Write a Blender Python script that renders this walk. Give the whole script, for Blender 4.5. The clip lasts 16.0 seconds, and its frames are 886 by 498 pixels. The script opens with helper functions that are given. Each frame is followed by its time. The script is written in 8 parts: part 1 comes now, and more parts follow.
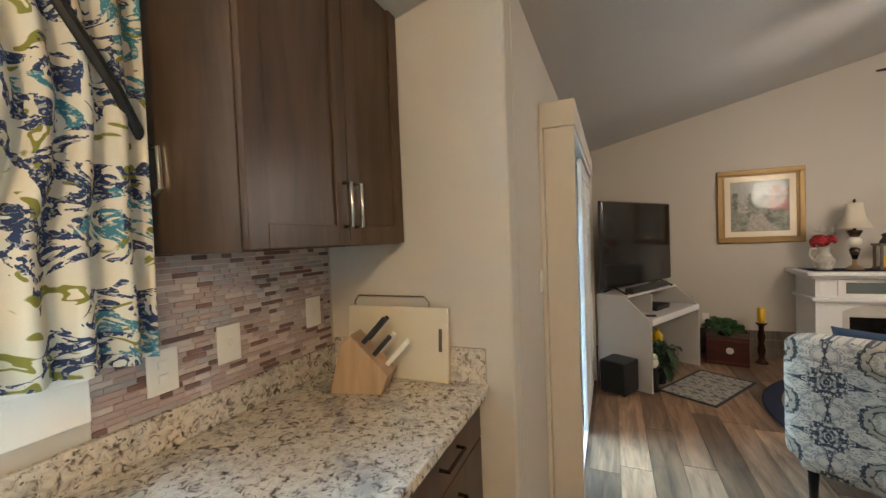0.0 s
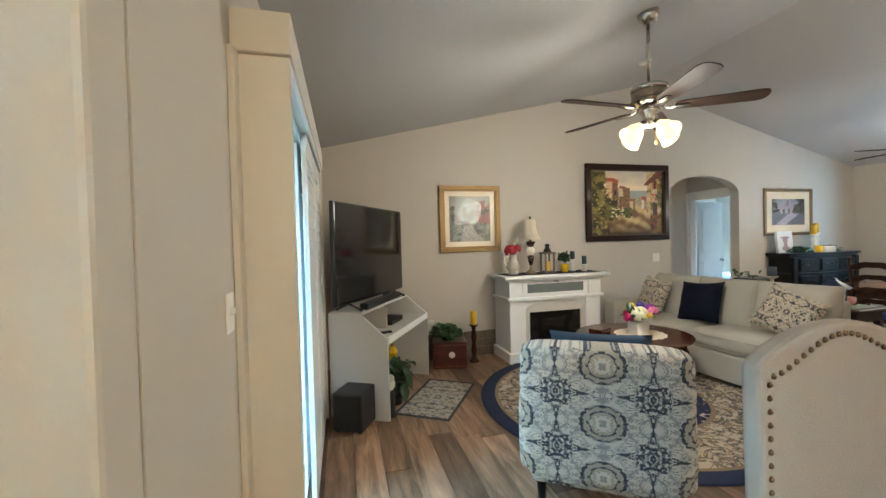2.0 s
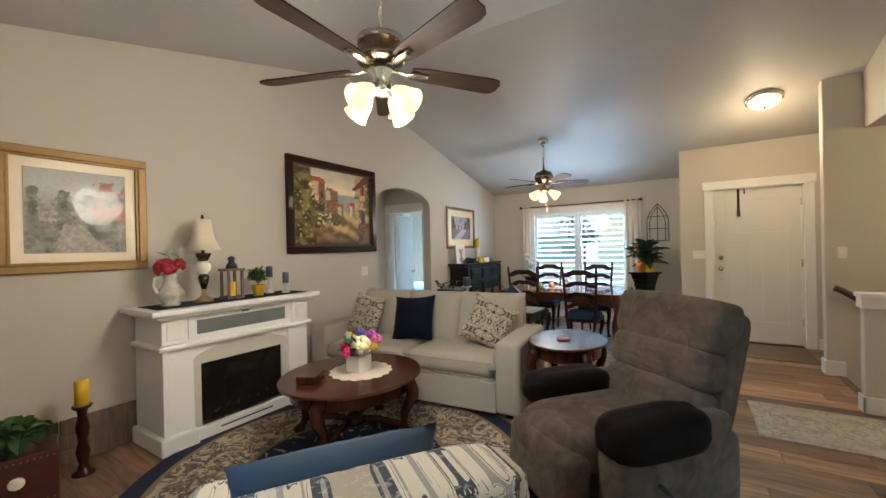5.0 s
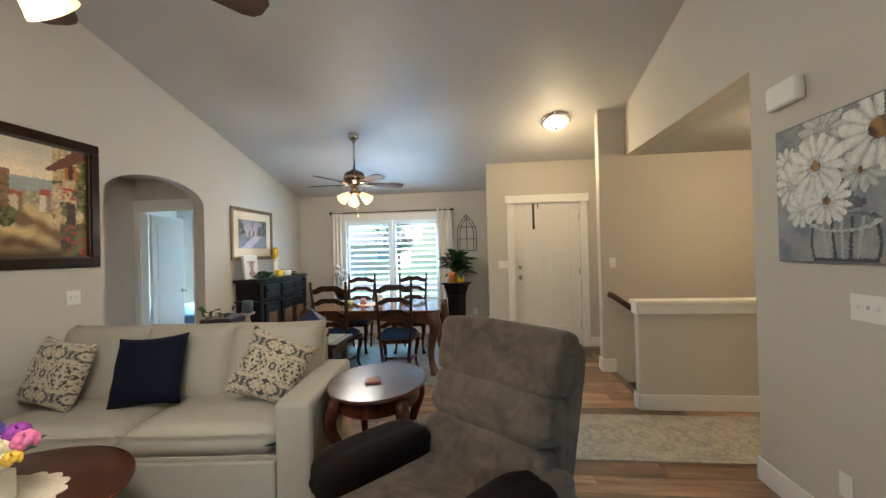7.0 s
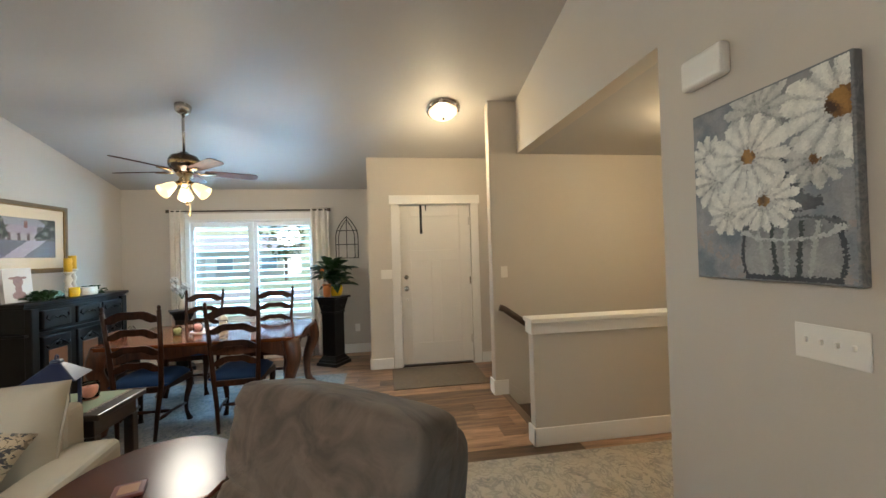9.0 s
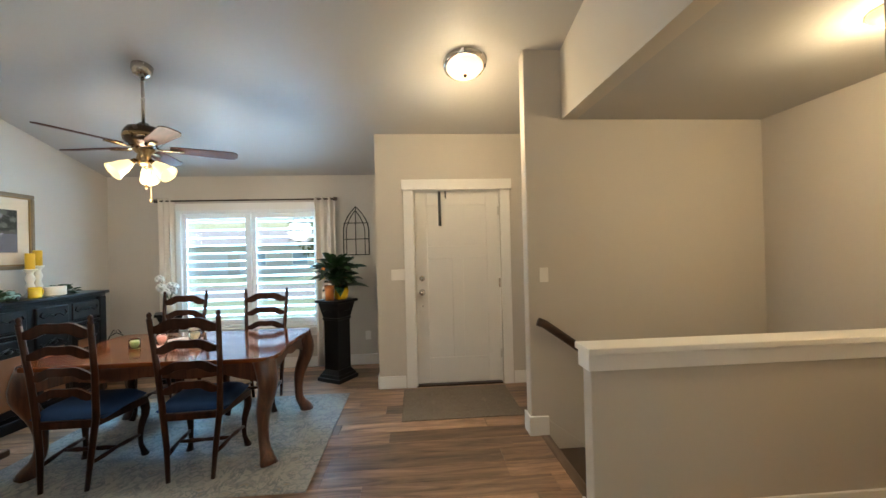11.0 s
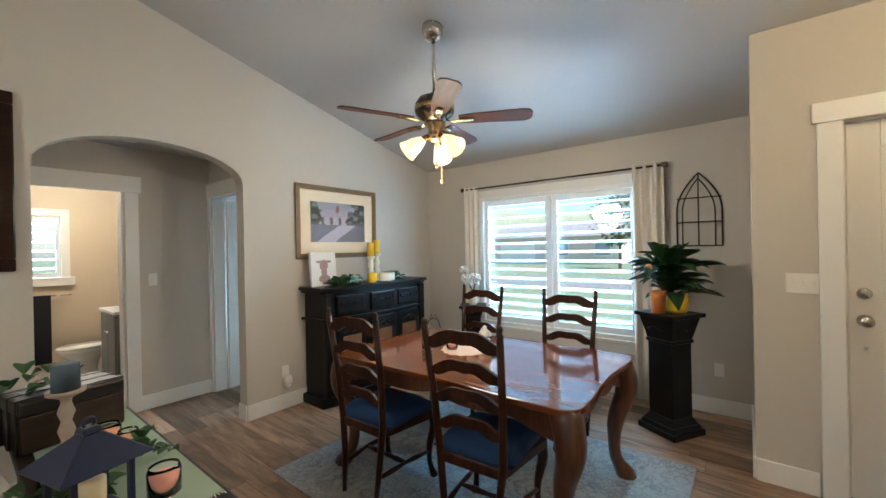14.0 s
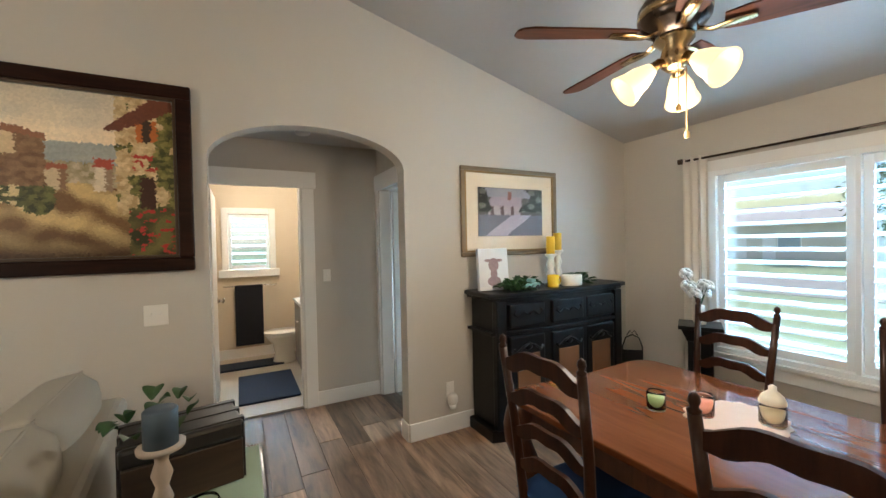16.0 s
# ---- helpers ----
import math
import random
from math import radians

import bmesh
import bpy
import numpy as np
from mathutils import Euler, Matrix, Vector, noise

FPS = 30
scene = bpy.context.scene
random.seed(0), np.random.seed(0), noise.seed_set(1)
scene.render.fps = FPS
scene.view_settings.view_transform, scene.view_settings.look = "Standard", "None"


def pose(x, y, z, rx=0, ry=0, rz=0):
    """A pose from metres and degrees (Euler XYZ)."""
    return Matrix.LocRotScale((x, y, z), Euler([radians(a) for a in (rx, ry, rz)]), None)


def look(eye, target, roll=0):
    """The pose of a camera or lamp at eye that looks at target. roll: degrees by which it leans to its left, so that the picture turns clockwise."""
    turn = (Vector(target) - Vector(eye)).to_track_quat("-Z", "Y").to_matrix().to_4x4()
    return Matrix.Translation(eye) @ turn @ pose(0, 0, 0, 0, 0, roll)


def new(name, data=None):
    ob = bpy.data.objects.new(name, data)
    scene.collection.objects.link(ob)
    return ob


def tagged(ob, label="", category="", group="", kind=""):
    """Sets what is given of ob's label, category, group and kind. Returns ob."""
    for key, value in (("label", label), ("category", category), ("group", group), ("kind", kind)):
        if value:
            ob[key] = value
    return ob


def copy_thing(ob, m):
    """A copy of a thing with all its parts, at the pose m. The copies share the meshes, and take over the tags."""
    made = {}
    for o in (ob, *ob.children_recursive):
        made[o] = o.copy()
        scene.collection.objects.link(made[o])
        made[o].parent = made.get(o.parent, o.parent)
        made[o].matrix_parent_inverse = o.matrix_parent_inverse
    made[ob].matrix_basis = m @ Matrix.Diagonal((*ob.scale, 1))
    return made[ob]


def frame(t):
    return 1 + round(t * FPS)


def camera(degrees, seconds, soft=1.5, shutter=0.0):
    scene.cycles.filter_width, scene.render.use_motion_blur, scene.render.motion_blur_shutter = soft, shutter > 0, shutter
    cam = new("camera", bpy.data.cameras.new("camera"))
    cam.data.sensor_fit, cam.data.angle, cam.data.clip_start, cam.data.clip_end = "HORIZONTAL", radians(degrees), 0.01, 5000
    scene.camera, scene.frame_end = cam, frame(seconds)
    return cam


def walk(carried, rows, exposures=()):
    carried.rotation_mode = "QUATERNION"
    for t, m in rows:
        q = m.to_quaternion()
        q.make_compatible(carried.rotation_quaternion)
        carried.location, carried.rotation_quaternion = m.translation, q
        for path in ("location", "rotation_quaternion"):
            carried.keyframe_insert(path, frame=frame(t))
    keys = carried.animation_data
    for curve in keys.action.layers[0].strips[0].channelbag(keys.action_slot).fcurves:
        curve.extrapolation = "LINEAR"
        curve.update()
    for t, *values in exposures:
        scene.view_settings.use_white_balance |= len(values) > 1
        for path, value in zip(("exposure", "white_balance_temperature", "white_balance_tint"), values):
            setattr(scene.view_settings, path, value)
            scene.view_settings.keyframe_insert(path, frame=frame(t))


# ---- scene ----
SKY = 0.05
cam = camera(97.4, 16.0)
PATH = [
    (0, (0.303, -0.15, 1.481), (-0.493, 1.685, 1.425), -2.2),
    (0.5, (0.244, 0.027, 1.47), (-0.225, 1.97, 1.416), -1.9),
    (1, (0.239, 0.234, 1.47), (0.111, 2.229, 1.419), -1.7),
    (1.5, (0.254, 0.45, 1.458), (0.461, 2.439, 1.412), -1.5),
    (2, (0.285, 0.655, 1.43), (0.784, 2.592, 1.392), -1.5),
    (2.5, (0.317, 0.864, 1.431), (1.071, 2.715, 1.39), -1.4),
    (3, (0.391, 1.051, 1.407), (1.363, 2.798, 1.372), -1.4),
    (5.5, (1.118, 1.816, 1.397), (2.927, 2.67, 1.394), -1.3),
    (6, (1.344, 1.887, 1.442), (3.244, 2.51, 1.441), -1.3),
    (6.5, (1.541, 1.88, 1.413), (3.497, 2.295, 1.428), -1.4),
    (7, (1.733, 1.873, 1.429), (3.721, 2.087, 1.445), -1.4),
    (7.5, (1.928, 1.847, 1.439), (3.927, 1.901, 1.458), -1.4),
    (8, (2.112, 1.8, 1.443), (4.11, 1.711, 1.465), -1.6),
    (8.5, (2.313, 1.728, 1.486), (4.303, 1.53, 1.506), -1.6),
    (9, (2.523, 1.644, 1.47), (4.499, 1.34, 1.493), -1.7),
    (11.5, (3.635, 1.417, 1.467), (5.635, 1.417, 1.465), -1.2),
    (12, (3.854, 1.434, 1.457), (5.839, 1.679, 1.458), -1.2),
    (12.5, (4.052, 1.486, 1.471), (5.986, 1.993, 1.467), -1.2),
    (13, (4.239, 1.565, 1.466), (6.083, 2.339, 1.463), -1.2),
    (13.5, (4.405, 1.688, 1.462), (6.123, 2.711, 1.455), -1.2),
    (14, (4.561, 1.849, 1.465), (6.134, 3.084, 1.461), -1.1),
    (14.5, (4.689, 2.01, 1.482), (6.106, 3.421, 1.467), -1.1),
    (15, (4.83, 2.164, 1.51), (6.081, 3.724, 1.487), -1.1),
    (15.5, (4.948, 2.345, 1.505), (6.038, 4.022, 1.477), -1.1),
    (16, (5.033, 2.559, 1.501), (5.965, 4.329, 1.471), -1.2),
]
walk(cam, [(t, look(eye, target, roll)) for t, eye, target, roll in PATH], [(0, 1.62, 6000, 13), (0.5, 1.76, 5950, 8), (1.5, 2.0, 5550, 5), (2, 2.08, 5550, 5), (3, 1.82, 5450, 4), (5.5, 2.02, 5900, 8), (6.5, 2.06, 5750, 6), (9, 2.04, 5750, 6), (12.5, 1.98, 5900, 6), (14, 1.99, 5700, 6), (16, 1.98, 5950, 8)])

# ---- world, sun, large lights ----
world = bpy.data.worlds.new("world")
scene.world = world
world.use_nodes = True
wn = world.node_tree.nodes
sky = wn.new("ShaderNodeTexSky")
sky.sky_type, sky.sun_disc = "NISHITA", False
sky.sun_elevation, sky.sun_rotation = radians(50), radians(200)
wn["Background"].inputs["Strength"].default_value = SKY
world.node_tree.links.new(sky.outputs[0], wn["Background"].inputs["Color"])
sun = new("sun", bpy.data.lights.new("sun", "SUN"))
sun.data.energy, sun.data.angle, sun.data.color = 2.0, radians(0.5), (1, 0.95, 0.88)
sun.matrix_world = look((0, 0, 30), (0 - 8.2, 22.6, 30 - 28.7))


def lamp(name, where, power, colour, size):
    ob = new(name, bpy.data.lights.new(name, "POINT"))
    ob.data.energy, ob.data.color, ob.data.shadow_soft_size = power * LEVEL, colour, size
    ob.location = where
    return ob


def window_light(name, where, target, w, h, power, colour):
    ob = new(name, bpy.data.lights.new(name, "AREA"))
    ob.data.shape, ob.data.size, ob.data.size_y = "RECTANGLE", w, h
    ob.data.energy, ob.data.color = power * LEVEL, colour
    ob.matrix_world = look(where, target)
    return ob


WARM = (1.0, 0.855, 0.675)
YELLOW_WHITE = (1.0, 0.73, 0.40)
LEVEL = 0.5
COOL = (0.46, 0.79, 1.0)
window_light("daylight_front_window", (9.7, 3.54, 3.15), (8.62, 3.54, 1.2), 2.2, 1.2, 520, (0.33, 0.68, 1.0))
window_light("daylight_patio_door", (-1.1, 3.02, 2.75), (-0.1, 3.02, 1.0), 2.0, 1.2, 600, COOL)
window_light("daylight_kitchen_window", (-1.75, -0.33, 2.6), (-0.9, -0.33, 1.6), 1.2, 0.9, 330, COOL)
window_light("daylight_bath_window", (5.17, 9.2, 2.5), (5.17, 8.5, 1.5), 0.7, 0.6, 90, COOL)
window_light("daylight_bedroom_window", (10.3, 7.0, 2.6), (9.5, 7.0, 1.3), 1.4, 1.0, 520, (0.6, 0.82, 1.0))

# ---- materials ----


def nodes_of(name):
    m = bpy.data.materials.new(name)
    m.use_nodes = True
    t = m.node_tree
    return m, t, t.nodes["Principled BSDF"]


def add(t, kind, **inputs):
    n = t.nodes.new(kind)
    for k, v in inputs.items():
        n.inputs[k.replace("_", " ")].default_value = v
    return n


def coords(t, scale=(1, 1, 1), which="Object"):
    c = t.nodes.new("ShaderNodeTexCoord")
    m = add(t, "ShaderNodeMapping")
    m.inputs["Scale"].default_value = scale
    t.links.new(c.outputs[which], m.inputs["Vector"])
    return m.outputs[0]


def ramp(t, fac, stops, hard=False):
    r = t.nodes.new("ShaderNodeValToRGB")
    if hard:
        r.color_ramp.interpolation = "CONSTANT"
    e = r.color_ramp.elements
    while len(e) < len(stops):
        e.new(0.5)
    for el, (p, c) in zip(e, stops):
        el.position, el.color = p, (*c, 1)
    t.links.new(fac, r.inputs[0])
    return r.outputs[0]


def noise_tex(t, vec, scale, detail=4.0, rough=0.55, distort=0.0):
    n = add(t, "ShaderNodeTexNoise", Scale=scale, Detail=detail, Roughness=rough, Distortion=distort)
    t.links.new(vec, n.inputs["Vector"])
    return n.outputs["Fac"]


def mixc(t, fac, a, b, mode="MIX"):
    m = t.nodes.new("ShaderNodeMix")
    m.data_type, m.blend_type = "RGBA", mode
    for sock, v in ((m.inputs[0], fac), (m.inputs[6], a), (m.inputs[7], b)):
        if isinstance(v, (int, float)):
            sock.default_value = v
        elif isinstance(v, tuple):
            sock.default_value = (*v, 1)
        else:
            t.links.new(v, sock)
    return m.outputs[2]


def math_n(t, op, a, b=0.0):
    m = t.nodes.new("ShaderNodeMath")
    m.operation = op
    for sock, v in ((m.inputs[0], a), (m.inputs[1], b)):
        if isinstance(v, (int, float)):
            sock.default_value = v
        else:
            t.links.new(v, sock)
    return m.outputs[0]


def bump(t, bsdf, height, strength=0.2, dist=0.005):
    b = add(t, "ShaderNodeBump", Strength=strength, Distance=dist)
    t.links.new(height, b.inputs["Height"])
    t.links.new(b.outputs[0], bsdf.inputs["Normal"])


def dim(c, k):
    return tuple(min(1.0, x * k) for x in c)


def plain(name, c, rough=0.5, metal=0.0, var=0.12, scale=3.0, grain=60.0, relief=0.1, spec=0.5, stretch=(1, 1, 1)):
    """A surface with soft large variation, fine grain and relief."""
    m, t, b = nodes_of(name)
    v = coords(t, stretch)
    big = noise_tex(t, v, scale, 3)
    fine = noise_tex(t, v, grain, 5)
    a = mixc(t, big, dim(c, 1 - var), dim(c, 1 + var))
    a = mixc(t, 0.35, a, mixc(t, fine, dim(c, 1 - var), dim(c, 1 + var)))
    t.links.new(a, b.inputs["Base Color"])
    b.inputs["Roughness"].default_value, b.inputs["Metallic"].default_value = rough, metal
    b.inputs["Specular IOR Level"].default_value = spec
    rr = t.nodes.new("ShaderNodeMapRange")
    rr.inputs[3].default_value, rr.inputs[4].default_value = max(0.02, rough - 0.08), min(1, rough + 0.1)
    t.links.new(big, rr.inputs[0])
    t.links.new(rr.outputs[0], b.inputs["Roughness"])
    bump(t, b, fine, relief, 0.002)
    return m


def wood(name, dark, light, rough=0.35, along="z", scale=1.0, coat=0.0, per_object=0.0):
    m, t, b = nodes_of(name)
    st = {"x": (0.12, 1, 1), "y": (1, 0.12, 1), "z": (1, 1, 0.12)}[along]
    v = coords(t, st)
    if per_object:
        oi = t.nodes.new("ShaderNodeObjectInfo")
        off = add(t, "ShaderNodeVectorMath")
        off.operation = "ADD"
        k = math_n(t, "MULTIPLY", oi.outputs["Random"], 37.0)
        t.links.new(v, off.inputs[0])
        t.links.new(k, off.inputs[1])
        v = off.outputs[0]
    g = noise_tex(t, v, 22 * scale, 6, 0.62, 0.6)
    big = noise_tex(t, v, 4 * scale, 3, 0.5, 1.2)
    a = ramp(t, g, [(0.3, dark), (0.72, light)])
    a = mixc(t, mixc(t, 0.5, big, big), mixc(t, 0.6, a, dark, "MULTIPLY"), a)
    if per_object:
        tone = ramp(t, oi.outputs["Random"], [(0, (0.38, 0.36, 0.35)), (0.3, (0.72, 0.70, 0.68)), (0.7, (1.05, 1.02, 1.0)), (1, (1.5, 1.45, 1.4))])
        a = mixc(t, 1.0, a, tone, "MULTIPLY")
    t.links.new(a, b.inputs["Base Color"])
    rr = t.nodes.new("ShaderNodeMapRange")
    rr.inputs[3].default_value, rr.inputs[4].default_value = max(0.03, rough - 0.06), rough + 0.12
    t.links.new(big, rr.inputs[0])
    t.links.new(rr.outputs[0], b.inputs["Roughness"])
    b.inputs["Coat Weight"].default_value, b.inputs["Coat Roughness"].default_value = coat, 0.08
    bump(t, b, g, 0.12, 0.002)
    return m


def glow(name, c, power):
    m, t, b = nodes_of(name)
    b.inputs["Base Color"].default_value = (*dim(c, 0.9), 1)
    b.inputs["Emission Color"].default_value = (*c, 1)
    b.inputs["Emission Strength"].default_value = power * LEVEL
    b.inputs["Roughness"].default_value = 0.3
    return m


def clear_glass(name, tint=(1, 1, 1), rough=0.0):
    m, t, b = nodes_of(name)
    b.inputs["Base Color"].default_value = (*tint, 1)
    b.inputs["Transmission Weight"].default_value, b.inputs["Roughness"].default_value, b.inputs["IOR"].default_value = 1.0, rough, 1.45
    return m


def damask(name, cloth, inks, cell, rough=0.9, axes=(0, 1), which="Object", wobble=0.35, rosette=0.24, cover=0.53):
    """Printed cloth: a mirrored repeat of scrolls and rosettes in several inks."""
    m, t, b = nodes_of(name)
    v = coords(t, (1, 1, 1), which)
    sep = t.nodes.new("ShaderNodeSeparateXYZ")
    t.links.new(v, sep.inputs[0])
    fold = [math_n(t, "PINGPONG", sep.outputs[a], cell[i] / 2) for i, a in enumerate(axes)]
    com = t.nodes.new("ShaderNodeCombineXYZ")
    t.links.new(fold[0], com.inputs[0])
    t.links.new(fold[1], com.inputs[1])
    k = 1.0 / cell[0]
    n1 = noise_tex(t, com.outputs[0], 5.5 * k, 1.5, 0.4, 1.4 * wobble * 4)
    n2 = noise_tex(t, com.outputs[0], 9.0 * k, 1.0, 0.4, 2.0)
    d = t.nodes.new("ShaderNodeVectorMath")
    d.operation = "LENGTH"
    t.links.new(com.outputs[0], d.inputs[0])
    petal = math_n(t, "ADD", d.outputs["Value"], math_n(t, "MULTIPLY", math_n(t, "SUBTRACT", n1, 0.5), cell[0] * 0.42))
    rings = math_n(t, "SINE", math_n(t, "MULTIPLY", petal, 30 * k))
    near = math_n(t, "LESS_THAN", petal, cell[0] * rosette)
    a = mixc(t, ramp(t, n1, [(0, (0, 0, 0)), (cover, (0, 0, 0)), (cover + 0.02, (1, 1, 1)), (1, (1, 1, 1))]), cloth, inks[0])
    a = mixc(t, ramp(t, n2, [(0, (0, 0, 0)), (0.585, (0, 0, 0)), (0.6, (1, 1, 1))]), a, inks[1])
    ros = mixc(t, math_n(t, "GREATER_THAN", rings, 0.15), cloth, inks[2 % len(inks)])
    a = mixc(t, near, a, ros)
    weave = noise_tex(t, v, 350, 2)
    a = mixc(t, 0.25, a, mixc(t, weave, dim(cloth, 0.6), dim(cloth, 1.1)), "MULTIPLY")
    t.links.new(a, b.inputs["Base Color"])
    b.inputs["Roughness"].default_value = rough
    b.inputs["Sheen Weight"].default_value = 0.2
    bump(t, b, weave, 0.25, 0.001)
    return m


def medallion(name, cell, ivory, beige, slate, grey, rough=0.9):
    """Ivory cloth with a staggered repeat of beige roundels and slate flower crosses, tied by scrolls."""
    m, t, b = nodes_of(name)
    v = coords(t)
    sep = t.nodes.new("ShaderNodeSeparateXYZ")
    t.links.new(v, sep.inputs[0])
    hx, hz = cell[0] / 2, cell[1] / 2
    a, c = math_n(t, "PINGPONG", sep.outputs[0], hx), math_n(t, "PINGPONG", sep.outputs[2], hz)
    com = t.nodes.new("ShaderNodeCombineXYZ")
    t.links.new(a, com.inputs[0])
    t.links.new(c, com.inputs[1])
    curl = noise_tex(t, com.outputs[0], 17, 1.5, 0.45, 2.6)
    fine = noise_tex(t, com.outputs[0], 42, 1.0, 0.4, 2.2)
    worn = noise_tex(t, v, 60, 3, 0.6)

    def dist(p, q, kx=1.0, kz=1.0):
        return math_n(t, "SQRT", math_n(t, "ADD", math_n(t, "POWER", math_n(t, "MULTIPLY", p, kx), 2.0), math_n(t, "POWER", math_n(t, "MULTIPLY", q, kz), 2.0)))

    def between(x, lo, hi):
        return math_n(t, "MULTIPLY", math_n(t, "GREATER_THAN", x, lo), math_n(t, "LESS_THAN", x, hi))
    wob = math_n(t, "MULTIPLY", math_n(t, "SUBTRACT", curl, 0.5), 0.05)
    d1 = math_n(t, "ADD", dist(a, c, 0.85), wob)
    p, q = math_n(t, "SUBTRACT", hx, a), math_n(t, "SUBTRACT", hz, c)
    d2 = math_n(t, "ADD", dist(p, q, 0.9), math_n(t, "MULTIPLY", wob, 1.6))
    arms = math_n(t, "ADD", math_n(t, "MULTIPLY", math_n(t, "MINIMUM", p, q), 2.4), math_n(t, "MULTIPLY", math_n(t, "MAXIMUM", p, q), 0.55))
    col = mixc(t, math_n(t, "GREATER_THAN", curl, 0.56), ivory, grey)
    col = mixc(t, between(curl, 0.47, 0.50), col, slate)
    col = mixc(t, math_n(t, "LESS_THAN", math_n(t, "ADD", arms, wob), 0.085), col, slate)
    col = mixc(t, math_n(t, "LESS_THAN", d2, 0.068), col, slate)
    col = mixc(t, math_n(t, "MULTIPLY", math_n(t, "LESS_THAN", d2, 0.095), math_n(t, "GREATER_THAN", fine, 0.57)), col, ivory)
    col = mixc(t, between(d2, 0.022, 0.030), col, grey)
    col = mixc(t, math_n(t, "LESS_THAN", d1, 0.088), col, slate)
    col = mixc(t, math_n(t, "LESS_THAN", d1, 0.078), col, beige)
    col = mixc(t, between(d1, 0.052, 0.060), col, slate)
    col = mixc(t, math_n(t, "LESS_THAN", math_n(t, "ADD", d1, math_n(t, "MULTIPLY", math_n(t, "SUBTRACT", fine, 0.5), 0.06)), 0.034), col, ivory)
    col = mixc(t, math_n(t, "LESS_THAN", d1, 0.012), col, grey)
    col = mixc(t, ramp(t, worn, [(0.56, (0, 0, 0)), (0.66, (0.45, 0.45, 0.45))]), col, ivory)
    weave = noise_tex(t, v, 350, 2)
    col = mixc(t, 0.3, col, mixc(t, weave, (0.55, 0.55, 0.55), (1, 1, 1)), "MULTIPLY")
    t.links.new(col, b.inputs["Base Color"])
    b.inputs["Roughness"].default_value = rough
    bump(t, b, weave, 0.3, 0.001)
    return m


def sprigs(name, ground, navy, teal, olive):
    """Cream cloth strewn with loose sprays of navy and teal leaves and olive fronds."""
    m, t, b = nodes_of(name)
    v = coords(t, (0.2, 1, 1))
    spray = noise_tex(t, v, 5.5, 2, 0.5, 0.6)
    leafy = noise_tex(t, v, 15, 2.5, 0.55, 2.8)
    frond = noise_tex(t, v, 9, 1.5, 0.5, 2.4)
    vein = noise_tex(t, v, 120, 2, 0.5, 1.0)
    col = mixc(t, ramp(t, frond, [(0.60, (0, 0, 0)), (0.615, (1, 1, 1)), (0.70, (1, 1, 1)), (0.71, (0, 0, 0))]), ground, olive)
    on = math_n(t, "MULTIPLY", math_n(t, "GREATER_THAN", spray, 0.47), math_n(t, "GREATER_THAN", leafy, 0.49))
    ink = mixc(t, math_n(t, "GREATER_THAN", spray, 0.60), navy, teal)
    ink = mixc(t, math_n(t, "GREATER_THAN", vein, 0.58), ink, mixc(t, 0.5, ink, ground))
    col = mixc(t, on, col, ink)
    weave = noise_tex(t, v, 350, 2)
    col = mixc(t, 0.25, col, mixc(t, weave, (0.6, 0.6, 0.6), (1, 1, 1)), "MULTIPLY")
    t.links.new(col, b.inputs["Base Color"])
    b.inputs["Roughness"].default_value = 0.9
    b.inputs["Transmission Weight"].default_value = 0.0
    bump(t, b, weave, 0.25, 0.001)
    return m


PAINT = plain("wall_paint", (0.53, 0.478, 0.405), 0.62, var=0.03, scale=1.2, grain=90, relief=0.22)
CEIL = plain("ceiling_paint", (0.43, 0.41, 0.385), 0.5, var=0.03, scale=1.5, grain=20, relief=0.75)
TRIM = plain("white_trim", (0.78, 0.75, 0.70), 0.38, var=0.03, relief=0.05)
DOORW = plain("door_white", (0.76, 0.72, 0.66), 0.4, var=0.03, relief=0.05)
PLANK = wood("plank_oak", (0.15, 0.09, 0.052), (0.60, 0.385, 0.235), 0.40, "y", 0.8, 0.0, 1.0)
UNDER = plain("subfloor", (0.07, 0.05, 0.04), 0.8)
CABINET = wood("cabinet_maple", (0.062, 0.036, 0.022), (0.14, 0.083, 0.05), 0.30, "z", 0.7, 0.0)
NICKEL = plain("brushed_nickel", (0.60, 0.57, 0.52), 0.25, 1.0, 0.05)
DARKNICK = plain("dark_nickel", (0.10, 0.075, 0.06), 0.25, 1.0, 0.1)
IRON = plain("black_iron", (0.02, 0.02, 0.02), 0.55, 0.4)
BLACKP = plain("black_plastic", (0.014, 0.014, 0.015), 0.4)
GLOSSB = plain("screen_black", (0.008, 0.008, 0.009), 0.08, relief=0.0)
PLASTIC = plain("ivory_plastic", (0.76, 0.72, 0.65), 0.35, var=0.02, relief=0.02)
SHUTTER = plain("shutter_white", (0.80, 0.80, 0.78), 0.35, var=0.02, relief=0.03)
CHERRY = wood("dark_cherry", (0.035, 0.010, 0.006), (0.13, 0.035, 0.018), 0.22, "z", 0.8, 0.15)
CHERRYT = wood("cherry_polish", (0.035, 0.010, 0.006), (0.12, 0.032, 0.016), 0.20, "y", 0.8, 0.0)
CHERRYX = wood("cherry_table", (0.15, 0.046, 0.015), (0.25, 0.080, 0.027), 0.02, "y", 0.7, 0.0)
WALNUT = wood("chair_walnut", (0.018, 0.007, 0.004), (0.075, 0.026, 0.012), 0.32, "z", 1.0, 0.1)
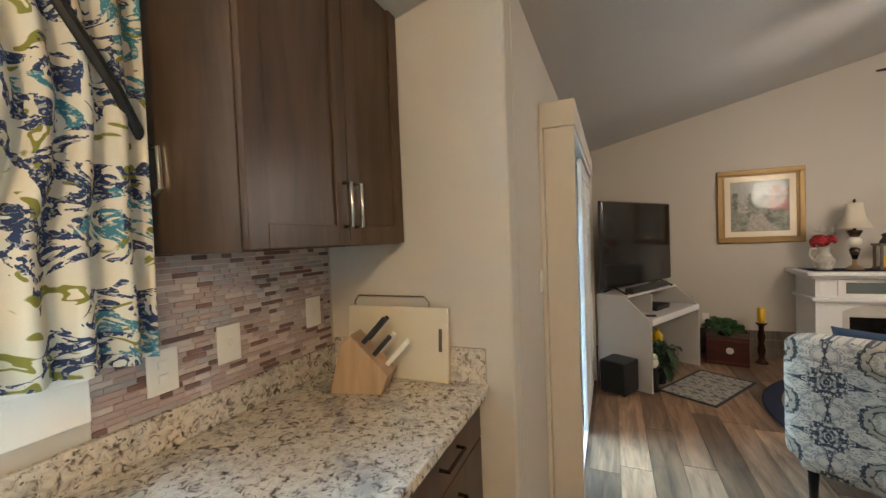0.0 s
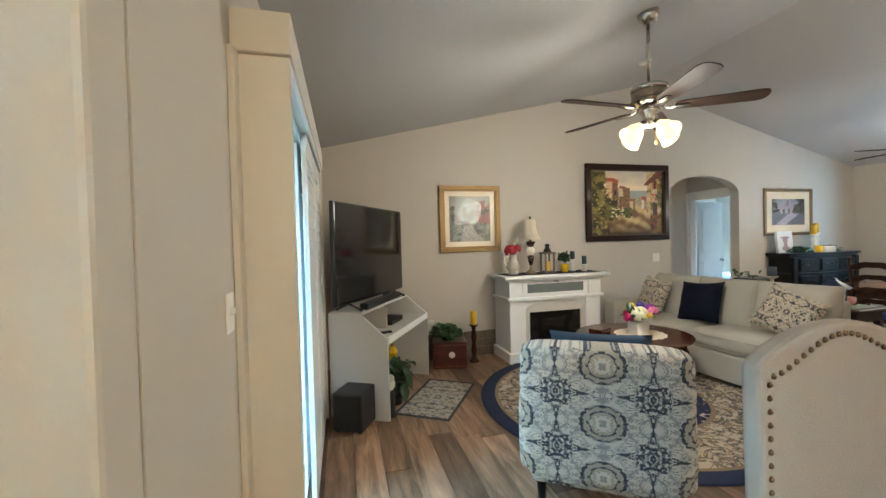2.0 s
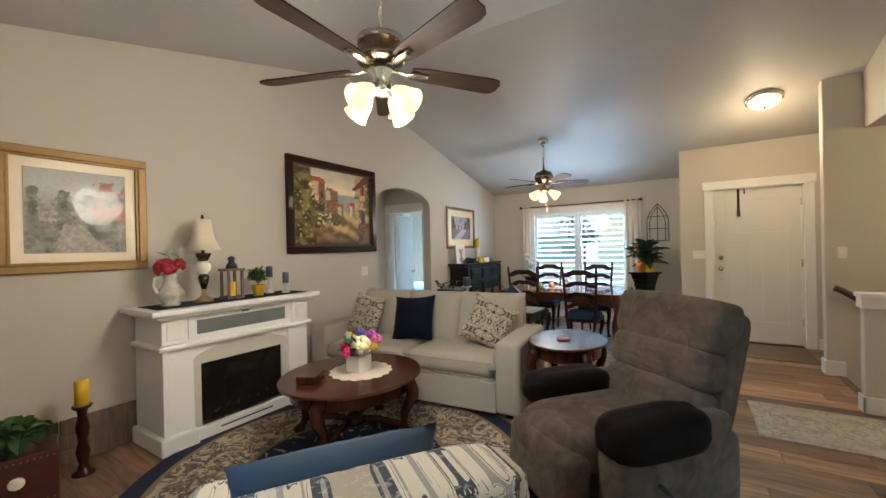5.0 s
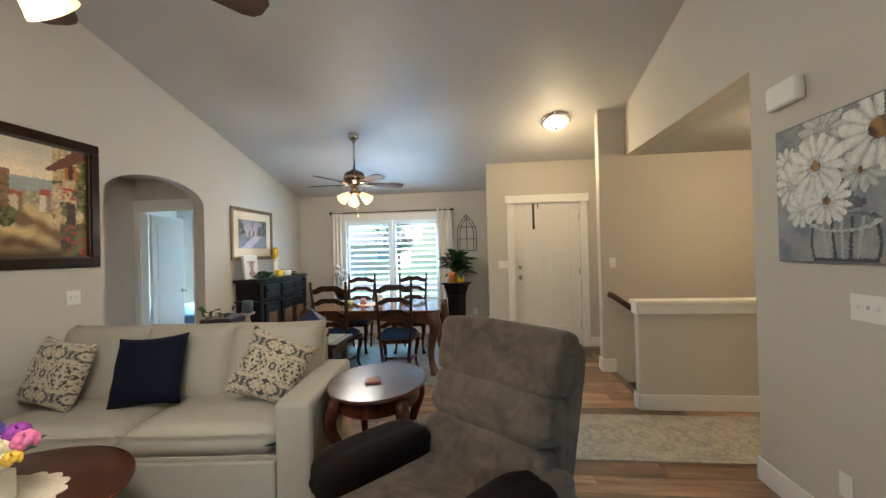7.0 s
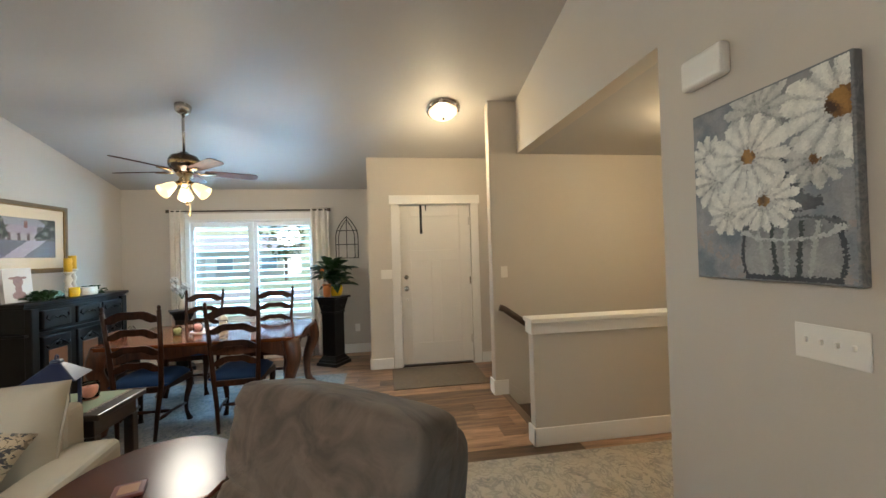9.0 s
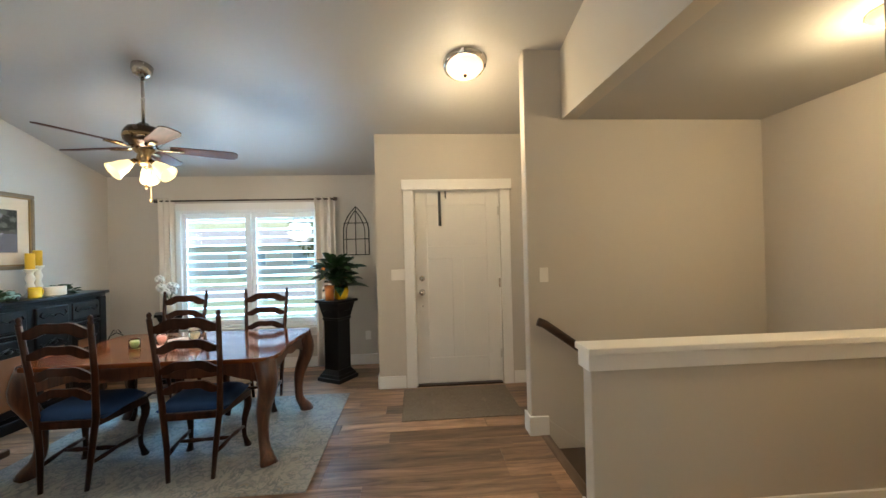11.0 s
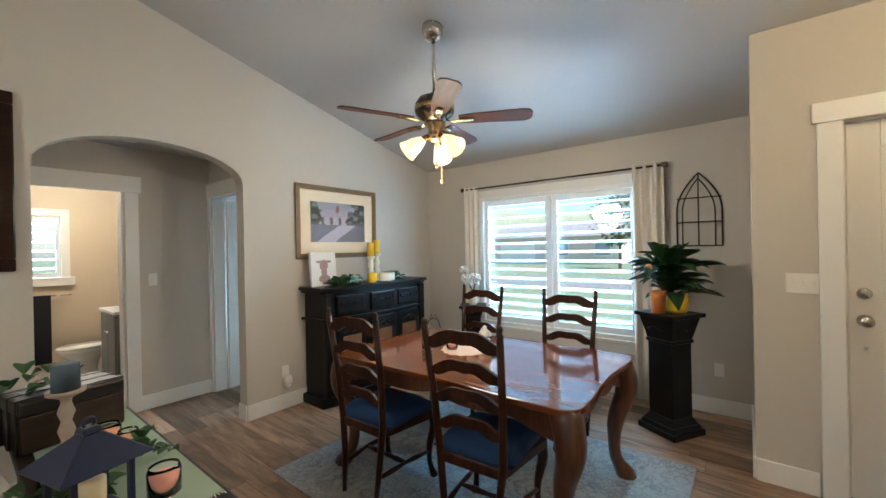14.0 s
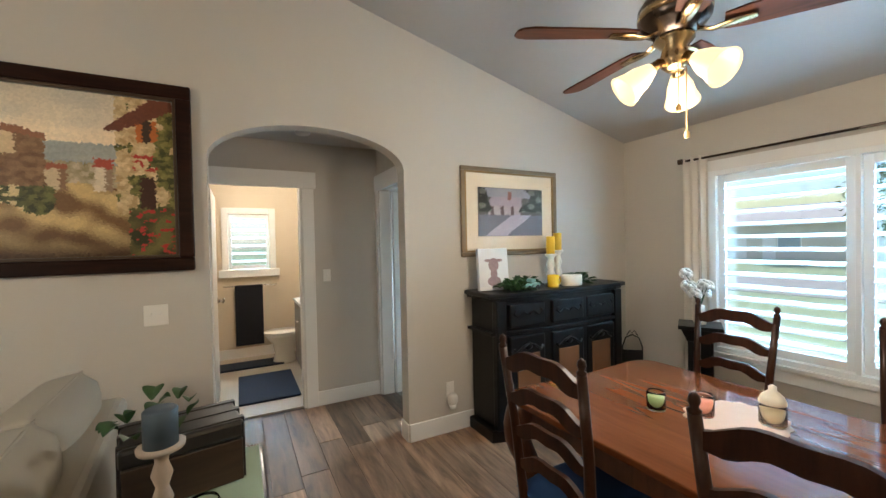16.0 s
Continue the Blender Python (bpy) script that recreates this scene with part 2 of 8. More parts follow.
EBONY = wood("black_wood", (0.0022, 0.0018, 0.0018), (0.006, 0.0045, 0.004), 0.36, "z", 1.0, 0.0)
WHITEW = plain("white_lacquer", (0.80, 0.79, 0.77), 0.35, var=0.03, relief=0.04)
GREYL = plain("grey_laminate", (0.52, 0.50, 0.47), 0.45, var=0.05, stretch=(1, 1, 0.1))
SOFA = plain("sofa_linen", (0.42, 0.385, 0.315), 0.9, var=0.06, scale=2, grain=260, relief=0.5)
NAVY = plain("navy_velvet", (0.003, 0.005, 0.016), 0.8, var=0.35, scale=6, grain=200, relief=0.3)
BLUESEAT = plain("blue_seat_cloth", (0.013, 0.05, 0.15), 0.85, var=0.3, grain=240, relief=0.3)
def nap(name, dark, light):
    """Brushed pile: soft patches where the nap lies either way, over a fine grain."""
    m, t, b = nodes_of(name)
    v = coords(t)
    lay = noise_tex(t, v, 6, 4, 0.6, 1.6)
    fine = noise_tex(t, v, 130, 4)
    a = ramp(t, lay, [(0.34, dark), (0.50, mid_tone(dark, light)), (0.66, light)])
    a = mixc(t, 0.35, a, mixc(t, fine, (0.6, 0.6, 0.6), (1, 1, 1)), "MULTIPLY")
    t.links.new(a, b.inputs["Base Color"])
    b.inputs["Roughness"].default_value = 0.92
    b.inputs["Sheen Weight"].default_value = 0.06
    bump(t, b, lay, 0.35, 0.012)
    return m


def mid_tone(a, b):
    return tuple((x + y) / 2 for x, y in zip(a, b))


SUEDE = nap("taupe_suede", (0.056, 0.040, 0.029), (0.125, 0.092, 0.066))
SUEDED = plain("dark_cover_cloth", (0.007, 0.0045, 0.004), 0.85, var=0.3, scale=5, grain=120, relief=0.4)
LINEN = plain("grey_linen", (0.33, 0.265, 0.21), 0.92, var=0.12, scale=3, grain=240, relief=0.6)
BRASSN = plain("nailhead_bronze", (0.18, 0.12, 0.07), 0.3, 1.0)
CURTAIN = plain("curtain_cream", (0.70, 0.64, 0.55), 0.9, var=0.05, grain=200)
LEAF = plain("leaf_green", (0.035, 0.085, 0.025), 0.4, var=0.5, scale=30, grain=60)
LEAFD = plain("leaf_dark", (0.02, 0.055, 0.018), 0.38, var=0.5, scale=20, grain=60)
YELLOW = plain("yellow_ceramic", (0.78, 0.50, 0.02), 0.25, var=0.06)
WAXY = plain("yellow_wax", (0.80, 0.50, 0.03), 0.5, var=0.06)
CREAM = plain("cream_ceramic", (0.74, 0.69, 0.58), 0.35, var=0.08)
GOLD = plain("gilt_frame", (0.25, 0.155, 0.055), 0.38, 0.5, 0.25, 30, 150, 0.5)
FRAMED = wood("dark_frame", (0.012, 0.0035, 0.0022), (0.036, 0.011, 0.006), 0.35, "x", 1, 0.1)
FRAMEB = plain("bronze_frame", (0.20, 0.145, 0.085), 0.4, 0.4, 0.2)
MATBOARD = plain("mat_board", (0.58, 0.50, 0.37), 0.8, var=0.03)
for m, k in ((EBONY, 0.28), (FRAMED, 0.15), (WALNUT, 0.2), (CHERRY, 0.3), (CHERRYX, 0.5), (CHERRYT, 0.38), (SUEDED, 0.15), (NAVY, 0.2), (CABINET, 0.35)):
    m.node_tree.nodes["Principled BSDF"].inputs["Specular IOR Level"].default_value = k
GLASS = clear_glass("window_glass")
PICGLASS = clear_glass("picture_glass")
PICGLASS.node_tree.nodes["Principled BSDF"].inputs["IOR"].default_value = 1.16
WHITEP = plain("white_porcelain", (0.82, 0.80, 0.76), 0.12, var=0.02, relief=0)

# ---- mesh helpers ----


def link(name, bm, material, parent=None, label="", smooth=False):
    me = bpy.data.meshes.new(name)
    if smooth:
        for f in bm.faces:
            f.smooth = True
    bm.to_mesh(me)
    bm.free()
    me.materials.append(material)
    ob = new(name, me)
    ob.parent = parent
    if label:
        ob["label"] = label
    return ob


def part(name, bm, material, parent, label="", smooth=False):
    return link(name, bm, material, parent, label, smooth)


def thing(name, m, label, category, group=""):
    ob = new(name)
    ob.matrix_basis = m
    return tagged(ob, label, category, group)


def setting(name, bm, material, label, category, smooth=False):
    return tagged(link(name, bm, material, None, "", smooth), label, category, "", "structure")


def bevel(bm, w, seg=2, edges=None):
    bmesh.ops.bevel(bm, geom=edges or bm.edges[:], offset=w, segments=seg, affect="EDGES", profile=0.5, clamp_overlap=True)
    return bm


def cube(x0, x1, y0, y1, z0, z1, r=0.0, bm=None, seg=2, m=None):
    b = bmesh.new()
    bmesh.ops.create_cube(b, size=1, matrix=Matrix.LocRotScale(((x0 + x1) / 2, (y0 + y1) / 2, (z0 + z1) / 2), None, (abs(x1 - x0), abs(y1 - y0), abs(z1 - z0))))
    if r:
        bevel(b, r, seg)
    return merge(bm, b, m)


def merge(bm, b, m=None):
    if m:
        b.transform(m)
    if bm is None:
        return b
    me = bpy.data.meshes.new("tmp")
    b.to_mesh(me)
    b.free()
    bm.from_mesh(me)
    bpy.data.meshes.remove(me)
    return bm


def lathe(profile, n=24, bm=None, m=None, squash=(1, 1)):
    """A turned solid: profile is radius and height from bottom to top."""
    b = bmesh.new()
    rings = []
    for r, z in profile:
        rings.append([b.verts.new((r * squash[0] * math.cos(2 * math.pi * i / n), r * squash[1] * math.sin(2 * math.pi * i / n), z)) for i in range(n)])
    for p, q in zip(rings, rings[1:]):
        for i in range(n):
            b.faces.new((p[i], p[(i + 1) % n], q[(i + 1) % n], q[i]))
    b.faces.new(rings[0][::-1])
    b.faces.new(rings[-1])
    bmesh.ops.remove_doubles(b, verts=b.verts, dist=1e-5)
    return merge(bm, b, m)


def tube(points, radius, n=8, bm=None, m=None, flat=1.0):
    """A bent bar along points; radius a number or one for each point."""
    b = bmesh.new()
    pts = [Vector(p) for p in points]
    rad = radius if isinstance(radius, (list, tuple)) else [radius] * len(pts)
    rings, up = [], None
    for i, p in enumerate(pts):
        d = (pts[min(i + 1, len(pts) - 1)] - pts[max(i - 1, 0)]).normalized()
        if up is None:
            up = d.orthogonal().normalized() if abs(d.z) > 0.9 else Vector((0, 0, 1))
        side = d.cross(up).normalized()
        up = side.cross(d).normalized()
        rings.append([b.verts.new(p + rad[i] * (math.cos(2 * math.pi * k / n) * side + flat * math.sin(2 * math.pi * k / n) * up)) for k in range(n)])
    for p, q in zip(rings, rings[1:]):
        for i in range(n):
            b.faces.new((p[i], p[(i + 1) % n], q[(i + 1) % n], q[i]))
    b.faces.new(rings[0][::-1])
    b.faces.new(rings[-1])
    bmesh.ops.recalc_face_normals(b, faces=b.faces)
    return merge(bm, b, m)


def slab(outline, z0, z1, r=0.0, bm=None, m=None):
    """A flat board of any outline (x, y), from z0 to z1."""
    b = bmesh.new()
    lo = [b.verts.new((x, y, z0)) for x, y in outline]
    hi = [b.verts.new((x, y, z1)) for x, y in outline]
    n = len(lo)
    b.faces.new(lo[::-1])
    b.faces.new(hi)
    for i in range(n):
        b.faces.new((lo[i], lo[(i + 1) % n], hi[(i + 1) % n], hi[i]))
    bmesh.ops.recalc_face_normals(b, faces=b.faces)
    if r:
        bevel(b, r, 2, [e for e in b.edges if len(e.link_faces) == 2 and any(len(f.verts) == n and n != 4 or abs(f.normal.z) > 0.9 for f in e.link_faces)])
    bmesh.ops.triangulate(b, faces=[f for f in b.faces if len(f.verts) > 4])
    return merge(bm, b, m)


UPX = Matrix(((1, 0, 0, 0), (0, 0, -1, 0), (0, 1, 0, 0), (0, 0, 0, 1)))  # outline x,y -> x,z ; thickness along -y
UPY = Matrix(((0, 0, 1, 0), (1, 0, 0, 0), (0, 1, 0, 0), (0, 0, 0, 1)))  # outline x,y -> y,z ; thickness along x


def cushion(w, d, h, puff=0.35, n=10, bm=None, m=None, pinch=0.0, sag=0.0):
    """A stuffed cushion, centred: soft edges, full middle."""
    b = bmesh.new()
    top, bot = {}, {}
    for i in range(n + 1):
        for j in range(n + 1):
            u, v = 2 * i / n - 1, 2 * j / n - 1
            k = (max(0.0, 1 - abs(u) ** 3.2) * max(0.0, 1 - abs(v) ** 3.2)) ** puff
            c = 1 - pinch * (1 - abs(u) ** 2) * abs(v) ** 4
            e = 1 - pinch * (1 - abs(v) ** 2) * abs(u) ** 4
            z = h / 2 * k + 0.006 * noise.noise(Vector((u * 2.3, v * 2.3, w + d)))
            x, y = u * w / 2 * e, v * d / 2 * c
            edge = i in (0, n) or j in (0, n)
            top[i, j] = b.verts.new((x, y, 0 if edge else z - sag * (1 - u * u)))
            bot[i, j] = top[i, j] if edge else b.verts.new((x, y, -h / 2 * k))
    for i in range(n):
        for j in range(n):
            b.faces.new((top[i, j], top[i + 1, j], top[i + 1, j + 1], top[i, j + 1]))
            f = (bot[i, j], bot[i, j + 1], bot[i + 1, j + 1], bot[i + 1, j])
            if len(set(f)) == 4 and set(f) != {top[i, j], top[i + 1, j], top[i + 1, j + 1], top[i, j + 1]}:
                b.faces.new(f)
    return merge(bm, b, m)


def arc(cx, cy, rx, ry, a0, a1, n):
    return [(cx + rx * math.cos(radians(a0 + (a1 - a0) * i / n)), cy + ry * math.sin(radians(a0 + (a1 - a0) * i / n))) for i in range(n + 1)]


def blob(rx, ry, rz, bm=None, m=None, rough=0.0, sub=3, power=2.0):
    """A padded roll: a rounded solid between ball and block."""
    b = bmesh.new()
    bmesh.ops.create_icosphere(b, subdivisions=sub, radius=1)
    for v in b.verts:
        c = v.co.copy()
        k = (abs(c.x) ** power + abs(c.y) ** power + abs(c.z) ** power) ** (1 / power)
        c = c / k * (1 + rough * noise.noise(c * 2.5 + Vector((rx, ry, rz)) * 9))
        v.co = (c.x * rx, c.y * ry, c.z * rz)
    return merge(bm, b, m)


# ---- structure ----
X0, X1, YN, YS = -0.04, 8.62, 5.275, 0.235
RIDGE, RZ, SLOPE = 4.40, 3.54, 0.2465


def ceil_z(x):
    return RZ - (SLOPE if x > RIDGE else 0.236) * abs(x - RIDGE)


arch_x0, arch_x1, arch_s, arch_t = 4.88, 6.145, 2.05, 2.30
outline = [(-1.2, 0), (arch_x0, 0), (arch_x0, arch_s)]
outline += [(x, z) for x, z in arc((arch_x0 + arch_x1) / 2, arch_s, (arch_x1 - arch_x0) / 2, arch_t - arch_s, 180, 0, 18)][1:-1]
outline += [(arch_x1, arch_s), (arch_x1, 0), (8.77, 0), (8.77, ceil_z(8.77) + 0.05), (RIDGE, RZ + 0.05), (-1.2, ceil_z(-1.2) + 0.05)]
setting("wall_north", slab(outline, -(YN + 0.13), -YN, 0, None, UPX), PAINT, "greige painted gable wall with an arched opening", "wall")

b = cube(X1, X1 + 0.16, 1.6, 2.63, 0, 2.6)
cube(X1, X1 + 0.16, 4.45, YN + 0.13, 0, 2.6, bm=b)
cube(X1, X1 + 0.16, 2.63, 4.45, 0, 0.54, bm=b)
cube(X1, X1 + 0.16, 2.63, 4.45, 2.06, 2.6, bm=b)
setting("wall_east", b, PAINT, "greige painted wall around the dining window", "wall")

EX, EY = 7.635, 1.83
b = cube(EX, EX + 0.14, 1.43, EY, 0, 2.82)
cube(EX, EX + 0.14, 0.02, 0.475, 0, 2.82, bm=b)
cube(EX, EX + 0.14, 0.475, 1.43, 2.15, 2.82, bm=b)
cube(EX + 0.14, X1, EY - 0.12, EY, 0, 2.82, bm=b)
setting("wall_entry", b, PAINT, "greige painted entry wall around the front door", "wall")

b = cube(6.54, 7.77, 0.0, 0.14, 0, 3.1)
setting("wall_closet", b, PAINT, "greige entry side wall beside the closet", "wall")
b = cube(6.42, 6.54, -1.6, 0.54, -2.6, 3.12, 0.012)
setting("wall_stair", b, PAINT, "tall greige wall beside the staircase", "wall")
b = cube(1.5, 6.42, YS - 0.12, YS, 2.49, 3.6)
setting("wall_header", b, PAINT, "painted header above the hallway opening", "wall")
b = cube(1.5, 4.30, YS - 0.12, YS, 0, 2.49)
cube(4.18, 4.30, -2.6, YS - 0.12, 0, 2.51, bm=b)
setting("wall_south", b, PAINT, "greige painted wall with the flower canvas", "wall")
setting("wall_hall_end", cube(4.18, 6.54, -1.60, -1.46, -2.6, 2.51), PAINT, "greige wall at the end of the stair hall", "wall")
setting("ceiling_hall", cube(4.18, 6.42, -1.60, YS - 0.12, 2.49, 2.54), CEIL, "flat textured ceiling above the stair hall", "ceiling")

# kitchen and patio side
b = cube(-0.90, X0, 1.275, 1.395, 0, 2.8, 0.012)
cube(X0 - 0.13, X0, 1.395, 2.10, 0, 2.7, bm=b)
cube(X0 - 0.13, X0, 3.94, YN, 0, 2.7, bm=b)
cube(X0 - 0.13, X0, 2.10, 3.94, 2.10, 2.7, bm=b)
setting("wall_west", b, PAINT, "greige wall with the patio door opening", "wall")
KX = -0.88
b = cube(KX - 0.14, KX, 0.28, 1.395, 0, 2.8)
cube(KX - 0.14, KX, -3.2, -0.94, 0, 2.8, bm=b)
cube(KX - 0.14, KX, -0.94, 0.28, 0, 1.20, bm=b)
cube(KX - 0.14, KX, -0.94, 0.28, 2.20, 2.8, bm=b)
setting("wall_kitchen", b, PAINT, "kitchen wall around the sink window", "wall")
b = cube(KX - 0.14, 1.62, -3.32, -3.2, 0, 3.2)
cube(1.5, 1.62, -3.2, YS - 0.12, 0, 3.2, bm=b)
setting("wall_kitchen_back", b, PAINT, "plain greige kitchen wall", "wall")

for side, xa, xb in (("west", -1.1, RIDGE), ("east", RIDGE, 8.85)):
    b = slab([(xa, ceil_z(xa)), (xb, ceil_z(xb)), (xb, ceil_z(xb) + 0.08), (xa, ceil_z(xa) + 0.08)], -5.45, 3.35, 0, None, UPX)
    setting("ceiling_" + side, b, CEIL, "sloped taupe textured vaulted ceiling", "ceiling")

# small hall, bathroom and bedroom behind the arch
HY = 6.33
b = cube(5.56, 6.40, HY, HY + 0.12, 0, 2.5)
cube(4.4, 4.78, HY, HY + 0.12, 0, 2.5, bm=b)
cube(4.78, 5.56, HY, HY + 0.12, 2.05, 2.5, bm=b)
cube(4.4, 4.52, YN + 0.13, HY, 0, 2.5, bm=b)
setting("wall_hall_north", b, PAINT, "greige hall wall around the bathroom door", "wall")
b = cube(6.28, 6.40, YN + 0.13, 5.52, 0, 2.5)
cube(6.28, 6.40, 6.28, HY, 0, 2.5, bm=b)
cube(6.28, 6.40, 5.52, 6.28, 2.05, 2.5, bm=b)
setting("wall_hall_east", b, PAINT, "greige hall wall around the bedroom door", "wall")
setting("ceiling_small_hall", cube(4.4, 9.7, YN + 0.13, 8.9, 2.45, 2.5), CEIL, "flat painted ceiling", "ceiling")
b = cube(4.2, 4.92, 8.50, 8.62, 0, 2.5)
cube(5.42, 6.4, 8.50, 8.62, 0, 2.5, bm=b)
cube(4.92, 5.42, 8.50, 8.62, 0, 1.20, bm=b)
cube(4.92, 5.42, 8.50, 8.62, 1.95, 2.5, bm=b)
cube(4.28, 4.4, HY, 8.5, 0, 2.5, bm=b)
cube(6.0, 6.12, HY + 0.12, 8.5, 0, 2.5, bm=b)
setting("wall_bathroom", b, plain("bath_paint", (0.62, 0.52, 0.38), 0.6, var=0.03), "warm beige bathroom wall", "wall")
b = cube(6.12, 9.6, 8.50, 8.62, 0, 2.5)
cube(9.5, 9.62, YN, 6.3, 0, 2.5, bm=b)
cube(9.5, 9.62, 7.7, 8.6, 0, 2.5, bm=b)
cube(9.5, 9.62, 6.3, 7.7, 0, 0.8, bm=b)
cube(9.5, 9.62, 6.3, 7.7, 2.1, 2.5, bm=b)
setting("wall_bedroom", b, PAINT, "greige bedroom wall", "wall")

# floors
b = cube(-1.1, 5.43, -3.4, YN + 0.13, -0.10, -0.014)
cube(5.43, 6.46, 0.42, YN + 0.13, -0.10, -0.014, bm=b)
cube(6.46, 9.7, -0.2, YN + 0.13, -0.10, -0.014, bm=b)
cube(4.2, 9.7, YN + 0.13, 8.7, -0.10, -0.014, bm=b)
floor = setting("floor", b, UNDER, "weathered oak plank floor in mixed browns", "floor")
BATHFLOOR = plain("bath_tile", (0.40, 0.33, 0.25), 0.4, var=0.1)
setting("floor_bathroom", cube(4.4, 6.0, HY + 0.06, 8.5, -0.013, 0.002), BATHFLOOR, "tan bathroom floor", "floor")


def board(name, axis, fixed, a, c, side, h=0.135, t=0.016, z0=0.0):
    """A baseboard along a wall face: axis it runs along, its plane, its ends, and the side it stands on."""
    lo, hi = sorted((fixed, fixed + side * t))
    bm = cube(a, c, lo, hi, z0, z0 + h, 0.004) if axis == "x" else cube(lo, hi, a, c, z0, z0 + h, 0.004)
    return setting(name, bm, TRIM, "white painted baseboard", "baseboard")


board("baseboard", "x", YN, 3.45, arch_x0, -1)
board("baseboard", "x", YN, arch_x1, X1, -1)
board("baseboard", "y", X1, EY, YN - 0.016, -1)
board("baseboard", "y", EX, 1.545, EY, -1)
board("baseboard", "y", EX, 0.14, 0.36, -1)
board("baseboard", "x", EY, EX, X1 - 0.016, 1)
board("baseboard", "x", YS, 1.62, 4.30, 1)
board("baseboard", "y", 4.30, -1.4, YS + 0.016, 1)
board("baseboard", "x", HY, 5.65, 6.28, -1)
board("baseboard", "y", 6.28, 5.40, 5.43, -1)
board("baseboard", "y", arch_x1, YN, YN + 0.13, -1)
board("baseboard", "x", 0.14, 6.556, 6.70, 1)
b = cube(6.404, 6.42, 0.40, 0.556, 0, 0.15, 0.004)
cube(6.404, 6.556, 0.54, 0.556, 0, 0.15, 0.004, bm=b)
setting("baseboard", b, TRIM, "white baseboard around the wall end", "baseboard")
setting("baseboard", cube(6.54, 6.556, 0.14, 0.54, 0, 0.135, 0.004), TRIM, "white painted baseboard", "baseboard")
board("baseboard", "y", 6.40, 5.45, 5.5, 1)
board("baseboard", "x", YN + 0.13, 6.4, 9.5, 1)


def casing(name, axis, face, side, a, c, top, label, w=0.105, head=0.15, cap=True, legs=(True, True), z0=0.0):
    """Flat craftsman casing round an opening: two legs and a wider head that overhangs them."""
    t = 0.02
    root = tagged(new(name), label, "door casing", "", "structure")

    def piece(nm, u0, u1, z0_, z1_, th):
        lo, hi = sorted((face, face + side * th))
        bm = cube(u0, u1, lo, hi, z0_, z1_, 0.003) if axis == "x" else cube(lo, hi, u0, u1, z0_, z1_, 0.003)
        part(nm, bm, TRIM, root)
    if legs[0]:
        piece("side_casing", a - w, a, z0, top, t)
    if legs[1]:
        piece("side_casing", c, c + w, z0, top, t)
    piece("head_casing", a - w - 0.02, c + w + 0.02, top, top + head, t + 0.008)
    return root


casing("door_casing", "y", EX, -1, 0.475, 1.43, 2.13, "white craftsman casing around the front door", 0.105, 0.115)
casing("door_casing", "x", HY, -1, 4.78, 5.56, 2.03, "white casing around the bathroom doorway")
casing("door_casing", "y", 6.28, -1, 5.52, 6.28, 2.03, "white casing around the bedroom doorway", legs=(True, True))
casing("door_casing", "x", 0.14, 1, 6.82, 7.46, 2.05, "white casing around the closet door")
b = cube(6.283, 6.397, 5.515, 5.537, 0, 2.03)
cube(6.283, 6.397, 6.263, 6.285, 0, 2.03, bm=b)
setting("trim_bedroom_jamb", b, TRIM, "white bedroom door jamb", "door jamb")
b = cube(5.54, 5.56, HY - 0.0, HY + 0.12, 0, 2.05)
cube(4.78, 4.80, HY, HY + 0.12, 0, 2.05, bm=b)
setting("trim_bath_jamb", b, TRIM, "white bathroom door jamb", "door jamb")

# ---- openings: shutters, doors, glass ----
LOUVRE = {}


def louvre_mesh(length, w, material, axis):
    key = (round(length, 3), w, material.name, axis)
    if key not in LOUVRE:
        bm = lathe([(w / 2, 0), (w / 2, length)], 10, None, None, (1, 0.16))
        bm.transform(Matrix.Translation((0, 0, -length / 2)))
        bm.transform(pose(0, 0, 0, 90, 0, 0) if axis == "y" else pose(0, 0, 0, 0, 90, 0) @ pose(0, 0, 0, 0, 0, 90))
        me = bpy.data.meshes.new("louvre")
        bm.to_mesh(me)
        bm.free()
        me.materials.append(material)
        LOUVRE[key] = me
    return LOUVRE[key]


def shutter_panel(parent, axis, face, a, c, z0, z1, tilt, step=0.088, stile=0.05, rail=0.09, t=0.028, w=0.089):
    """One plantation shutter panel with tilted louvres. axis: the way it runs."""
    root = part("shutter_panel", cube(a, a + stile, face - t / 2, face + t / 2, z0, z1, 0.003) if axis == "x" else cube(face - t / 2, face + t / 2, a, a + stile, z0, z1, 0.003), SHUTTER, parent)

    def bar(u0, u1, w0, w1, nm):
        part(nm, cube(u0, u1, face - t / 2, face + t / 2, w0, w1, 0.003) if axis == "x" else cube(face - t / 2, face + t / 2, u0, u1, w0, w1, 0.003), SHUTTER, root)
    bar(c - stile, c, z0, z1, "stile")
    bar(a + stile, c - stile, z0, z0 + rail, "rail")
    bar(a + stile, c - stile, z1 - rail, z1, "rail")
    n = int((z1 - z0 - 2 * rail) / step)
    for i in range(n):
        z = z0 + rail + (i + 0.5) * (z1 - z0 - 2 * rail) / n
        ob = new("louvre", louvre_mesh(c - a - 2 * stile, w, SHUTTER, axis))
        ob.parent = root
        mid = (a + c) / 2
        ob.matrix_basis = pose(mid, face, z, tilt, 0, 0) if axis == "x" else pose(face, mid, z, 0, tilt, 0)
    return root


def pane(name, x0, x1, y0, y1, z0, z1, parent=None, glass=GLASS):
    ob = link(name, cube(x0, x1, y0, y1, z0, z1), glass, parent)
    ob.visible_shadow = False
    return ob


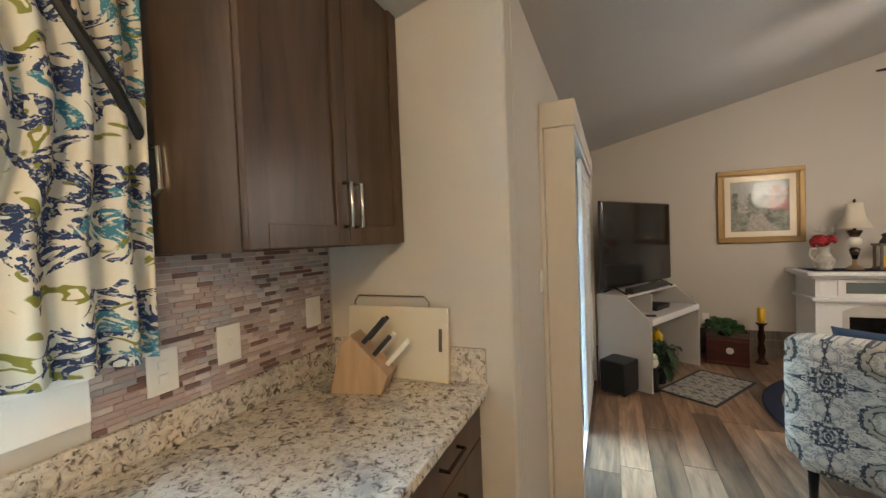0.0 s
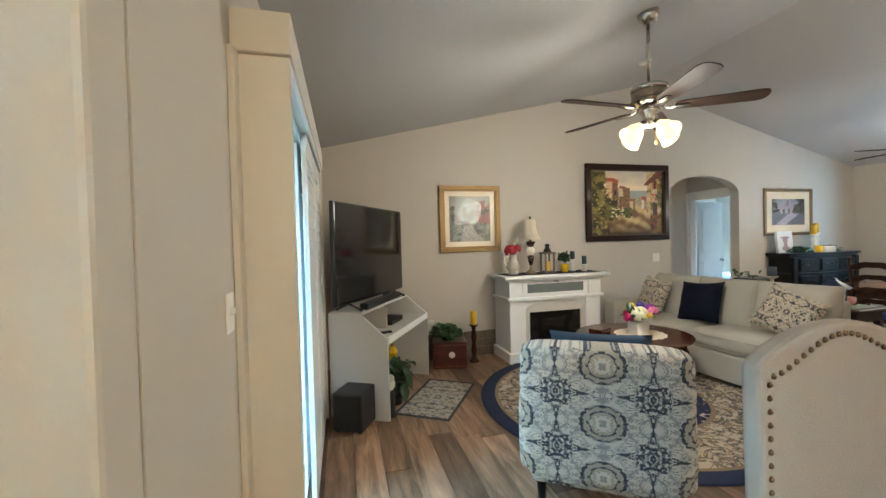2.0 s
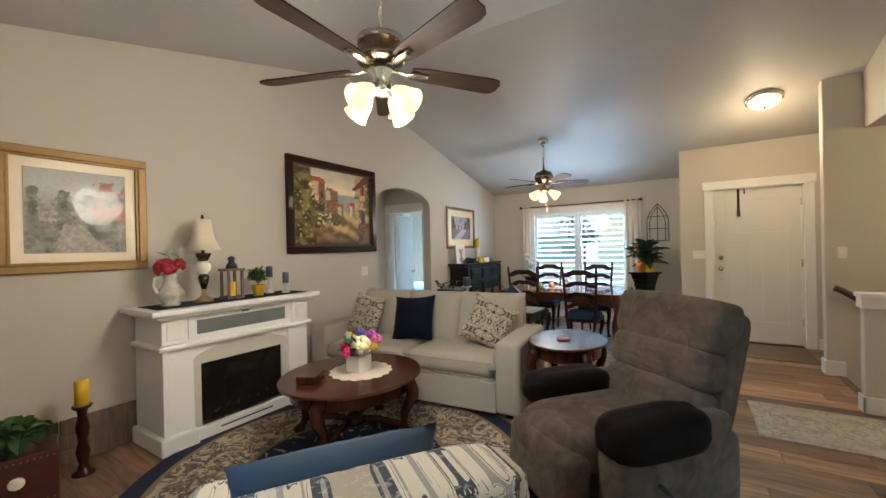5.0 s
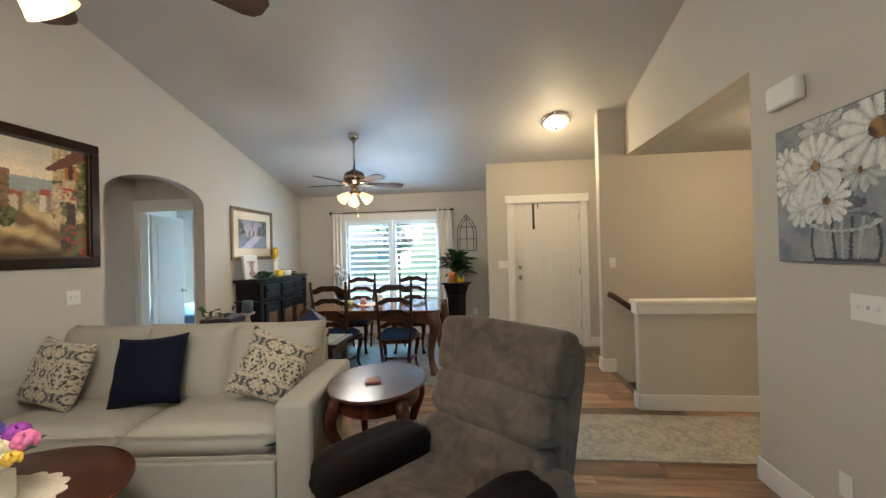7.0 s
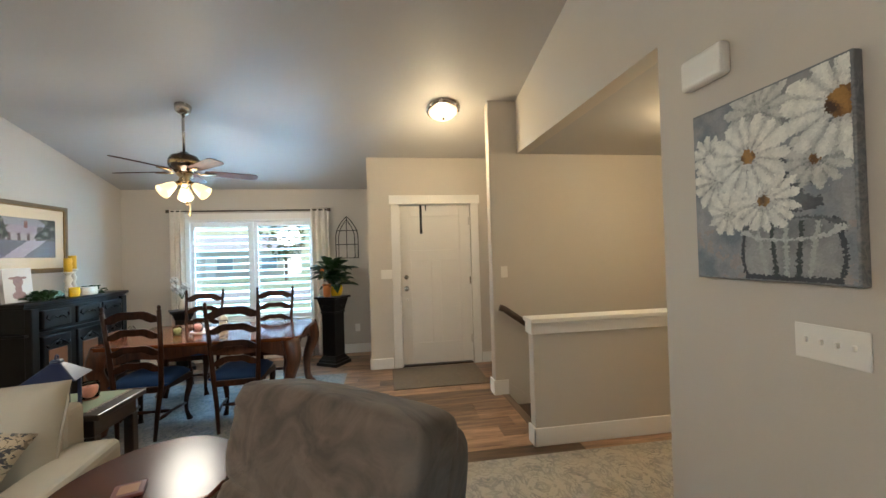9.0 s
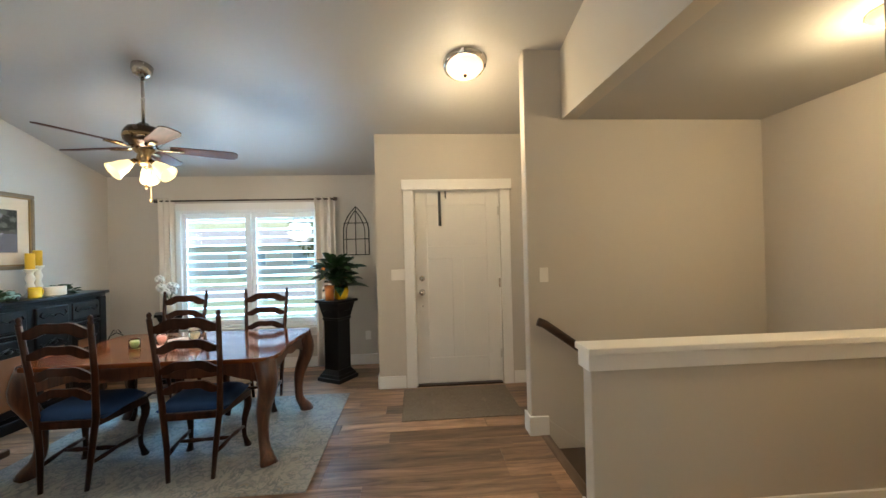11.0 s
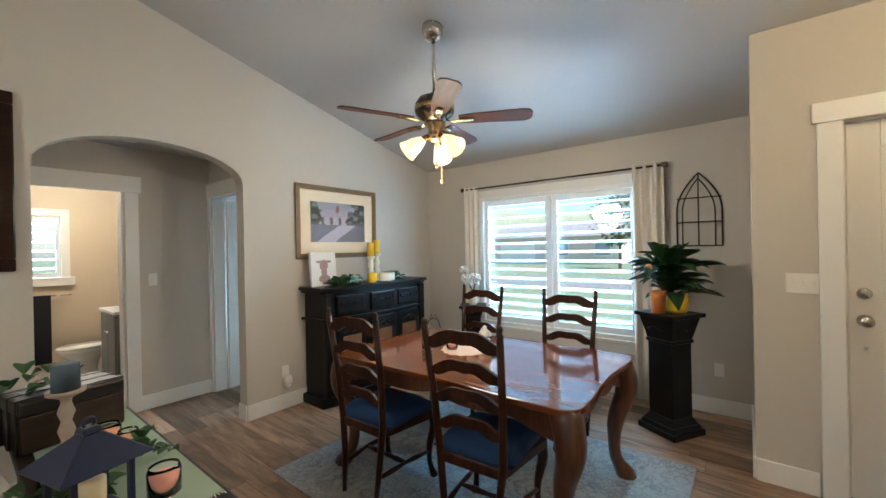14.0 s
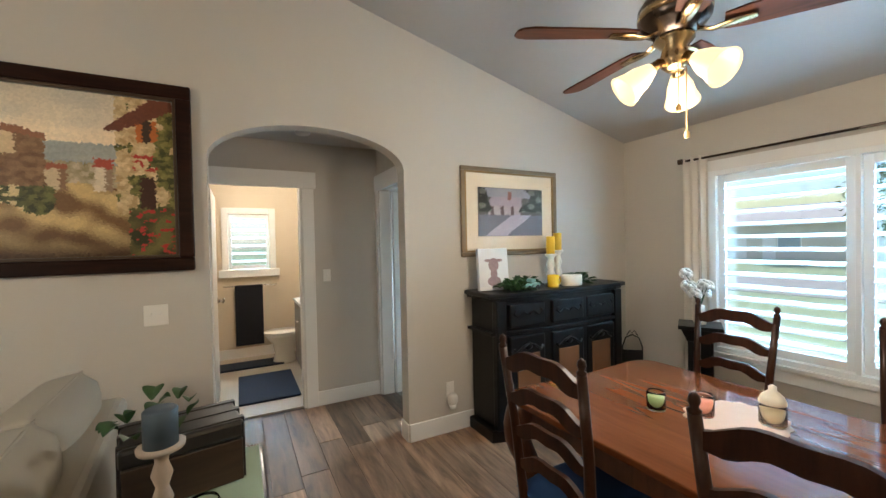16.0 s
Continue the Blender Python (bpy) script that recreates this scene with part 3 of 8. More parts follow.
# dining window
win = tagged(new("window_1"), "wide white window with open plantation shutters", "window", "", "structure")
b = cube(X1 - 0.02, X1 + 0.12, 2.63, 2.69, 0.54, 2.06, 0.003)
cube(X1 - 0.02, X1 + 0.12, 4.39, 4.45, 0.54, 2.06, 0.003, b)
cube(X1 - 0.02, X1 + 0.12, 2.69, 4.39, 2.02, 2.06, 0.003, b)
cube(X1 - 0.02, X1 + 0.12, 2.69, 4.39, 0.54, 0.58, 0.003, b)
cube(X1 - 0.02, X1 + 0.12, 3.525, 3.555, 0.58, 2.02, 0.003, b)
part("window_frame", b, SHUTTER, win)
part("window_sill", cube(X1 - 0.05, X1 + 0.02, 2.55, 4.53, 0.505, 0.54, 0.006), TRIM, win)
part("window_apron", cube(X1 - 0.022, X1, 2.59, 4.49, 0.41, 0.505, 0.003), TRIM, win)
part("window_head", cube(X1 - 0.022, X1, 2.57, 4.51, 2.06, 2.15, 0.003), TRIM, win)
pane("pane", X1 + 0.11, X1 + 0.118, 2.69, 3.525, 0.58, 2.02, win)
pane("pane", X1 + 0.11, X1 + 0.118, 3.555, 4.39, 0.58, 2.02, win)
shutter_panel(win, "y", X1 + 0.03, 2.692, 3.523, 0.583, 2.017, -12, 0.099, 0.05, 0.06, w=0.10)
shutter_panel(win, "y", X1 + 0.03, 3.557, 4.388, 0.583, 2.017, -12, 0.099, 0.05, 0.06, w=0.10)

# patio door with a deep box of sliding shutters
patio = tagged(new("window_2"), "patio door in a deep cream box of sliding louvred shutters", "patio door", "", "structure")
PX = 0.135
BOXC = plain("box_cream", (0.66, 0.60, 0.52), 0.4, var=0.03)
part("side_board", cube(X0, PX, 2.03, 2.065, 0, 2.05, 0.003), BOXC, patio)
part("side_board", cube(X0, PX, 3.975, 4.01, 0, 2.05, 0.003), BOXC, patio)
part("head_box", cube(X0, PX + 0.008, 2.01, 4.03, 2.05, 2.185, 0.004), BOXC, patio)
part("side_casing", cube(X0, X0 + 0.02, 1.97, 2.03, 0, 2.05, 0.003), BOXC, patio)
for y0, y1, xx in ((3.03, 3.60, 0.035), (2.85, 3.415, 0.10), (3.418, 3.973, 0.10)):
    shutter_panel(patio, "y", xx, y0, y1, 0.02, 2.02, 80, 0.072, 0.055, 0.11)
for xx in (0.0, 0.066, 0.128):
    part("head_track", cube(xx - 0.005, xx + 0.005, 2.067, 3.973, 2.022, 2.05), SHUTTER, patio)
for xx in (0.035, 0.10):
    part("floor_track", cube(xx - 0.012, xx + 0.012, 2.067, 3.973, 0.001, 0.016), SHUTTER, patio)
part("door_pull", tube([(-0.10, 2.205, 1.62), (-0.06, 2.205, 1.60), (-0.06, 2.205, 1.44), (-0.10, 2.205, 1.42)], 0.009, 8), SHUTTER, patio)
b = cube(-0.15, -0.10, 2.10, 2.16, 0, 2.10)
cube(-0.15, -0.10, 3.88, 3.94, 0, 2.10, bm=b)
cube(-0.15, -0.10, 2.98, 3.06, 0, 2.10, bm=b)
cube(-0.14, -0.10, 2.16, 2.25, 0.09, 2.02, bm=b)
cube(-0.15, -0.10, 2.16, 3.88, 2.02, 2.10, bm=b)
cube(-0.15, -0.10, 2.16, 3.88, 0, 0.09, bm=b)
part("door_frame", b, SHUTTER, patio)
pane("pane", -0.13, -0.124, 2.25, 2.98, 0.09, 2.02, patio)
pane("pane", -0.13, -0.124, 3.06, 3.88, 0.09, 2.02, patio)

# kitchen window
kwin = tagged(new("window_3"), "white kitchen window with dividing bars above the counter", "window", "", "structure")
b = cube(KX - 0.10, KX - 0.04, -1.2, -1.14, 1.12, 2.12, 0.003)
cube(KX - 0.10, KX - 0.04, -0.04, 0.02, 1.12, 2.12, 0.003, b)
cube(KX - 0.10, KX - 0.04, -1.14, -0.04, 1.12, 1.18, 0.003, b)
cube(KX - 0.10, KX - 0.04, -1.14, -0.04, 2.06, 2.12, 0.003, b)
for z in (1.40, 1.62, 1.84):
    cube(KX - 0.075, KX - 0.06, -1.14, -0.04, z, z + 0.012, 0, b)
cube(KX - 0.075, KX - 0.06, -0.60, -0.585, 1.18, 2.06, 0, b)
part("window_frame", b, SHUTTER, kwin)
part("window_sill", cube(KX, KX + 0.05, -1.26, 0.10, 1.10, 1.125, 0.005), TRIM, kwin)
part("window_apron", cube(KX, KX + 0.02, -1.24, 0.10, 0.99, 1.10, 0.003), TRIM, kwin)
part("side_casing", cube(KX, KX + 0.02, 0.02, 0.10, 1.125, 2.2, 0.003), TRIM, kwin)
pane("pane", KX - 0.07, KX - 0.064, -1.14, -0.04, 1.18, 2.06, kwin)

kwin.matrix_basis = pose(0, 0.26, 0.08)

# bathroom window and bedroom window
bwin = tagged(new("window_4"), "small bathroom window with white shutters", "window", "", "structure")
b = cube(4.84, 4.92, 8.46, 8.50, 1.14, 2.03, 0.003)
cube(5.42, 5.50, 8.46, 8.50, 1.14, 2.03, 0.003, b)
cube(4.92, 5.42, 8.46, 8.50, 1.95, 2.03, 0.003, b)
cube(4.80, 5.54, 8.44, 8.50, 1.10, 1.20, 0.003, b)
part("window_frame", b, TRIM, bwin)
shutter_panel(bwin, "x", 8.52, 4.925, 5.415, 1.205, 1.945, 20, 0.095, 0.035, 0.05)
pane("pane", 4.92, 5.42, 8.58, 8.586, 1.20, 1.95, bwin)
pane("window_5", 9.56, 9.566, 6.3, 7.7, 0.8, 2.1)
tagged(bpy.data.objects["window_5"], "plain bedroom window pane", "window", "", "structure")

# front door
door = tagged(new("door_1"), "closed white craftsman front door with nickel hardware", "front door", "", "structure")
DX = EX + 0.045
b = cube(DX + 0.008, DX + 0.045, 0.49, 1.415, 0.02, 2.12, 0.003)
part("door_core", b, DOORW, door)
for y0, y1, z0, z1, nm in ((0.49, 0.625, 0.02, 2.12, "stile"), (1.28, 1.415, 0.02, 2.12, "stile"), (0.625, 1.28, 1.97, 2.12, "rail"), (0.625, 1.28, 1.38, 1.52, "rail"),
                           (0.625, 1.28, 0.02, 0.30, "rail"), (0.89, 1.015, 0.30, 1.38, "mullion")):
    part(nm, cube(DX, DX + 0.012, y0, y1, z0, z1, 0.004), DOORW, door)
for z in (1.17, 1.02):
    kb = lathe([(0.0, 0), (0.034, 0), (0.034, 0.008), (0.014, 0.012), (0.014, 0.035), (0.028, 0.045), (0.03, 0.058), (0.02, 0.068), (0, 0.07)] if z < 1.1 else [(0, 0), (0.032, 0), (0.03, 0.014), (0.012, 0.02), (0, 0.022)], 20)
    part("door_knob" if z < 1.1 else "deadbolt", kb, NICKEL, door, "satin nickel hardware", True).matrix_basis = pose(DX, 1.35, z, 0, -90, 0)
for z in (0.27, 1.05, 1.85):
    part("hinge", cube(DX - 0.006, DX + 0.004, 0.478, 0.498, z, z + 0.1, 0.002), NICKEL, door)
part("peephole", lathe([(0, 0), (0.008, 0), (0.008, 0.004), (0, 0.005)], 12), NICKEL, door).matrix_basis = pose(DX, 1.345, 0.87, 0, -90, 0)
b = cube(DX - 0.004, DX + 0.06, 0.455, 0.49, 0, 2.145)
cube(DX - 0.004, DX + 0.06, 1.415, 1.45, 0, 2.145, bm=b)
cube(DX - 0.004, DX + 0.06, 0.49, 1.415, 2.122, 2.145, bm=b)
part("door_jamb", b, TRIM, door)
part("threshold", cube(EX - 0.005, DX + 0.06, 0.49, 1.415, 0.0, 0.018, 0.003), plain("threshold_bronze", (0.06, 0.045, 0.035), 0.4, 0.6), door)
strap = tagged(link("wreath_hanger", cube(DX - 0.014, DX - 0.004, 1.125, 1.155, 1.74, 2.121, 0.002), IRON), "black metal wreath hanger over the front door", "wreath hanger")
part("hook", cube(DX - 0.05, DX - 0.014, 1.125, 1.155, 1.74, 1.755, 0.002), IRON, strap)
part("tip", cube(DX - 0.05, DX - 0.044, 1.125, 1.155, 1.755, 1.80, 0.002), IRON, strap)
hk = tagged(link("door_hook", cube(DX - 0.012, DX - 0.003, 1.065, 1.08, 2.045, 2.121, 0.001), IRON), "small black hook over the front door", "hook")

closet = tagged(new("door_2"), "closed white closet door with nickel hinges", "door", "", "structure")
part("door_slab", cube(6.83, 7.45, 0.142, 0.152, 0.01, 2.02, 0.003), DOORW, closet)
for z in (0.28, 1.05, 1.80):
    part("hinge", cube(7.445, 7.47, 0.150, 0.168, z, z + 0.1, 0.002), NICKEL, closet)

bdoor = tagged(new("door_3"), "open white bedroom door", "door", "", "structure")
bdoor.matrix_basis = pose(6.405, 6.258, 0, 0, 0, 12)
part("door_slab", cube(0.0, 0.74, -0.035, 0.0, 0.01, 2.02, 0.003), DOORW, bdoor)
for z0, z1 in ((0.22, 0.95), (1.12, 1.88)):
    part("panel", cube(0.12, 0.62, -0.04, -0.033, z0, z1, 0.006), DOORW, bdoor)
part("door_knob", lathe([(0, 0), (0.03, 0), (0.012, 0.01), (0.012, 0.035), (0.028, 0.05), (0, 0.068)], 16), NICKEL, bdoor, "", True).matrix_basis = pose(0.68, -0.035, 0.96, 90, 0, 0)
part("strike_plate", cube(6.355, 6.385, 5.536, 5.540, 0.93, 1.0), NICKEL, None)
tagged(bpy.data.objects["strike_plate"], "satin nickel strike plate on the jamb", "strike plate")
bath_door = tagged(new("door_4"), "open white bathroom door with a nickel knob", "door", "", "structure")
part("door_slab", cube(4.80, 4.835, HY + 0.13, HY + 0.86, 0.01, 2.02, 0.003), DOORW, bath_door)
part("door_knob", lathe([(0, 0), (0.03, 0), (0.012, 0.01), (0.012, 0.035), (0.028, 0.05), (0, 0.068)], 16), NICKEL, bath_door, "", True).matrix_basis = pose(4.835, HY + 0.79, 0.96, 0, 90, 0)

# ---- half wall, stairs and rail ----
setting("wall_half", cube(5.335, 5.43, -1.46, 0.545, -0.1, 0.86, 0.006), PAINT, "low greige half wall beside the staircase", "half wall")
hw = tagged(new("trim_cap"), "white cap and apron on the half wall", "wall cap", "", "structure")
part("cap", cube(5.295, 5.47, -1.46, 0.572, 0.925, 0.96, 0.006), TRIM, hw)
part("apron", cube(5.317, 5.448, -1.46, 0.563, 0.84, 0.925, 0.004), TRIM, hw)
b = cube(5.319, 5.335, -1.46, 0.561, 0, 0.135, 0.004)
cube(5.319, 5.446, 0.545, 0.561, 0, 0.135, 0.004, b)
setting("baseboard", b, TRIM, "white baseboard of the half wall", "baseboard")
stairs = tagged(new("stairs"), "plank staircase going down beside the half wall", "stairs", "", "structure")
TREAD = wood("tread_wood", (0.09, 0.055, 0.035), (0.26, 0.17, 0.11), 0.4, "x", 0.8)
part("nosing", cube(5.43, 6.42, 0.40, 0.47, -0.03, 0.004, 0.006), TREAD, stairs)
for i in range(8):
    y, z = 0.42 - 0.26 * i, -0.185 * (i + 1)
    part("tread", cube(5.43, 6.42, y - 0.29, y, z - 0.03, z, 0.006), TREAD, stairs)
    part("riser", cube(5.43, 6.42, y - 0.02, y - 0.002, z, z + 0.16), TRIM, stairs)
SKIRT = [(0.42, 0.13), (-1.5, -1.24), (-1.5, -1.56), (0.42, -0.20)]
part("skirt_board", slab(SKIRT, 6.406, 6.42, 0, None, UPY), PAINT, stairs)
rail = tagged(new("handrail"), "dark wooden handrail on black brackets beside the stairs", "handrail")
RAILW = wood("rail_wood", (0.03, 0.013, 0.007), (0.10, 0.045, 0.022), 0.35, "y", 1.0, 0.3)
part("rail", tube([(6.35, 0.49, 0.905), (6.35, 0.44, 0.885), (6.35, -1.3, -0.36)], 0.027, 10, flat=1.25), RAILW, rail, "", True)
for s in (0.28, 0.85):
    y = 0.45 - 1.75 * s
    z = 0.885 - 1.245 * s
    part("bracket", tube([(6.42, y, z - 0.09), (6.375, y, z - 0.09), (6.352, y, z - 0.06), (6.35, y, z - 0.03)], 0.009, 8, lathe([(0, 0), (0.03, 0), (0.028, 0.008), (0, 0.01)], 14, None, pose(6.42, y, z - 0.09, 0, -90, 0))), IRON, rail, "", True)

# ---- lamps ----
SHADE = glow("frosted_shade", (1.0, 0.64, 0.25), 1.05)
SHADE.node_tree.nodes["Principled BSDF"].inputs["Base Color"].default_value = (0.45, 0.34, 0.2, 1)
BLADE = wood("blade_wood", (0.045, 0.018, 0.010), (0.13, 0.05, 0.028), 0.5, "x", 0.8, 0.0)


def ceiling_fan(name, x, y, zc, zb, radius, azimuths, label, blade_mat, metal, motor, power, shades, drum=False):
    fan = thing(name, pose(x, y, 0), label, "ceiling fan")
    slope = -math.degrees(math.atan(SLOPE)) * (1 if x < RIDGE else -1)
    part("canopy", lathe([(0.03, -0.085), (0.055, -0.075), (0.072, -0.04), (0.075, 0.01)], 24, None, pose(0, 0, zc, 0, slope, 0)), NICKEL, fan, "", True)
    part("downrod", lathe([(0.013, zb + 0.17), (0.013, zc - 0.03)], 12), NICKEL, fan, "", True)
    drum_profile = [(0.05, zb + 0.01), (0.115, zb + 0.02), (0.135, zb + 0.035), (0.135, zb + 0.05), (0.122, zb + 0.055), (0.125, zb + 0.15), (0.118, zb + 0.16), (0.02, zb + 0.165)]
    part("motor", lathe(drum_profile if drum else [(0.03, zb + 0.19), (0.05, zb + 0.17), (0.11, zb + 0.15), (0.135, zb + 0.11), (0.135, zb + 0.05), (0.12, zb + 0.03), (0.09, zb + 0.01), (0.07, zb - 0.02)][::-1], 32), motor, fan, "", True)
    part("band", lathe([(0.128, zb + 0.125), (0.130, zb + 0.14), (0.128, zb + 0.155)] if drum else [(0.137, zb + 0.065), (0.139, zb + 0.08), (0.137, zb + 0.095)], 32), metal, fan, "", True)
    part("light_hub", lathe([(0.03, zb - 0.15), (0.05, zb - 0.13), (0.055, zb - 0.10), (0.045, zb - 0.06), (0.075, zb - 0.03), (0.075, zb - 0.015)], 24), metal, fan, "", True)
    for a in azimuths:
        m = pose(0, 0, zb, 0, 0, a)
        out = [(0.17, -0.045), (0.24, -0.058), (radius - 0.06, -0.072), (radius - 0.02, -0.06), (radius, -0.03), (radius, 0.03), (radius - 0.02, 0.06), (radius - 0.06, 0.072), (0.24, 0.058), (0.17, 0.045)]
        bl = part("blade", slab(out, -0.004, 0.004, 0, None, pose(0, 0, 0, -12, 0, 0)), blade_mat, fan)
        bl.matrix_basis = m
        part("blade_iron", tube([(0.08, 0, 0.0), (0.13, 0, -0.018), (0.19, 0, -0.012), (0.27, 0, -0.010)], [0.02, 0.018, 0.03, 0.022], 8, flat=0.3), metal, bl, "", True)
    for k in range(shades):
        a = 360 / shades * k + azimuths[0] + 36
        m = pose(0, 0, zb - 0.11, 0, 0, a) @ pose(0.055, 0, 0, 0, 128, 0)
        arm = part("lamp_holder", lathe([(0.018, 0), (0.02, 0.03), (0.027, 0.05)], 16, None, m), metal, fan, "", True)
        sh = lathe([(0.028, 0.045), (0.036, 0.065), (0.05, 0.10), (0.057, 0.14), (0.068, 0.175), (0.072, 0.185), (0.06, 0.175), (0.03, 0.09)], 24, None, m)
        part("glass_shade", sh, SHADE, arm, "lit frosted bell shade", True)
    for dx, ln in ((0.03, 0.10),) if drum else ((0.03, 0.26), (-0.025, 0.16)):
        ch = tube([(dx, -0.03, zb - 0.14), (dx, -0.03, zb - 0.14 - ln)], 0.0028, 6)
        lathe([(0.003, -0.035), (0.011, -0.03), (0.011, -0.012), (0.003, 0)], 10, ch, pose(dx, -0.03, zb - 0.14 - ln))
        part("pull_chain", ch, GOLD, fan, "", True)
    lamp(name + "_bulbs", (x, y, zb - 0.42), power, WARM, 0.22)
    return fan


BLADED = wood("blade_dark", (0.018, 0.011, 0.008), (0.055, 0.032, 0.022), 0.5, "x", 0.8, 0.0)
for m in (BLADE, BLADED):
    m.node_tree.nodes["Principled BSDF"].inputs["Specular IOR Level"].default_value = 0.12
BRONZEF = plain("fan_pewter", (0.30, 0.25, 0.19), 0.22, 1.0, 0.08)
ceiling_fan("ceiling_fan", 2.545, 3.11, ceil_z(2.545), 2.39, 0.74, (-34, 38, 110, 182, 254), "brushed pewter ceiling fan with dark blades and lit shades", BLADED, NICKEL, BRONZEF, 44, 4, True)
ceiling_fan("ceiling_fan", 6.65, 3.54, ceil_z(6.65), 2.345, 0.66, (-133, -61, 11, 83, 155), "bronze ceiling fan with cherry blades above the dining table", BLADE, plain("antique_brass", (0.42, 0.30, 0.16), 0.25, 1.0), DARKNICK, 27, 3)

dome = thing("ceiling_light", pose(6.57, 0.98, ceil_z(6.55), 0, math.degrees(math.atan(SLOPE)), 0), "lit frosted dome ceiling light with a bronze rim", "ceiling light")
part("rim", lathe([(0.0, 0.002), (0.175, 0.002), (0.18, -0.015), (0.172, -0.045), (0.155, -0.05), (0.0, -0.04)][::-1], 36), NICKEL, dome, "", True)
part("glass_bowl", lathe([(0.0, -0.125), (0.05, -0.12), (0.10, -0.10), (0.138, -0.07), (0.152, -0.048)], 36), glow("dome_glass", (1.0, 0.66, 0.28), 1.3), dome, "lit frosted glass bowl", True)
part("finial", lathe([(0, -0.145), (0.012, -0.14), (0.012, -0.13), (0.018, -0.122)], 12), DARKNICK, dome, "", True)
lamp("dome_bulb", (6.57, 0.98, ceil_z(6.55) - 0.48), 13, YELLOW_WHITE, 0.12)
# Unseen lamp and dome added to brighten the stair hall.
lamp("hall_bulb", (4.95, -0.75, 2.36), 16, YELLOW_WHITE, 0.08)
hl = thing("ceiling_light", pose(4.95, -0.75, 2.49), "small added dome light, out of view in the stair hall", "ceiling light")
part("glass_bowl", lathe([(0, -0.07), (0.08, -0.055), (0.13, -0.01), (0.13, 0)], 24), glow("hall_fill_dome", (1.0, 0.66, 0.28), 0.75), hl, "", True)
# Kitchen lamp and bowl are added out of view to warm the counter.
lamp("kitchen_bulb", (0.75, -1.6, 2.45), 62, YELLOW_WHITE, 0.15)
kl = thing("ceiling_light", pose(0.75, -1.6, ceil_z(0.75)), "added kitchen ceiling light, out of view", "ceiling light")
part("glass_bowl", lathe([(0, -0.09), (0.10, -0.07), (0.17, -0.01), (0.17, 0.03)], 24), glow("kitchen_fill_dome", (1.0, 0.68, 0.32), 1.5), kl, "", True)
# Point lamp without a fixture, added to lighten the bathroom.
lamp("bath_bulb", (5.3, 7.4, 2.3), 22, WARM, 0.1)
smoke = tagged(link("smoke_detector", lathe([(0, -0.03), (0.05, -0.028), (0.06, -0.015), (0.062, 0.004)], 24, None, pose(3.53, 4.23, ceil_z(3.53), 0, -13, 0)), PLASTIC, smooth=True), "round white smoke detector on the ceiling", "smoke detector")
smoke2 = tagged(link("smoke_detector", lathe([(0, -0.03), (0.05, -0.028), (0.06, -0.015), (0.062, 0.0)], 24, None, pose(5.53, 5.95, 2.45)), PLASTIC, smooth=True), "round white smoke detector in the small hall", "smoke detector")


def plate(name, m, w, h, gangs, label, toggles=True):
    """A wall plate in its own x-z plane, facing -y."""
    p = thing(name, m, label, "switch" if toggles else "outlet")
    part("cover", cube(-w / 2, w / 2, -0.006, 0, -h / 2, h / 2, 0.003), PLASTIC, p)
    for g in range(gangs):
        x = (g - (gangs - 1) / 2) * 0.046
        if toggles:
            part("toggle", cube(x - 0.005, x + 0.005, -0.018, -0.005, -0.004, 0.014, 0.002), PLASTIC, p)
        else:
            for z in (-0.02, 0.02):
                part("socket", cube(x - 0.014, x + 0.014, -0.0085, -0.005, z - 0.012, z + 0.012, 0.003), PLASTIC, p)
    return p


plate("light_switch", pose(4.612, YN, 1.126), 0.115, 0.118, 2, "cream double switch plate beside the arch")
plate("light_switch", pose(5.77, HY, 1.22), 0.07, 0.115, 1, "cream rocker switch in the small hall")
plate("light_switch", pose(EX, 1.60, 1.22, 0, 0, -90), 0.16, 0.118, 3, "cream triple switch plate beside the front door")
plate("light_switch", pose(6.42, 0.41, 1.26, 0, 0, -90), 0.07, 0.115, 1, "cream switch on the stair wall")
plate("light_switch", pose(3.57, YS, 1.14, 0, 0, 180), 0.215, 0.118, 4, "cream four-gang switch plate below the canvas")
plate("light_switch", pose(X0, 1.90, 1.24, 0, 0, 90), 0.07, 0.115, 1, "cream switch beside the patio door")
plate("wall_outlet", pose(3.73, YS, 0.30, 0, 0, 180), 0.07, 0.115, 1, "cream outlet above the baseboard", False)
plate("wall_outlet", pose(X1, 2.06, 0.38, 0, 0, -90), 0.07, 0.115, 1, "cream outlet below the cage decoration", False)
plate("wall_outlet", pose(6.50, YN, 0.34), 0.07, 0.115, 1, "cream outlet beside the buffet", False)
plate("wall_outlet", pose(1.30, YN, 0.42), 0.07, 0.115, 1, "cream outlet behind the media stand", False)
fresh = thing("air_freshener", pose(6.50, YN - 0.011, 0.27), "white plug-in air freshener in the outlet", "air freshener")
part("body", blob(0.042, 0.03, 0.05, None, pose(0, -0.03, 0), 0, 2, 3), PLASTIC, fresh, "", True)
part("bottle", lathe([(0, -0.03), (0.026, -0.03), (0.03, 0), (0, 0.005)], 16, None, pose(0, -0.03, -0.04)), WHITEP, fresh, "", True)
chime = thing("door_chime", pose(3.99, YS, 2.23, 0, 0, 180), "white wall door chime with a curved cover", "door chime")
part("cover", cube(-0.11, 0.11, -0.055, 0, -0.068, 0.068, 0.02, None, 3), PLASTIC, chime)

# ---- living room ----


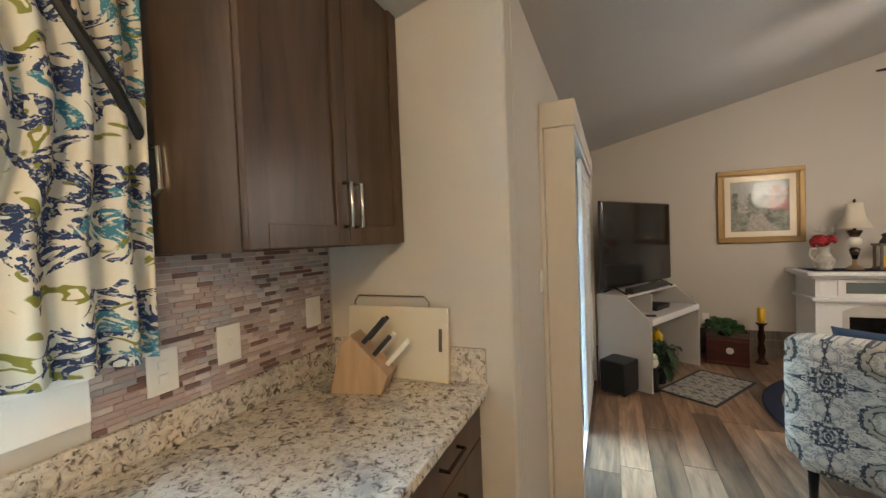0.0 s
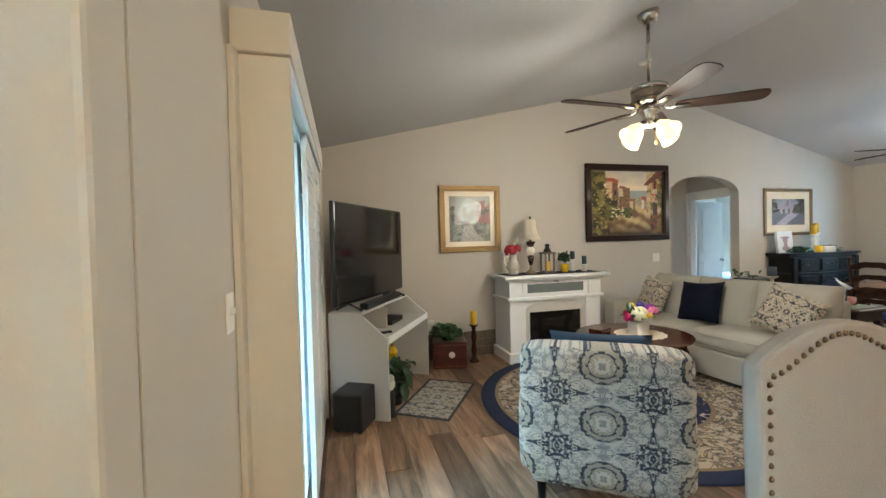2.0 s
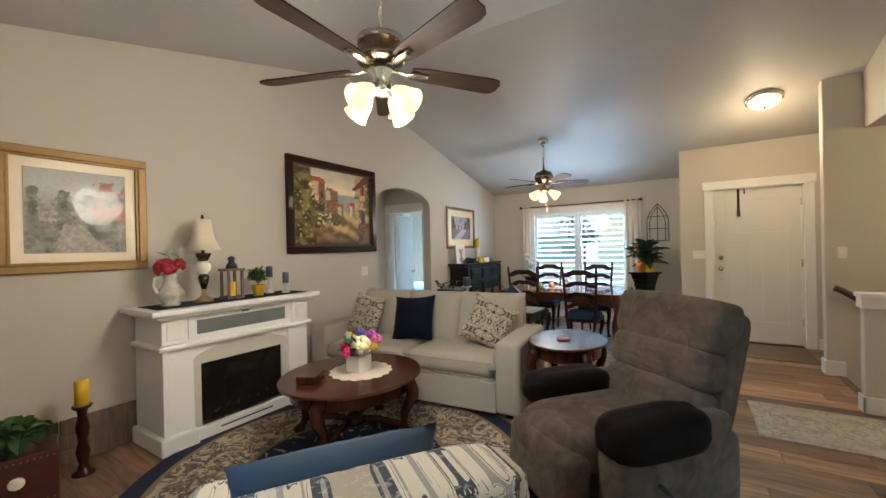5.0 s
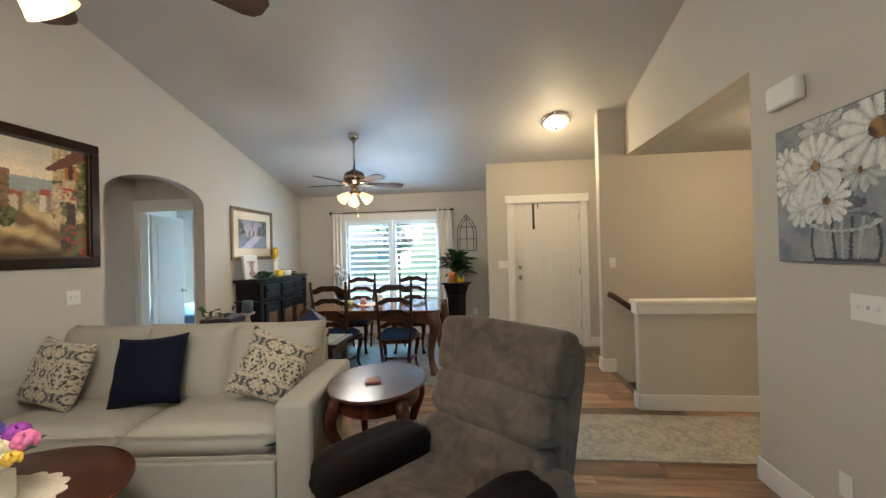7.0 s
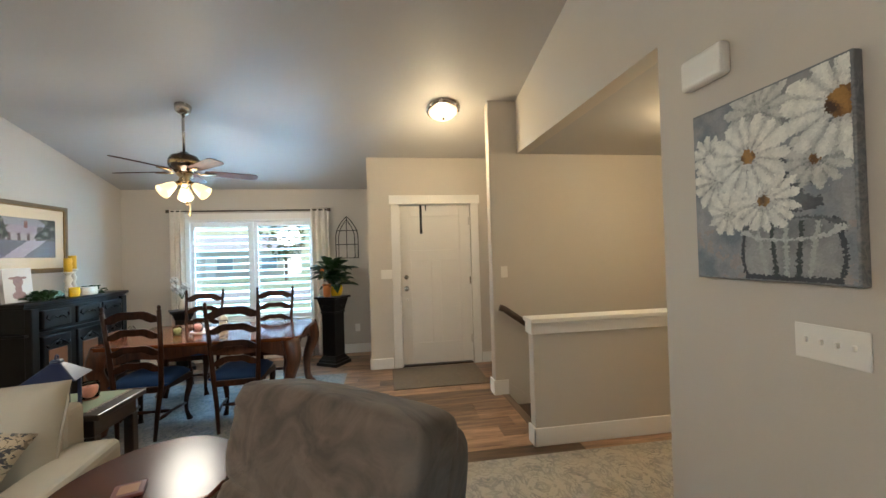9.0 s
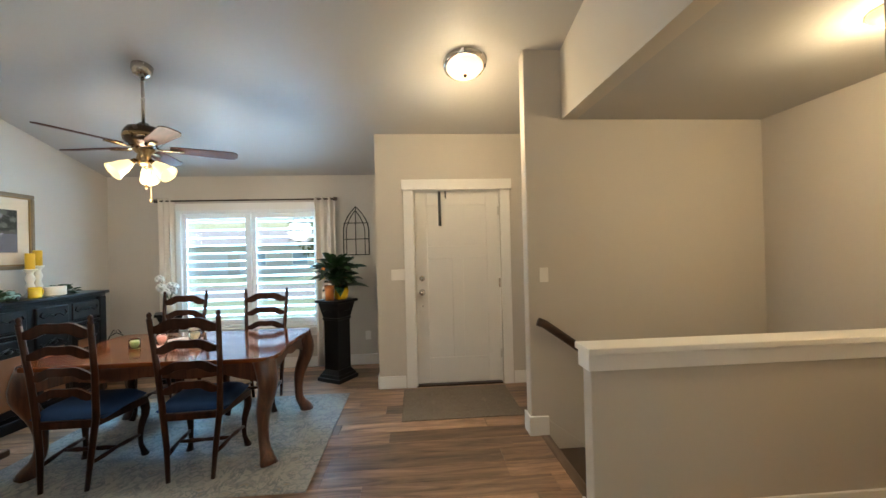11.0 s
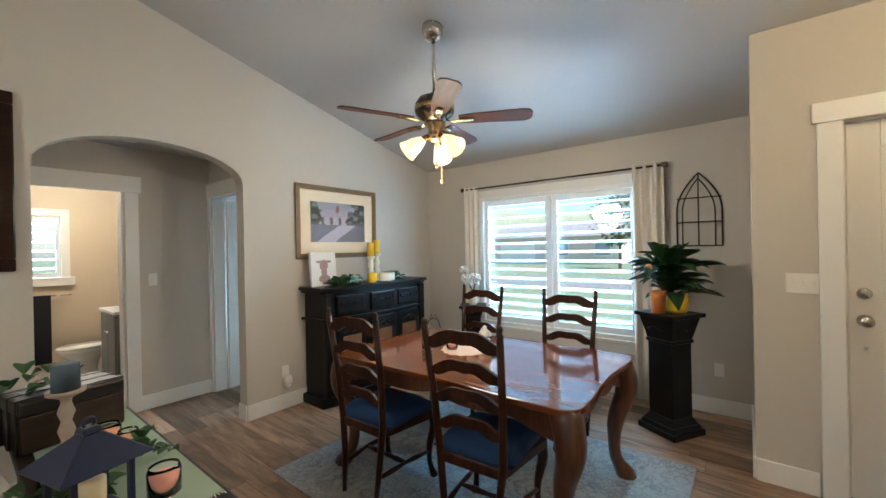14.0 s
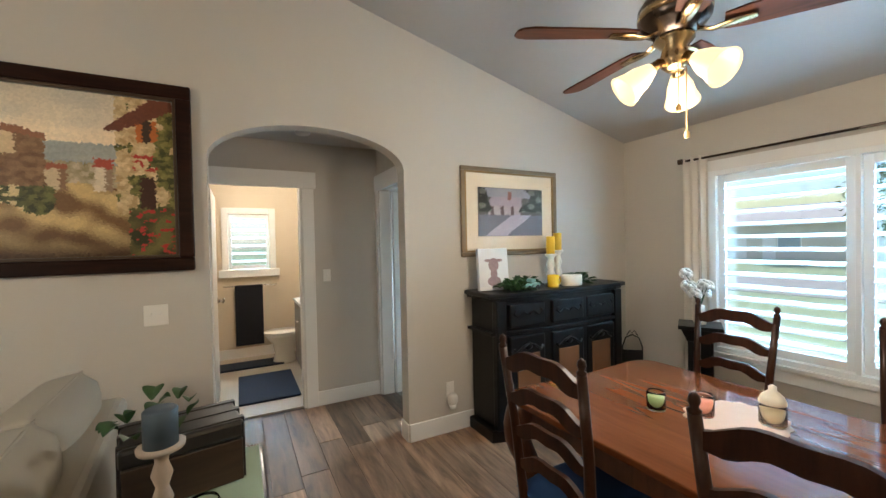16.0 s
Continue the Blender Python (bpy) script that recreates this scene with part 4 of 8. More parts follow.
def floral_rug(name, ground, ring, ink, line, radius):
    """Round carpet: dark rim, flowered beige band, dark field and flowered middle."""
    m, t, b = nodes_of(name)
    v = coords(t)
    d = t.nodes.new("ShaderNodeVectorMath")
    d.operation = "LENGTH"
    t.links.new(v, d.inputs[0])
    r = math_n(t, "DIVIDE", d.outputs["Value"], radius)
    flower = noise_tex(t, v, 7.5, 2.5, 0.5, 2.2)
    curl = noise_tex(t, v, 13, 1.5, 0.5, 3.0)
    motif = ramp(t, flower, [(0, ring), (0.46, ring), (0.48, dim(ring, 0.6)), (0.53, ink), (0.6, ink), (0.62, dim(ring, 1.15)), (0.7, (0.35, 0.2, 0.1))])
    motif = mixc(t, ramp(t, curl, [(0, (0, 0, 0)), (0.58, (0, 0, 0)), (0.6, (1, 1, 1))]), motif, line)
    field = mixc(t, ramp(t, flower, [(0, (0, 0, 0)), (0.6, (0, 0, 0)), (0.615, (1, 1, 1))]), ground, ring)
    band = ramp(t, r, [(0, (1, 1, 1)), (0.18, (1, 1, 1)), (0.2, (0, 0, 0)), (0.50, (0, 0, 0)), (0.515, (1, 1, 1)), (0.885, (1, 1, 1)), (0.9, (0, 0, 0))], True)
    a = mixc(t, band, field, motif)
    edge = ramp(t, r, [(0, (0, 0, 0)), (0.50, (1, 1, 1)), (0.525, (0, 0, 0)), (0.875, (1, 1, 1)), (0.895, (0, 0, 0))], True)
    a = mixc(t, edge, a, line)
    rim = ramp(t, r, [(0, (0, 0, 0)), (0.895, (1, 1, 1))], True)
    a = mixc(t, rim, a, ground)
    pile = noise_tex(t, v, 260, 3)
    a = mixc(t, 0.5, a, mixc(t, pile, (0.45, 0.45, 0.45), (1, 1, 1)), "MULTIPLY")
    t.links.new(a, b.inputs["Base Color"])
    b.inputs["Roughness"].default_value = 0.95
    bump(t, b, pile, 0.6, 0.004)
    return m


rug = tagged(link("round_rug", lathe([(0, 0), (1.27, 0), (1.275, 0.006), (1.265, 0.012), (0, 0.013)], 72), floral_rug("round_carpet", (0.012, 0.02, 0.055), (0.52, 0.43, 0.31), (0.10, 0.085, 0.08), (0.26, 0.18, 0.10), 1.275)), "round navy and beige floral carpet under the coffee table", "rug")
rug.matrix_basis = pose(2.68, 3.60, 0.001)


def worn_rug(name, a0, a1, a2, cell, axes=(0, 1)):
    """A faded flat carpet: washed medallions and worn patches."""
    m, t, b = nodes_of(name)
    v = coords(t)
    sep = t.nodes.new("ShaderNodeSeparateXYZ")
    t.links.new(v, sep.inputs[0])
    com = t.nodes.new("ShaderNodeCombineXYZ")
    for i in (0, 1):
        t.links.new(math_n(t, "PINGPONG", sep.outputs[i], cell[i] / 2), com.inputs[i])
    n = noise_tex(t, com.outputs[0], 3.2 / cell[0], 3, 0.55, 2.5)
    fine = noise_tex(t, com.outputs[0], 10 / cell[0], 2, 0.5, 2.5)
    wear = noise_tex(t, v, 6, 5, 0.65)
    a = ramp(t, n, [(0.3, a0), (0.44, a0), (0.5, a1), (0.56, a0), (0.64, a2)])
    a = mixc(t, ramp(t, fine, [(0, (0, 0, 0)), (0.53, (0, 0, 0)), (0.58, (0.8, 0.8, 0.8))]), a, a1)
    a = mixc(t, ramp(t, wear, [(0.35, (0, 0, 0)), (0.65, (0.75, 0.75, 0.75))]), a, a0)
    pile = noise_tex(t, v, 220, 3)
    a = mixc(t, 0.4, a, mixc(t, pile, (0.5, 0.5, 0.5), (1, 1, 1)), "MULTIPLY")
    t.links.new(a, b.inputs["Base Color"])
    b.inputs["Roughness"].default_value = 0.95
    bump(t, b, pile, 0.5, 0.003)
    return m


def flat_rug(name, x, y, w, d, rz, material, label, border=None):
    r = thing(name, pose(x, y, 0.001, 0, 0, rz), label, "rug")
    part("carpet", cube(-w / 2, w / 2, -d / 2, d / 2, 0, 0.009, 0.003), material, r)
    if border:
        bm = None
        for x0, x1, y0, y1 in ((-w / 2 - 0.022, -w / 2, -d / 2 - 0.022, d / 2 + 0.022), (w / 2, w / 2 + 0.022, -d / 2 - 0.022, d / 2 + 0.022), (-w / 2, w / 2, -d / 2 - 0.022, -d / 2), (-w / 2, w / 2, d / 2, d / 2 + 0.022)):
            bm = cube(x0, x1, y0, y1, 0, 0.011, 0.003, bm)
        part("binding", bm, border, r)
    return r


flat_rug("runner_rug", 4.83, 0.40, 0.74, 1.82, 0, worn_rug("runner_cloth", (0.54, 0.49, 0.40), (0.27, 0.26, 0.24), (0.40, 0.37, 0.30), (0.72, 0.62)), "faded grey-beige runner with worn medallions")
flat_rug("dining_rug", 6.71, 3.24, 1.68, 2.22, 0, worn_rug("dining_cloth", (0.40, 0.40, 0.38), (0.16, 0.19, 0.22), (0.30, 0.27, 0.22), (0.62, 0.7)), "faded blue-grey patterned rug under the dining table")
flat_rug("entry_mat", 7.18, 1.03, 0.78, 1.08, 0, worn_rug("entry_cloth", (0.22, 0.18, 0.135), (0.17, 0.135, 0.10), (0.27, 0.225, 0.17), (0.4, 0.5)), "plain brown mat inside the front door")
flat_rug("hearth_mat", 1.09, 4.10, 0.44, 0.80, -33, damask("mat_print", (0.42, 0.39, 0.33), ((0.08, 0.085, 0.085), (0.2, 0.18, 0.15), (0.1, 0.1, 0.1)), (0.40, 0.40)), "grey and cream scroll-patterned mat with a dark border", plain("mat_border", (0.05, 0.055, 0.06), 0.9))

sofa = thing("sofa", pose(4.13, 3.99, 0, 0, 0, -84.4), "light grey-beige linen three-seat sofa with track arms", "sofa")
part("base", cube(-0.90, 0.90, -0.40, 0.40, 0.05, 0.31, 0.015), SOFA, sofa)
for s in (-1, 1):
    part("arm", cube(s * 0.90, s * 1.11, -0.46, 0.42, 0.05, 0.63, 0.035, None, 3), SOFA, sofa)
    sc = part("seat_cushion", cushion(0.90, 0.80, 0.20, 0.16, 14, None, pose(s * 0.45, -0.06, 0.39)), SOFA, sofa, "", True)
    for z in (0.335, 0.452):
        part("piping", tube([(s * 0.45 - 0.43, -0.452, z), (s * 0.45, -0.462, z), (s * 0.45 + 0.43, -0.452, z)], 0.005, 6), SOFA, sc, "", True)
part("front_rail", cube(-0.90, 0.90, -0.455, -0.40, 0.05, 0.30, 0.012), SOFA, sofa)
part("back_frame", cube(-0.92, 0.92, 0.33, 0.50, 0.05, 0.80, 0.035, None, 3), SOFA, sofa)
for i, x in enumerate((-0.62, 0.0, 0.62)):
    lean = pose(x, 0.235, 0.665, 73, 0, 3 * (i - 1))
    bc = part("back_cushion", cushion(0.68, 0.58, 0.30, 0.36, 16, None, lean, 0.035), SOFA, sofa, "", True)
    part("piping", tube([(x2 * 0.34 * (1 - 0.035 * (1 - abs(z2))), z2 * 0.29 * (1 - 0.035 * (1 - abs(x2))), 0.0) for x2, z2 in [(-1, -0.6), (-1, 0), (-1, 0.7), (-0.94, 0.97), (-0.5, 0.98), (0, 0.98), (0.5, 0.98), (0.94, 0.97), (1, 0.7), (1, 0), (1, -0.6)]], 0.006, 6, None, lean), SOFA, bc, "", True)
for x in (-1.0, 1.0):
    for y in (-0.38, 0.36):
        part("foot", cube(x - 0.03, x + 0.03, y - 0.03, y + 0.03, 0.013, 0.05, 0.004), EBONY, sofa)
CUSHP = damask("cushion_print", (0.56, 0.48, 0.36), ((0.060, 0.062, 0.075), (0.25, 0.21, 0.15), (0.075, 0.075, 0.09)), (0.26, 0.26), wobble=0.42, rosette=0.22, cover=0.53)


def throw_pillow(x, y, z, rx, ry, rz, w, material, label):
    p = tagged(link("throw_pillow", cushion(w, w, 0.17, 0.55, 14, pinch=0.10), material, smooth=True), label, "pillow", "pillows on the sofa")
    p.matrix_basis = pose(4.13, 3.99, 0, 0, 0, -84.4) @ pose(x, y, z, rx, ry, rz)
    return p


throw_pillow(-0.68, -0.08, 0.70, 70, 6, -12, 0.44, CUSHP, "beige pillow with a grey floral print on the sofa")
throw_pillow(-0.10, -0.05, 0.70, 68, -4, 4, 0.46, NAVY, "dark navy velvet pillow on the sofa")
throw_pillow(0.70, -0.02, 0.69, 66, 24, 14, 0.44, CUSHP, "tilted beige pillow with a grey floral print")


def cabriole(h, s=1.0, n=12, out=0.07):
    """A curved leg from the floor up, bowing outwards along +x."""
    pts, rad = [], []
    for i in range(n + 1):
        u = i / n
        x = out * (0.75 * math.exp(-((u - 0.0) / 0.12) ** 2) + 1.0 * math.exp(-((u - 0.78) / 0.22) ** 2) - 0.15 * math.sin(math.pi * u))
        r = 0.017 + 0.012 * math.exp(-(u / 0.08) ** 2) + 0.026 * max(0, u - 0.35) ** 0.8
        pts.append((x, 0, h * u))
        rad.append(r * s)
    return tube(pts, rad, 10)


def turned_table(name, x, y, rx, ry, h, label, z0=0.0, shelf=False, legs=4, skew=45, wide=1.0):
    tb = thing(name, pose(x, y, z0), label, "table")
    part("tabletop", lathe([(0, h - 0.03), (0.93, h - 0.03), (0.975, h - 0.022), (1.0, h - 0.012), (0.99, h - 0.002), (0.97, h), (0, h)], 56, None, None, (rx, ry)), CHERRYT, tb, "polished cherry top", False)
    part("apron", lathe([(0.80, h - 0.13), (0.84, h - 0.12), (0.84, h - 0.03)], 48, None, None, (rx, ry)), CHERRY, tb)
    for k in range(legs):
        a = skew + 360 / legs * k
        lx, ly = 0.80 * rx * math.cos(radians(a)), 0.80 * ry * math.sin(radians(a))
        part("leg", cabriole(h - 0.05, 1.25 * wide), CHERRY, tb, "", True).matrix_basis = pose(lx, ly, 0, 0, 0, a)
        if shelf:
            part("stretcher", tube([(lx, ly, 0.10), (lx * 0.5, ly * 0.5, 0.13), (0, 0, 0.12)], 0.02, 8, flat=1.3), CHERRY, tb, "", True)
    if shelf:
        part("hub", lathe([(0, 0.09), (0.07, 0.09), (0.08, 0.12), (0.06, 0.15), (0.02, 0.18), (0, 0.19)], 20), CHERRY, tb, "", True)
    return tb


turned_table("coffee_table", 3.0, 3.86, 0.54, 0.50, 0.47, "round dark cherry coffee table with curved carved legs", 0.013, True, 4, 20, 1.2)
turned_table("end_table", 4.20, 2.58, 0.40, 0.31, 0.62, "oval dark cherry end table beside the recliner", 0.0, False, 4, 45)
doily = tagged(link("doily", slab([(r * math.cos(a), r * math.sin(a)) for i in range(64) for a, r in [(2 * math.pi * i / 64, 0.215 + 0.022 * abs(math.sin(8 * 2 * math.pi * i / 64)))]], 0, 0.004), plain("lace", (0.66, 0.58, 0.45), 0.9, var=0.3, scale=60, grain=200)), "scalloped cream lace doily on the coffee table", "doily")
doily.matrix_basis = pose(3.05, 3.82, 0.485)


def flower_ball(bm, x, y, z, r, n=14):
    for i in range(n):
        a, b = 2.4 * i, math.acos(1 - 1.5 * (i + 0.5) / n)
        q = Vector((math.sin(b) * math.cos(a), math.sin(b) * math.sin(a), math.cos(b))) * r * 0.7
        blob(r * 0.42, r * 0.42, r * 0.22, bm, pose(x + q.x, y + q.y, z + q.z) @ q.to_track_quat("Z", "Y").to_matrix().to_4x4(), 0.2, 1)
    return bm


def leaf(bm, base, az, tilt, length, width, droop=0.4, n=6):
    b = bmesh.new()
    rows = []
    for i in range(n + 1):
        u = i / n
        w = width * math.sin(math.pi * min(1, u * 0.93 + 0.05)) ** 0.9
        x = length * u * math.cos(tilt) + 0
        z = length * (u * math.sin(tilt) - droop * u * u)
        rows.append([b.verts.new((x, s * w / 2, z + (0.12 * w if s == 0 else 0.3 * w) * (0 if s == 0 else 1))) for s in (-1, 0, 1)])
    for p, q in zip(rows, rows[1:]):
        b.faces.new((p[0], q[0], q[1], p[1]))
        b.faces.new((p[1], q[1], q[2], p[2]))
    return merge(bm, b, Matrix.Translation(base) @ pose(0, 0, 0, 0, 0, math.degrees(az)))


def foliage(n, spread, height, size, seed, droop=0.4, tilt=(0.2, 1.2), wide=0.45, base_r=0.03):
    rnd = random.Random(seed)
    bm = bmesh.new()
    for i in range(n):
        a = rnd.uniform(0, 2 * math.pi)
        r0 = rnd.uniform(0, base_r)
        l = size * rnd.uniform(0.65, 1.2)
        leaf(bm, (r0 * math.cos(a) + spread * rnd.uniform(-1, 1), r0 * math.sin(a) + spread * rnd.uniform(-1, 1), height * rnd.random()), a, rnd.uniform(*tilt), l, l * wide * rnd.uniform(0.8, 1.2), droop * rnd.uniform(0.5, 1.3))
    return bm


bouquet = thing("flower_arrangement", pose(3.04, 3.83, 0.489), "mixed flowers in a white square vase on the doily", "flowers")
part("vase", cube(-0.055, 0.055, -0.055, 0.055, 0, 0.10, 0.006), WHITEP, bouquet)
part("greens", foliage(40, 0.05, 0.05, 0.10, 3, 0.2, (0.2, 1.3)).copy(), LEAF, bouquet).matrix_basis = pose(0, 0, 0.10)
for c, x, y, z, r in (((0.85, 0.80, 0.52), -0.02, -0.04, 0.16, 0.075), ((0.62, 0.02, 0.12), -0.05, 0.05, 0.15, 0.045), ((0.80, 0.55, 0.03), 0.03, 0.11, 0.20, 0.035), ((0.35, 0.06, 0.42), 0.06, -0.05, 0.21, 0.04),
                      ((0.75, 0.20, 0.40), 0.03, -0.12, 0.20, 0.04), ((0.10, 0.07, 0.35), 0.05, 0.03, 0.22, 0.035), ((0.80, 0.50, 0.05), -0.02, -0.14, 0.17, 0.028), ((0.62, 0.02, 0.15), -0.09, 0.0, 0.13, 0.04)):
    part("bloom", flower_ball(bmesh.new(), x, y, z, r), plain("bloom", c, 0.7, var=0.2, scale=40), bouquet, "", True)
bouquet.scale = (1.25, 1.25, 1.2)
coaster = tagged(link("coaster", cube(-0.05, 0.05, -0.05, 0.05, 0, 0.012, 0.004), plain("red_leather", (0.12, 0.02, 0.012), 0.4)), "square dark red leather coaster on the end table", "coaster")
coaster.matrix_basis = pose(4.14, 2.60, 0.62, 0, 0, 20)
part("inlay", cube(-0.032, 0.032, -0.032, 0.032, 0.012, 0.014, 0.002), plain("cork", (0.35, 0.2, 0.12), 0.8), coaster)
box = tagged(link("wooden_box", cube(-0.09, 0.09, -0.07, 0.07, 0, 0.05, 0.008), CHERRY), "small reddish wooden box on the coffee table", "box")
box.matrix_basis = pose(2.72, 3.98, 0.485, 0, 0, 25)

rec = thing("recliner", pose(3.36, 2.06, 0, 0, 0, 230), "taupe suede recliner with dark arm covers", "recliner")


def pad(w, d, h, m, folds=0.0, seed=0.0, n=18, crown=0.12, power=5.0):
    """A stuffed upholstery pad: a rounded block with a full middle, puckers along its seams and slack wrinkles."""
    bm = bmesh.new()
    bmesh.ops.create_cube(bm, size=2)
    bmesh.ops.subdivide_edges(bm, edges=bm.edges[:], cuts=n, use_grid_fill=True)
    for v in bm.verts:
        c = v.co.copy()
        k = (abs(c.x) ** power + abs(c.y) ** power + abs(c.z) ** power) ** (1 / power)
        c = c / k
        full = 1 + crown * (1 - c.x * c.x) * (1 - c.z * c.z)
        slack = folds * (noise.noise(Vector((c.x * 1.6 + seed, c.z * 4.5, seed))) + 0.5 * noise.noise(Vector((c.x * 7 + seed, c.z * 3, 3.1 + seed))))
        v.co = (c.x * w, c.y * d * full + math.copysign(slack, c.y), c.z * h + 0.4 * slack)
    bm.transform(m)
    return bm


part("base", cube(-0.27, 0.27, -0.36, 0.36, 0.03, 0.28, 0.03), SUEDE, rec)
part("seat", pad(0.285, 0.43, 0.115, pose(0, -0.10, 0.365), 0.012, 2.0, 16, 0.05, 4.5), SUEDE, rec, "", True)
part("footrest", pad(0.285, 0.09, 0.17, pose(0, -0.50, 0.24, -6, 0, 0), 0.010, 5.0), SUEDE, rec, "", True)
for s in (-1, 1):
    part("arm_panel", pad(0.095, 0.37, 0.215, pose(s * 0.345, -0.01, 0.245), 0.006, 7.0 + s, 14, 0.03, 8.0), SUEDE, rec, "", True)
    arm = part("arm_pad", pad(0.102, 0.345, 0.085, pose(s * 0.345, -0.02, 0.470), 0.008, 9.0 + s, 14, 0.06, 4.0), SUEDE, rec, "", True)
    part("arm_cover", pad(0.126, 0.275, 0.108, pose(s * 0.348, -0.115, 0.482), 0.016, 11.0 + s, 16, 0.06, 4.0), SUEDED, arm, "dark brown arm cover", True)
back = pose(0, 0.27, 0.38, -17, 0, 0)
part("lower_back", pad(0.345, 0.115, 0.125, back @ pose(0, -0.045, 0.105), 0.012, 1.0), SUEDE, rec, "", True)
part("middle_back", pad(0.355, 0.110, 0.120, back @ pose(0, -0.035, 0.325), 0.014, 4.0), SUEDE, rec, "", True)
part("head_cushion", pad(0.36, 0.115, 0.155, back @ pose(0, -0.030, 0.565, 4, 0, 0), 0.014, 8.0, 18, 0.10, 6.5), SUEDE, rec, "", True)
part("back_panel", pad(0.365, 0.060, 0.35, back @ pose(0, 0.055, 0.335), 0.006, 3.0, 18, 0.05, 10.0), SUEDE, rec, "", True)
part("lever", tube([(0.445, -0.10, 0.20), (0.462, -0.12, 0.23), (0.462, -0.20, 0.30)], 0.010, 8), BLACKP, rec, "", True)

ARMCH = medallion("armchair_print", (0.42, 0.28), (0.62, 0.55, 0.44), (0.40, 0.335, 0.25), (0.045, 0.050, 0.066), (0.30, 0.28, 0.25))
ac = thing("armchair", pose(1.66, 2.55, 0, 0, 0, 146), "cream armchair with a blue-grey medallion print", "armchair")
part("back", blob(0.385, 0.10, 0.33, None, pose(0, 0.30, 0.545, -6, 0, 0), 0.01, 4, 9.0), ARMCH, ac, "", True)
part("top_roll", blob(0.385, 0.115, 0.065, None, pose(0, 0.325, 0.845), 0.01, 4, 4.5), ARMCH, ac, "", True)
part("base", cube(-0.35, 0.35, -0.34, 0.30, 0.16, 0.34, 0.03, None, 3), ARMCH, ac)
part("seat_cushion", cushion(0.56, 0.62, 0.17, 0.18, 12, None, pose(0, -0.06, 0.42)), ARMCH, ac, "", True)
for s in (-1, 1):
    part("arm", blob(0.075, 0.39, 0.22, None, pose(s * 0.34, -0.05, 0.43), 0.01, 4, 6.0), ARMCH, ac, "", True)
    for y in (-0.28, 0.26):
        part("leg", lathe([(0.018, 0), (0.024, 0.14), (0.026, 0.17)], 10, None, pose(s * 0.30, y, 0.0 if y > 0 else 0.013)), EBONY, ac, "", True)
lump = tagged(link("lumbar_pillow", cushion(0.50, 0.30, 0.14, 0.5, 12, pinch=0.06), plain("slate_blue_cloth", (0.03, 0.06, 0.11), 0.85, var=0.2, grain=200), smooth=True), "slate blue lumbar pillow in the armchair", "pillow")
lump.matrix_basis = pose(1.66, 2.55, 0, 0, 0, 146) @ pose(0.0, 0.14, 0.785, 82, 0, 0)

nc = thing("counter_stool", pose(1.30, 1.07, 0, 0, 0, 3), "grey linen counter stool with bronze nailhead trim", "stool")
out = [(-0.225, 0.62), (0.225, 0.62), (0.24, 1.165)] + [(0.24 * math.cos(radians(a)), 1.17 + 0.07 * math.sin(radians(a)) ** 1.6) for a in range(10, 171, 10)] + [(-0.24, 1.165)]
part("back", slab(out, -0.205, -0.165, 0.010, None, UPX), LINEN, nc)
part("seat", cube(-0.23, 0.23, -0.25, 0.165, 0.60, 0.70, 0.03, None, 3), LINEN, nc)
edge = [(k * (0.210 + 0.0004 * i), 0.66 + 0.0265 * i) for k in (-1, 1) for i in range(19)] + [(-0.205 + 0.0216 * i, 1.152 + 0.064 * abs(math.sin(math.pi * i / 19)) ** 1.5) for i in range(20)]
NAIL = lathe([(0, 0), (0.0065, 0), (0.0055, 0.003), (0.003, 0.005), (0, 0.0055)], 10)
nail_mesh = bpy.data.meshes.new("nailhead")
NAIL.to_mesh(nail_mesh)
NAIL.free()
nail_mesh.materials.append(BRASSN)
for x, z in edge:
    nh = new("nailhead", nail_mesh)
    nh.parent = nc
    nh.matrix_basis = pose(x, 0.164, z, 90, 0, 0)
for s in (-1, 1):
    part("leg", tube([(s * 0.19, -0.21, 0.61), (s * 0.20, -0.23, 0)], [0.022, 0.016], 8), EBONY, nc)
    part("leg", tube([(s * 0.19, 0.18, 0.61), (s * 0.20, 0.22, 0)], [0.022, 0.016], 8), EBONY, nc)
part("footrest", tube([(-0.197, -0.225, 0.2), (0.197, -0.225, 0.2)], 0.012, 8), EBONY, nc)

# fireplace
fp = thing("fireplace_mantel", pose(2.73, 4.98, 0), "white electric fireplace mantel with a stone-look arched surround", "fireplace")
part("side_wall", cube(-0.60, -0.57, -0.14, 0.27, 0.12, 0.97, 0.003), WHITEW, fp)
part("side_wall", cube(0.57, 0.60, -0.14, 0.27, 0.12, 0.97, 0.003), WHITEW, fp)
part("back_board", cube(-0.57, 0.57, 0.24, 0.26, 0.05, 0.97), WHITEW, fp)
for s in (-1, 1):
    part("pilaster", cube(s * 0.60, s * 0.40, -0.18, -0.14, 0.12, 0.72, 0.004), WHITEW, fp)
    part("plinth", cube(s * 0.635, s * 0.385, -0.225, 0.27, 0.0, 0.12, 0.012), WHITEW, fp)
    part("corner_block", cube(s * 0.605, s * 0.44, -0.19, -0.14, 0.76, 0.95, 0.004), WHITEW, fp)
    part("block_panel", cube(s * 0.575, s * 0.47, -0.196, -0.188, 0.79, 0.92, 0.004), WHITEW, fp)
part("moulding", cube(-0.635, 0.635, -0.215, 0.27, 0.72, 0.755, 0.01), WHITEW, fp)
part("frieze", cube(-0.44, 0.44, -0.165, -0.14, 0.755, 0.95, 0.003), WHITEW, fp)
